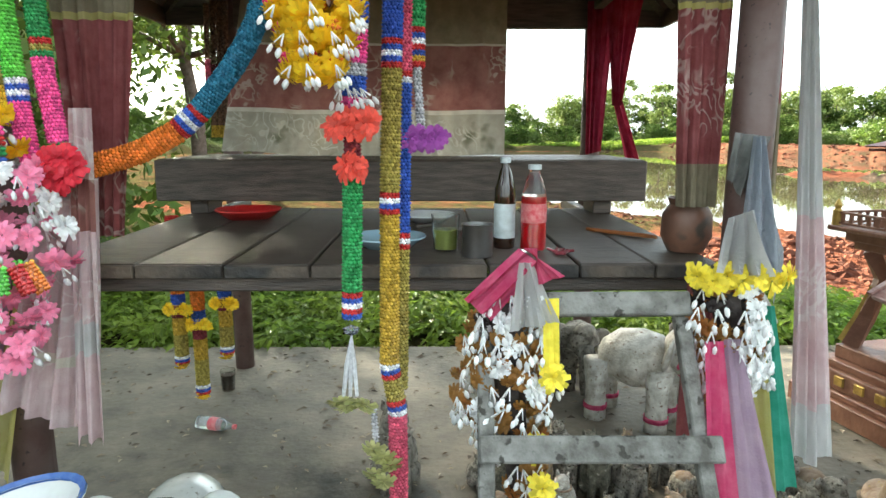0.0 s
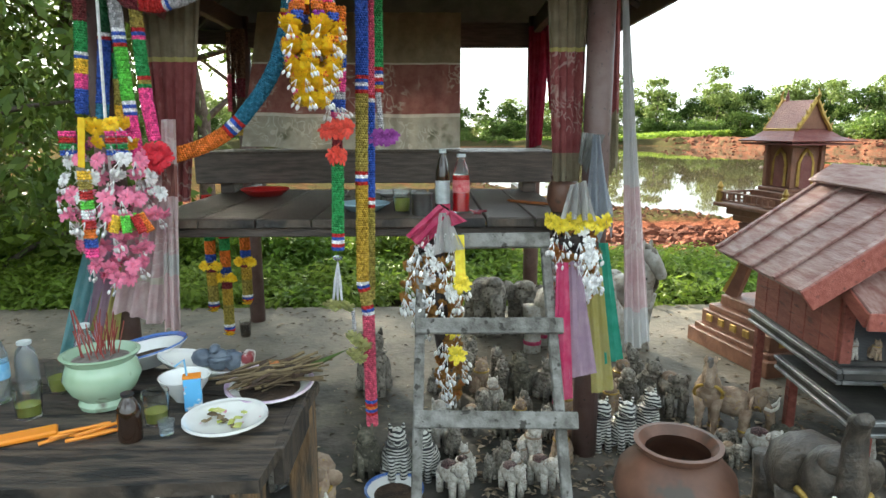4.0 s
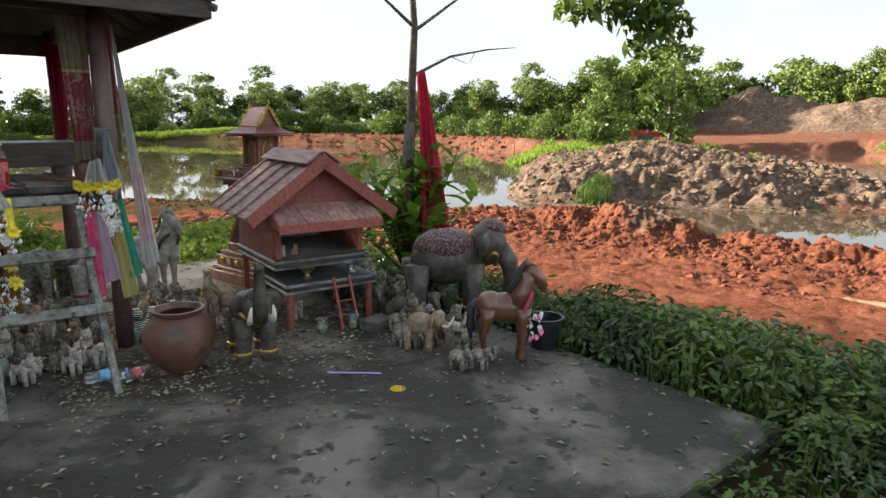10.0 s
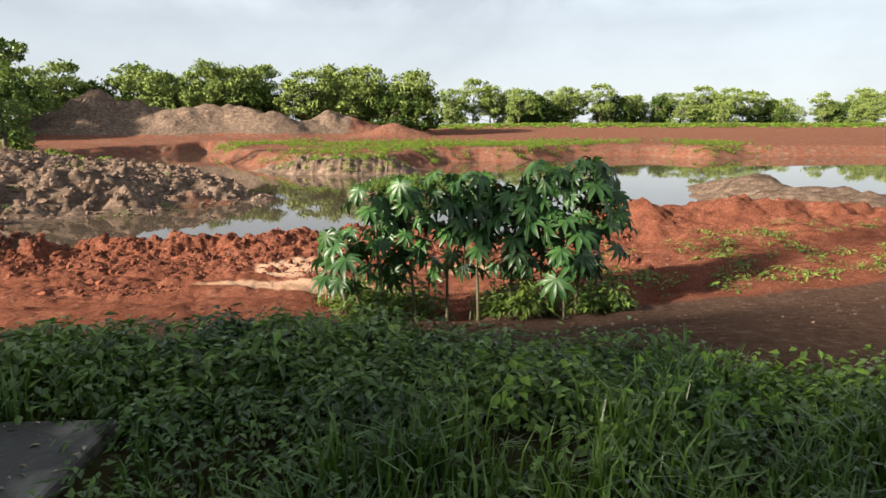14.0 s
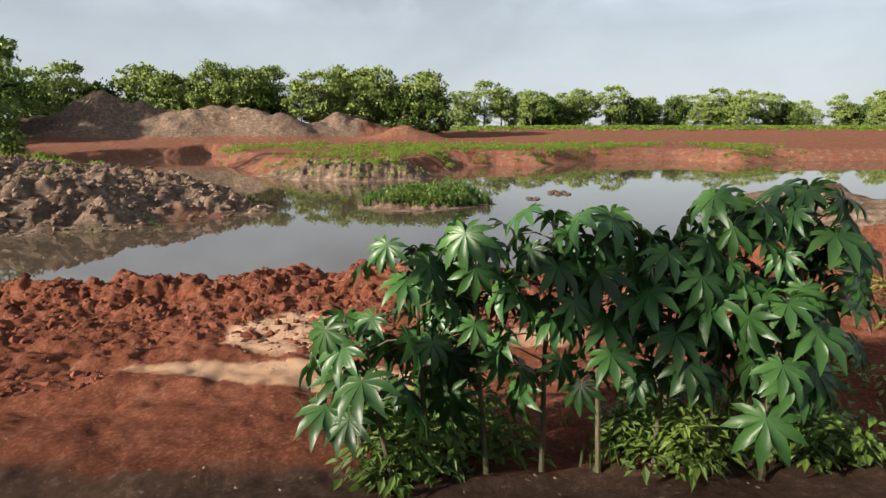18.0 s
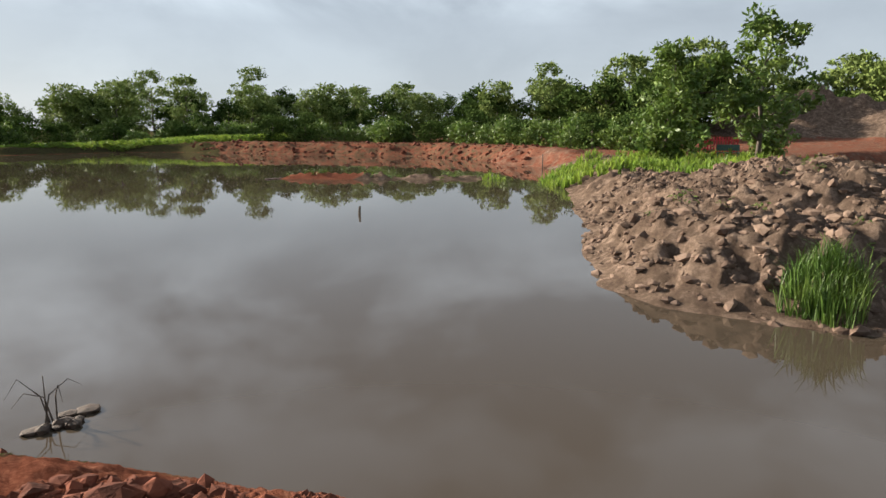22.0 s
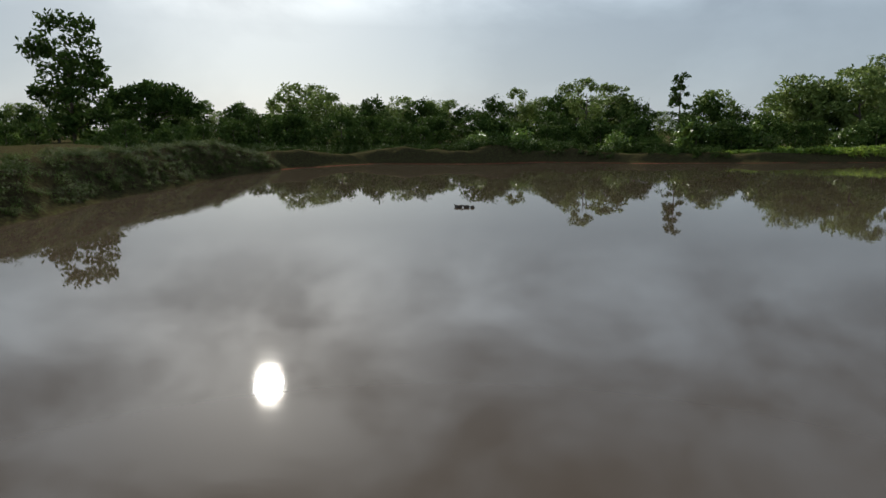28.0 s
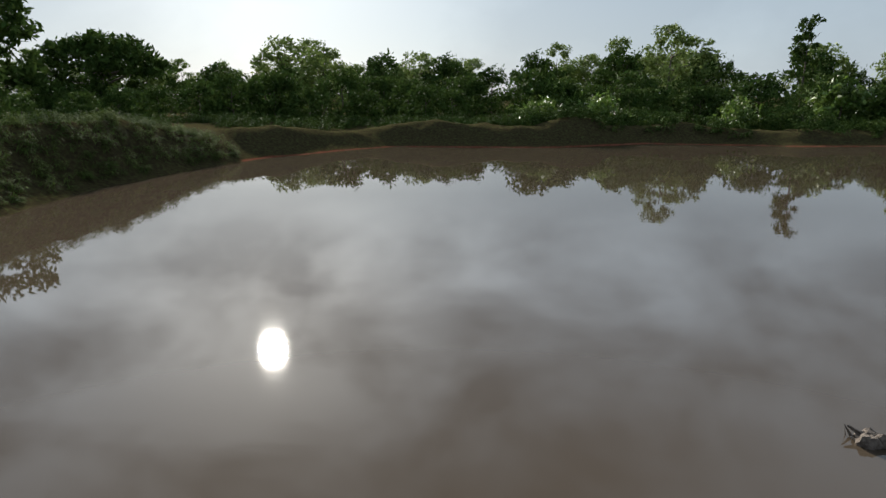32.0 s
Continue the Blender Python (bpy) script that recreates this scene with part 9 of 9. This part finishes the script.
clods("bund_clods", "loose red clods on the thrown-up bank", 40000, 8, 15, -7, 14, lambda x, y: (shore_d(x, y) > -0.2) & (shore_d(x, y) < 3.6 + 1.6 * (vnoise(x, y, 1.1) > 0.6)), 0.008, 0.075, M_CLOD, 1, 4.5)
clods("bank_clods", "backlit dark red clods along the water's edge", 46000, -14, 9.4, 15.8, 45, lambda x, y: (shore_d(x, y) > -0.25) & (shore_d(x, y) < 3.2), 0.018, 0.085, M_CLOD_BACKLIT, 2)
clods("headland_clods", "grey lumps of spoil on the headland", 16000, 18, 36, 3, 26, lambda x, y: shore_d(x, y) > 0.0, 0.02, 0.16, M_CLOD_GREY, 3, 4.0)
clods("track_gravel", "small stones strewn over the track", 14000, 4.6, 12, -9, 7, lambda x, y: shore_d(x, y) > 3.0, 0.005, 0.024, M_CLOD_GREY, 4)
clods("north_track_clods", "red clods beyond the pavilion", 6000, 1, 11, 8, 14, lambda x, y: shore_d(x, y) > 1.2, 0.02, 0.14, M_CLOD, 5)
clods("far_bank_clods", "red lumps on the far bank", 3000, 40, 62, 50, 115, lambda x, y: (shore_d(x, y) > 0) & (shore_d(x, y) < 7), 0.1, 0.35, M_CLOD, 6)

# fallen leaves and pebbles on the concrete
rs = np.random.RandomState(9)
lx = np.concatenate([rs.uniform(SLAB[0], SLAB[2], 4200), rs.uniform(0.3, 2.9, 3600)])
ly = np.concatenate([rs.uniform(SLAB[1], SLAB[3], 4200), rs.normal(1.5, 0.5, 3600)])
n = len(lx)
ang = rs.uniform(0, 6.283, n)
L = rs.uniform(0.006, 0.024, n)
d_ = np.stack([np.cos(ang), np.sin(ang)], 1) * L[:, None]
s_ = np.stack([-np.sin(ang), np.cos(ang)], 1) * (L * rs.uniform(0.3, 0.6, n))[:, None]
c_ = np.stack([lx, ly], 1)
z_ = np.full((n, 1), 0.003)
v = np.stack([np.hstack([c_ - d_, z_]), np.hstack([c_ + s_, z_ + L[:, None] * 0.35]), np.hstack([c_ + d_, z_ + 0.001]), np.hstack([c_ - s_, z_ + L[:, None] * 0.3])], 1).reshape(-1, 3)
tagged(link("fallen_leaves", mesh_of("fallen_leaves", v, np.arange(n * 4).reshape(-1, 4), M_LITTER)), "small dry fallen leaves strewn over the concrete", "leaves", kind="stuff")
for k in range(16):
    x, y, a = r_.uniform(-0.5, 2.7), r_.uniform(-0.9, 1.4), r_.uniform(0, 3.14)
    L1 = r_.uniform(0.08, 0.24)
    tagged(part("twig", tube([(x, y, 0.004), (x + math.cos(a) * L1 * 0.5, y + math.sin(a) * L1 * 0.5, 0.012), (x + math.cos(a + 0.3) * L1, y + math.sin(a + 0.3) * L1, 0.004)], [0.004, 0.003, 0.002], 5), M_BARK), "dry twig lying on the concrete", "twig", "twigs on the concrete")

crack_pts = [(-0.1, 1.19), (-0.13, 1.05), (-0.09, 0.9), (-0.12, 0.7), (-0.08, 0.53), (-0.1, 0.35), (-0.04, 0.1)]
tagged(part("crack", tube([(x, y, 0.0008) for x, y in crack_pts], [0.002, 0.004, 0.003, 0.005, 0.003, 0.004, 0.001], 4), M_SILT), "dark crack running across the concrete", "crack", kind="structure")

# ---- shade trees beside the pavilion ----
T_SHADE = build_tree(41, 8.5, 3.4, 0.18, 80, 90, 0.11, M_LEAF_DARK, 0.14, limbs=9, clump_r=0.24)
T_SHADE2 = build_tree(42, 7.5, 3.0, 0.08, 90, 90, 0.1, M_LEAF, 0.12, limbs=9, clump_r=0.26)
T_TALL = build_tree(43, 8.0, 2.6, 0.46, 90, 110, 0.09, M_LEAF, 0.13, limbs=9, clump_r=0.26)
for k, (x, y, sc, kind) in enumerate(((-4.6, 5.6, 0.75, T_SHADE2), (-6.6, 6.2, 1.0, T_SHADE), (-5.2, 3.4, 0.75, T_SHADE2), (-6.0, 0.8, 0.9, T_SHADE2), (-9.5, 8.0, 1.3, T_SHADE), (-8.6, 3.6, 1.1, T_SHADE),
                                      (-4.1, 11.4, 1.0, T_TALL), (-6.6, 12.0, 1.05, T_TALL), (-9.2, 11.4, 1.05, T_TALL), (-11.5, 10.5, 1.0, T_SHADE), (-7.4, 9.0, 0.6, T_SHADE2), (-9.8, 15.0, 0.9, T_SHADE), (-13.0, 6.0, 1.1, T_SHADE), (-5.2, 19.4, 1.25, T_TALL))):
    plant_tree(kind, x, y, "leafy green tree of the grove beside the pavilion", sc, k * 1.3, None, "grove beside the pavilion")

# tree behind, whose limb reaches over the verge
over = thing("overhanging_tree", "tall tree whose leafy limb hangs over the verge", "tree", Matrix.Translation((-1.6, -6.4, -0.1)))
part("trunk", tube([(0, 0, 0), (0.1, 0.1, 2.5), (0.3, 0.3, 5.2), (0.4, 0.6, 7.5)], [0.22, 0.18, 0.14, 0.05], 10), M_BARK, over, shade=True)
limb = [(0.2, 0.2, 4.0), (2.2, 2.4, 6.2), (5.2, 5.6, 6.0), (6.6, 7.6, 4.6), (7.1, 8.2, 3.3)]
part("limb", tube(limb, [0.1, 0.08, 0.05, 0.025, 0.008], 7), M_BARK, over)
rl = np.random.RandomState(3)
cs = [Vector(limb[2]).lerp(Vector(limb[3]), t) + Vector(rl.normal(size=3) * 0.5) for t in np.linspace(0, 1, 12)] + [Vector(limb[3]).lerp(Vector(limb[4]), t) + Vector(rl.normal(size=3) * 0.3) for t in np.linspace(0, 1, 8)]
cs += [Vector((0.4, 0.6, 7.5)) + Vector(rl.normal(size=3) * (1.8, 1.8, 0.9)) for _ in range(30)] + [Vector(limb[1]).lerp(Vector(limb[2]), t) + Vector(rl.normal(size=3) * (0.9, 0.9, 0.5)) for t in np.linspace(0, 1, 14)]
spray = [(5.6, 7.6, 4.6), (6.3, 7.9, 3.3), (6.35, 7.7, 2.55), (6.65, 7.35, 2.36), (6.82, 7.15, 2.15)]
part("twig", tube(spray, [0.03, 0.02, 0.014, 0.009, 0.004], 6), M_BARK, over)
ds = [Vector(spray[k]).lerp(Vector(spray[k + 1]), t) + Vector(rl.normal(size=3) * 0.14) for k in range(4) for t in np.linspace(0, 1, 5)]
v, f = leaf_cloud(rl, [tuple(c) for c in cs + ds], [0.35] * 20 + [0.8] * 44 + [0.2] * 20, 60, 0.07, 0.7, 0.6)
link("crown", mesh_of("crown", v, f, M_LEAF), over)

# ---- far bank furniture and bits in the water ----
bench = thing("green_bench", "small green bench on the headland under the trees", "bench", Matrix.Translation((49.8, 30.3, land(49.8, 30.3))) @ Matrix.Rotation(radians(-60), 4, "Z"))
M_GREEN_PAINT = mat("dark_green_paint", (0.03, 0.07, 0.05), 0.6, (0.05, 0.1, 0.07), 9)
M_RED_FENCE = mat("red_fence_paint", (0.5, 0.03, 0.05), 0.6, (0.4, 0.05, 0.06), 9)
part("seat", slab_bm((1.4, 0.4, 0.05), Matrix.Translation((0, 0, 0.42)), 0.01), M_GREEN_PAINT, bench)
part("backrest", slab_bm((1.4, 0.05, 0.4), Matrix.Translation((0, 0.2, 0.75)), 0.01), M_GREEN_PAINT, bench)
for s in (-1, 1):
    for yy in (-0.15, 0.18):
        part("leg", slab_bm((0.06, 0.06, 0.5 if yy > 0 else 0.4), Matrix.Translation((s * 0.6, yy, 0.25 if yy > 0 else 0.2)), 0.005), M_GREEN_PAINT, bench)
fence = thing("red_fence", "red slatted gate panel between the headland trees", "fence", Matrix.Translation((54.5, 33.5, land(54.5, 33.5))) @ Matrix.Rotation(radians(-55), 4, "Z"))
for k in range(14):
    part("slat", slab_bm((0.12, 0.03, 1.5), Matrix.Translation((-1.3 + 0.2 * k, 0, 0.8)), 0.004), M_RED_FENCE, fence)
for z in (0.35, 1.3):
    part("rail", slab_bm((2.8, 0.04, 0.08), Matrix.Translation((0, 0.035, z)), 0.004), M_RED_FENCE, fence)
for x, y, h, ln in ((21.8, 30.3, 0.3, 0.02), (50.5, 47.1, 1.2, 0.02)):
    tagged(part("stake", tube([(0, 0, -0.8), (ln, 0, h * 0.5), (ln * 2, 0, h)], [0.05, 0.05, 0.04], 7), M_BARK, None, "", Matrix.Translation((x, y, WATER_Z))), "dark wooden stake standing in the water", "stake", "stakes in the pond")
clump = thing("floating_clump", "dark clump of roots floating in the pond", "driftwood", Matrix.Translation((-6.4, 64.1, WATER_Z)) @ Matrix.Diagonal((0.55, 0.5, 0.6, 1)))
rl2 = random.Random(5)
for k in range(9):
    x, y = rl2.uniform(-0.7, 0.7), rl2.uniform(-0.25, 0.25)
    bm = bmesh.new()
    ellipsoid(bm, x, y, 0.03, rl2.uniform(0.12, 0.26), rl2.uniform(0.1, 0.2), rl2.uniform(0.06, 0.15), sub=2)
    for v_ in bm.verts:
        v_.co += Vector((rl2.uniform(-0.02, 0.02), rl2.uniform(-0.02, 0.02), rl2.uniform(-0.025, 0.025)))
    part("root_lump", bm, M_BARK, clump)
for k in range(7):
    x = rl2.uniform(-0.7, 0.7)
    part("root", tube([(x, rl2.uniform(-0.2, 0.2), 0.02), (x + rl2.uniform(-0.3, 0.3), rl2.uniform(-0.3, 0.3), rl2.uniform(0.1, 0.22)), (x + rl2.uniform(-0.5, 0.5), rl2.uniform(-0.3, 0.3), 0.0)], [0.03, 0.02, 0.01], 5), M_BARK, clump)
# low mounds of clods breaking the surface
for x, y, s in ((33.5, -7.5, 0.5), (36.5, -9.2, 0.9), (26.9, 49.5, 0.6), (32.5, 45.3, 0.7), (9.95, 17.0, 0.4)):
    bm = bmesh.new()
    for k in range(12):
        ellipsoid(bm, rl2.uniform(-1, 1) * s, rl2.uniform(-0.5, 0.5) * s, 0.02, rl2.uniform(0.15, 0.4) * s, rl2.uniform(0.15, 0.3) * s, rl2.uniform(0.05, 0.16) * s, sub=1)
    tagged(part("mud_mound", bm, M_SILT, None, "", Matrix.Translation((x, y, WATER_Z))), "small mud mound breaking the pond surface", "mud", "mud mounds")

# dead reed standing on the mound near the shore
reed = thing("dead_stalk", "thin dead bent stalks standing out of the water", "stalk", Matrix.Translation((9.7, 17.1, WATER_Z)))
for k in range(5):
    a = 0.4 + 1.1 * k
    part("stem", tube([(0.03 * k, 0, -0.05), (0.03 * k + 0.08 * math.cos(a), 0.05 * math.sin(a), 0.3), (0.03 * k + 0.3 * math.cos(a), 0.2 * math.sin(a), 0.42 + 0.05 * (k % 3)), (0.03 * k + 0.45 * math.cos(a), 0.3 * math.sin(a), 0.3)], [0.012, 0.008, 0.005, 0.002], 5), M_BARK, reed)
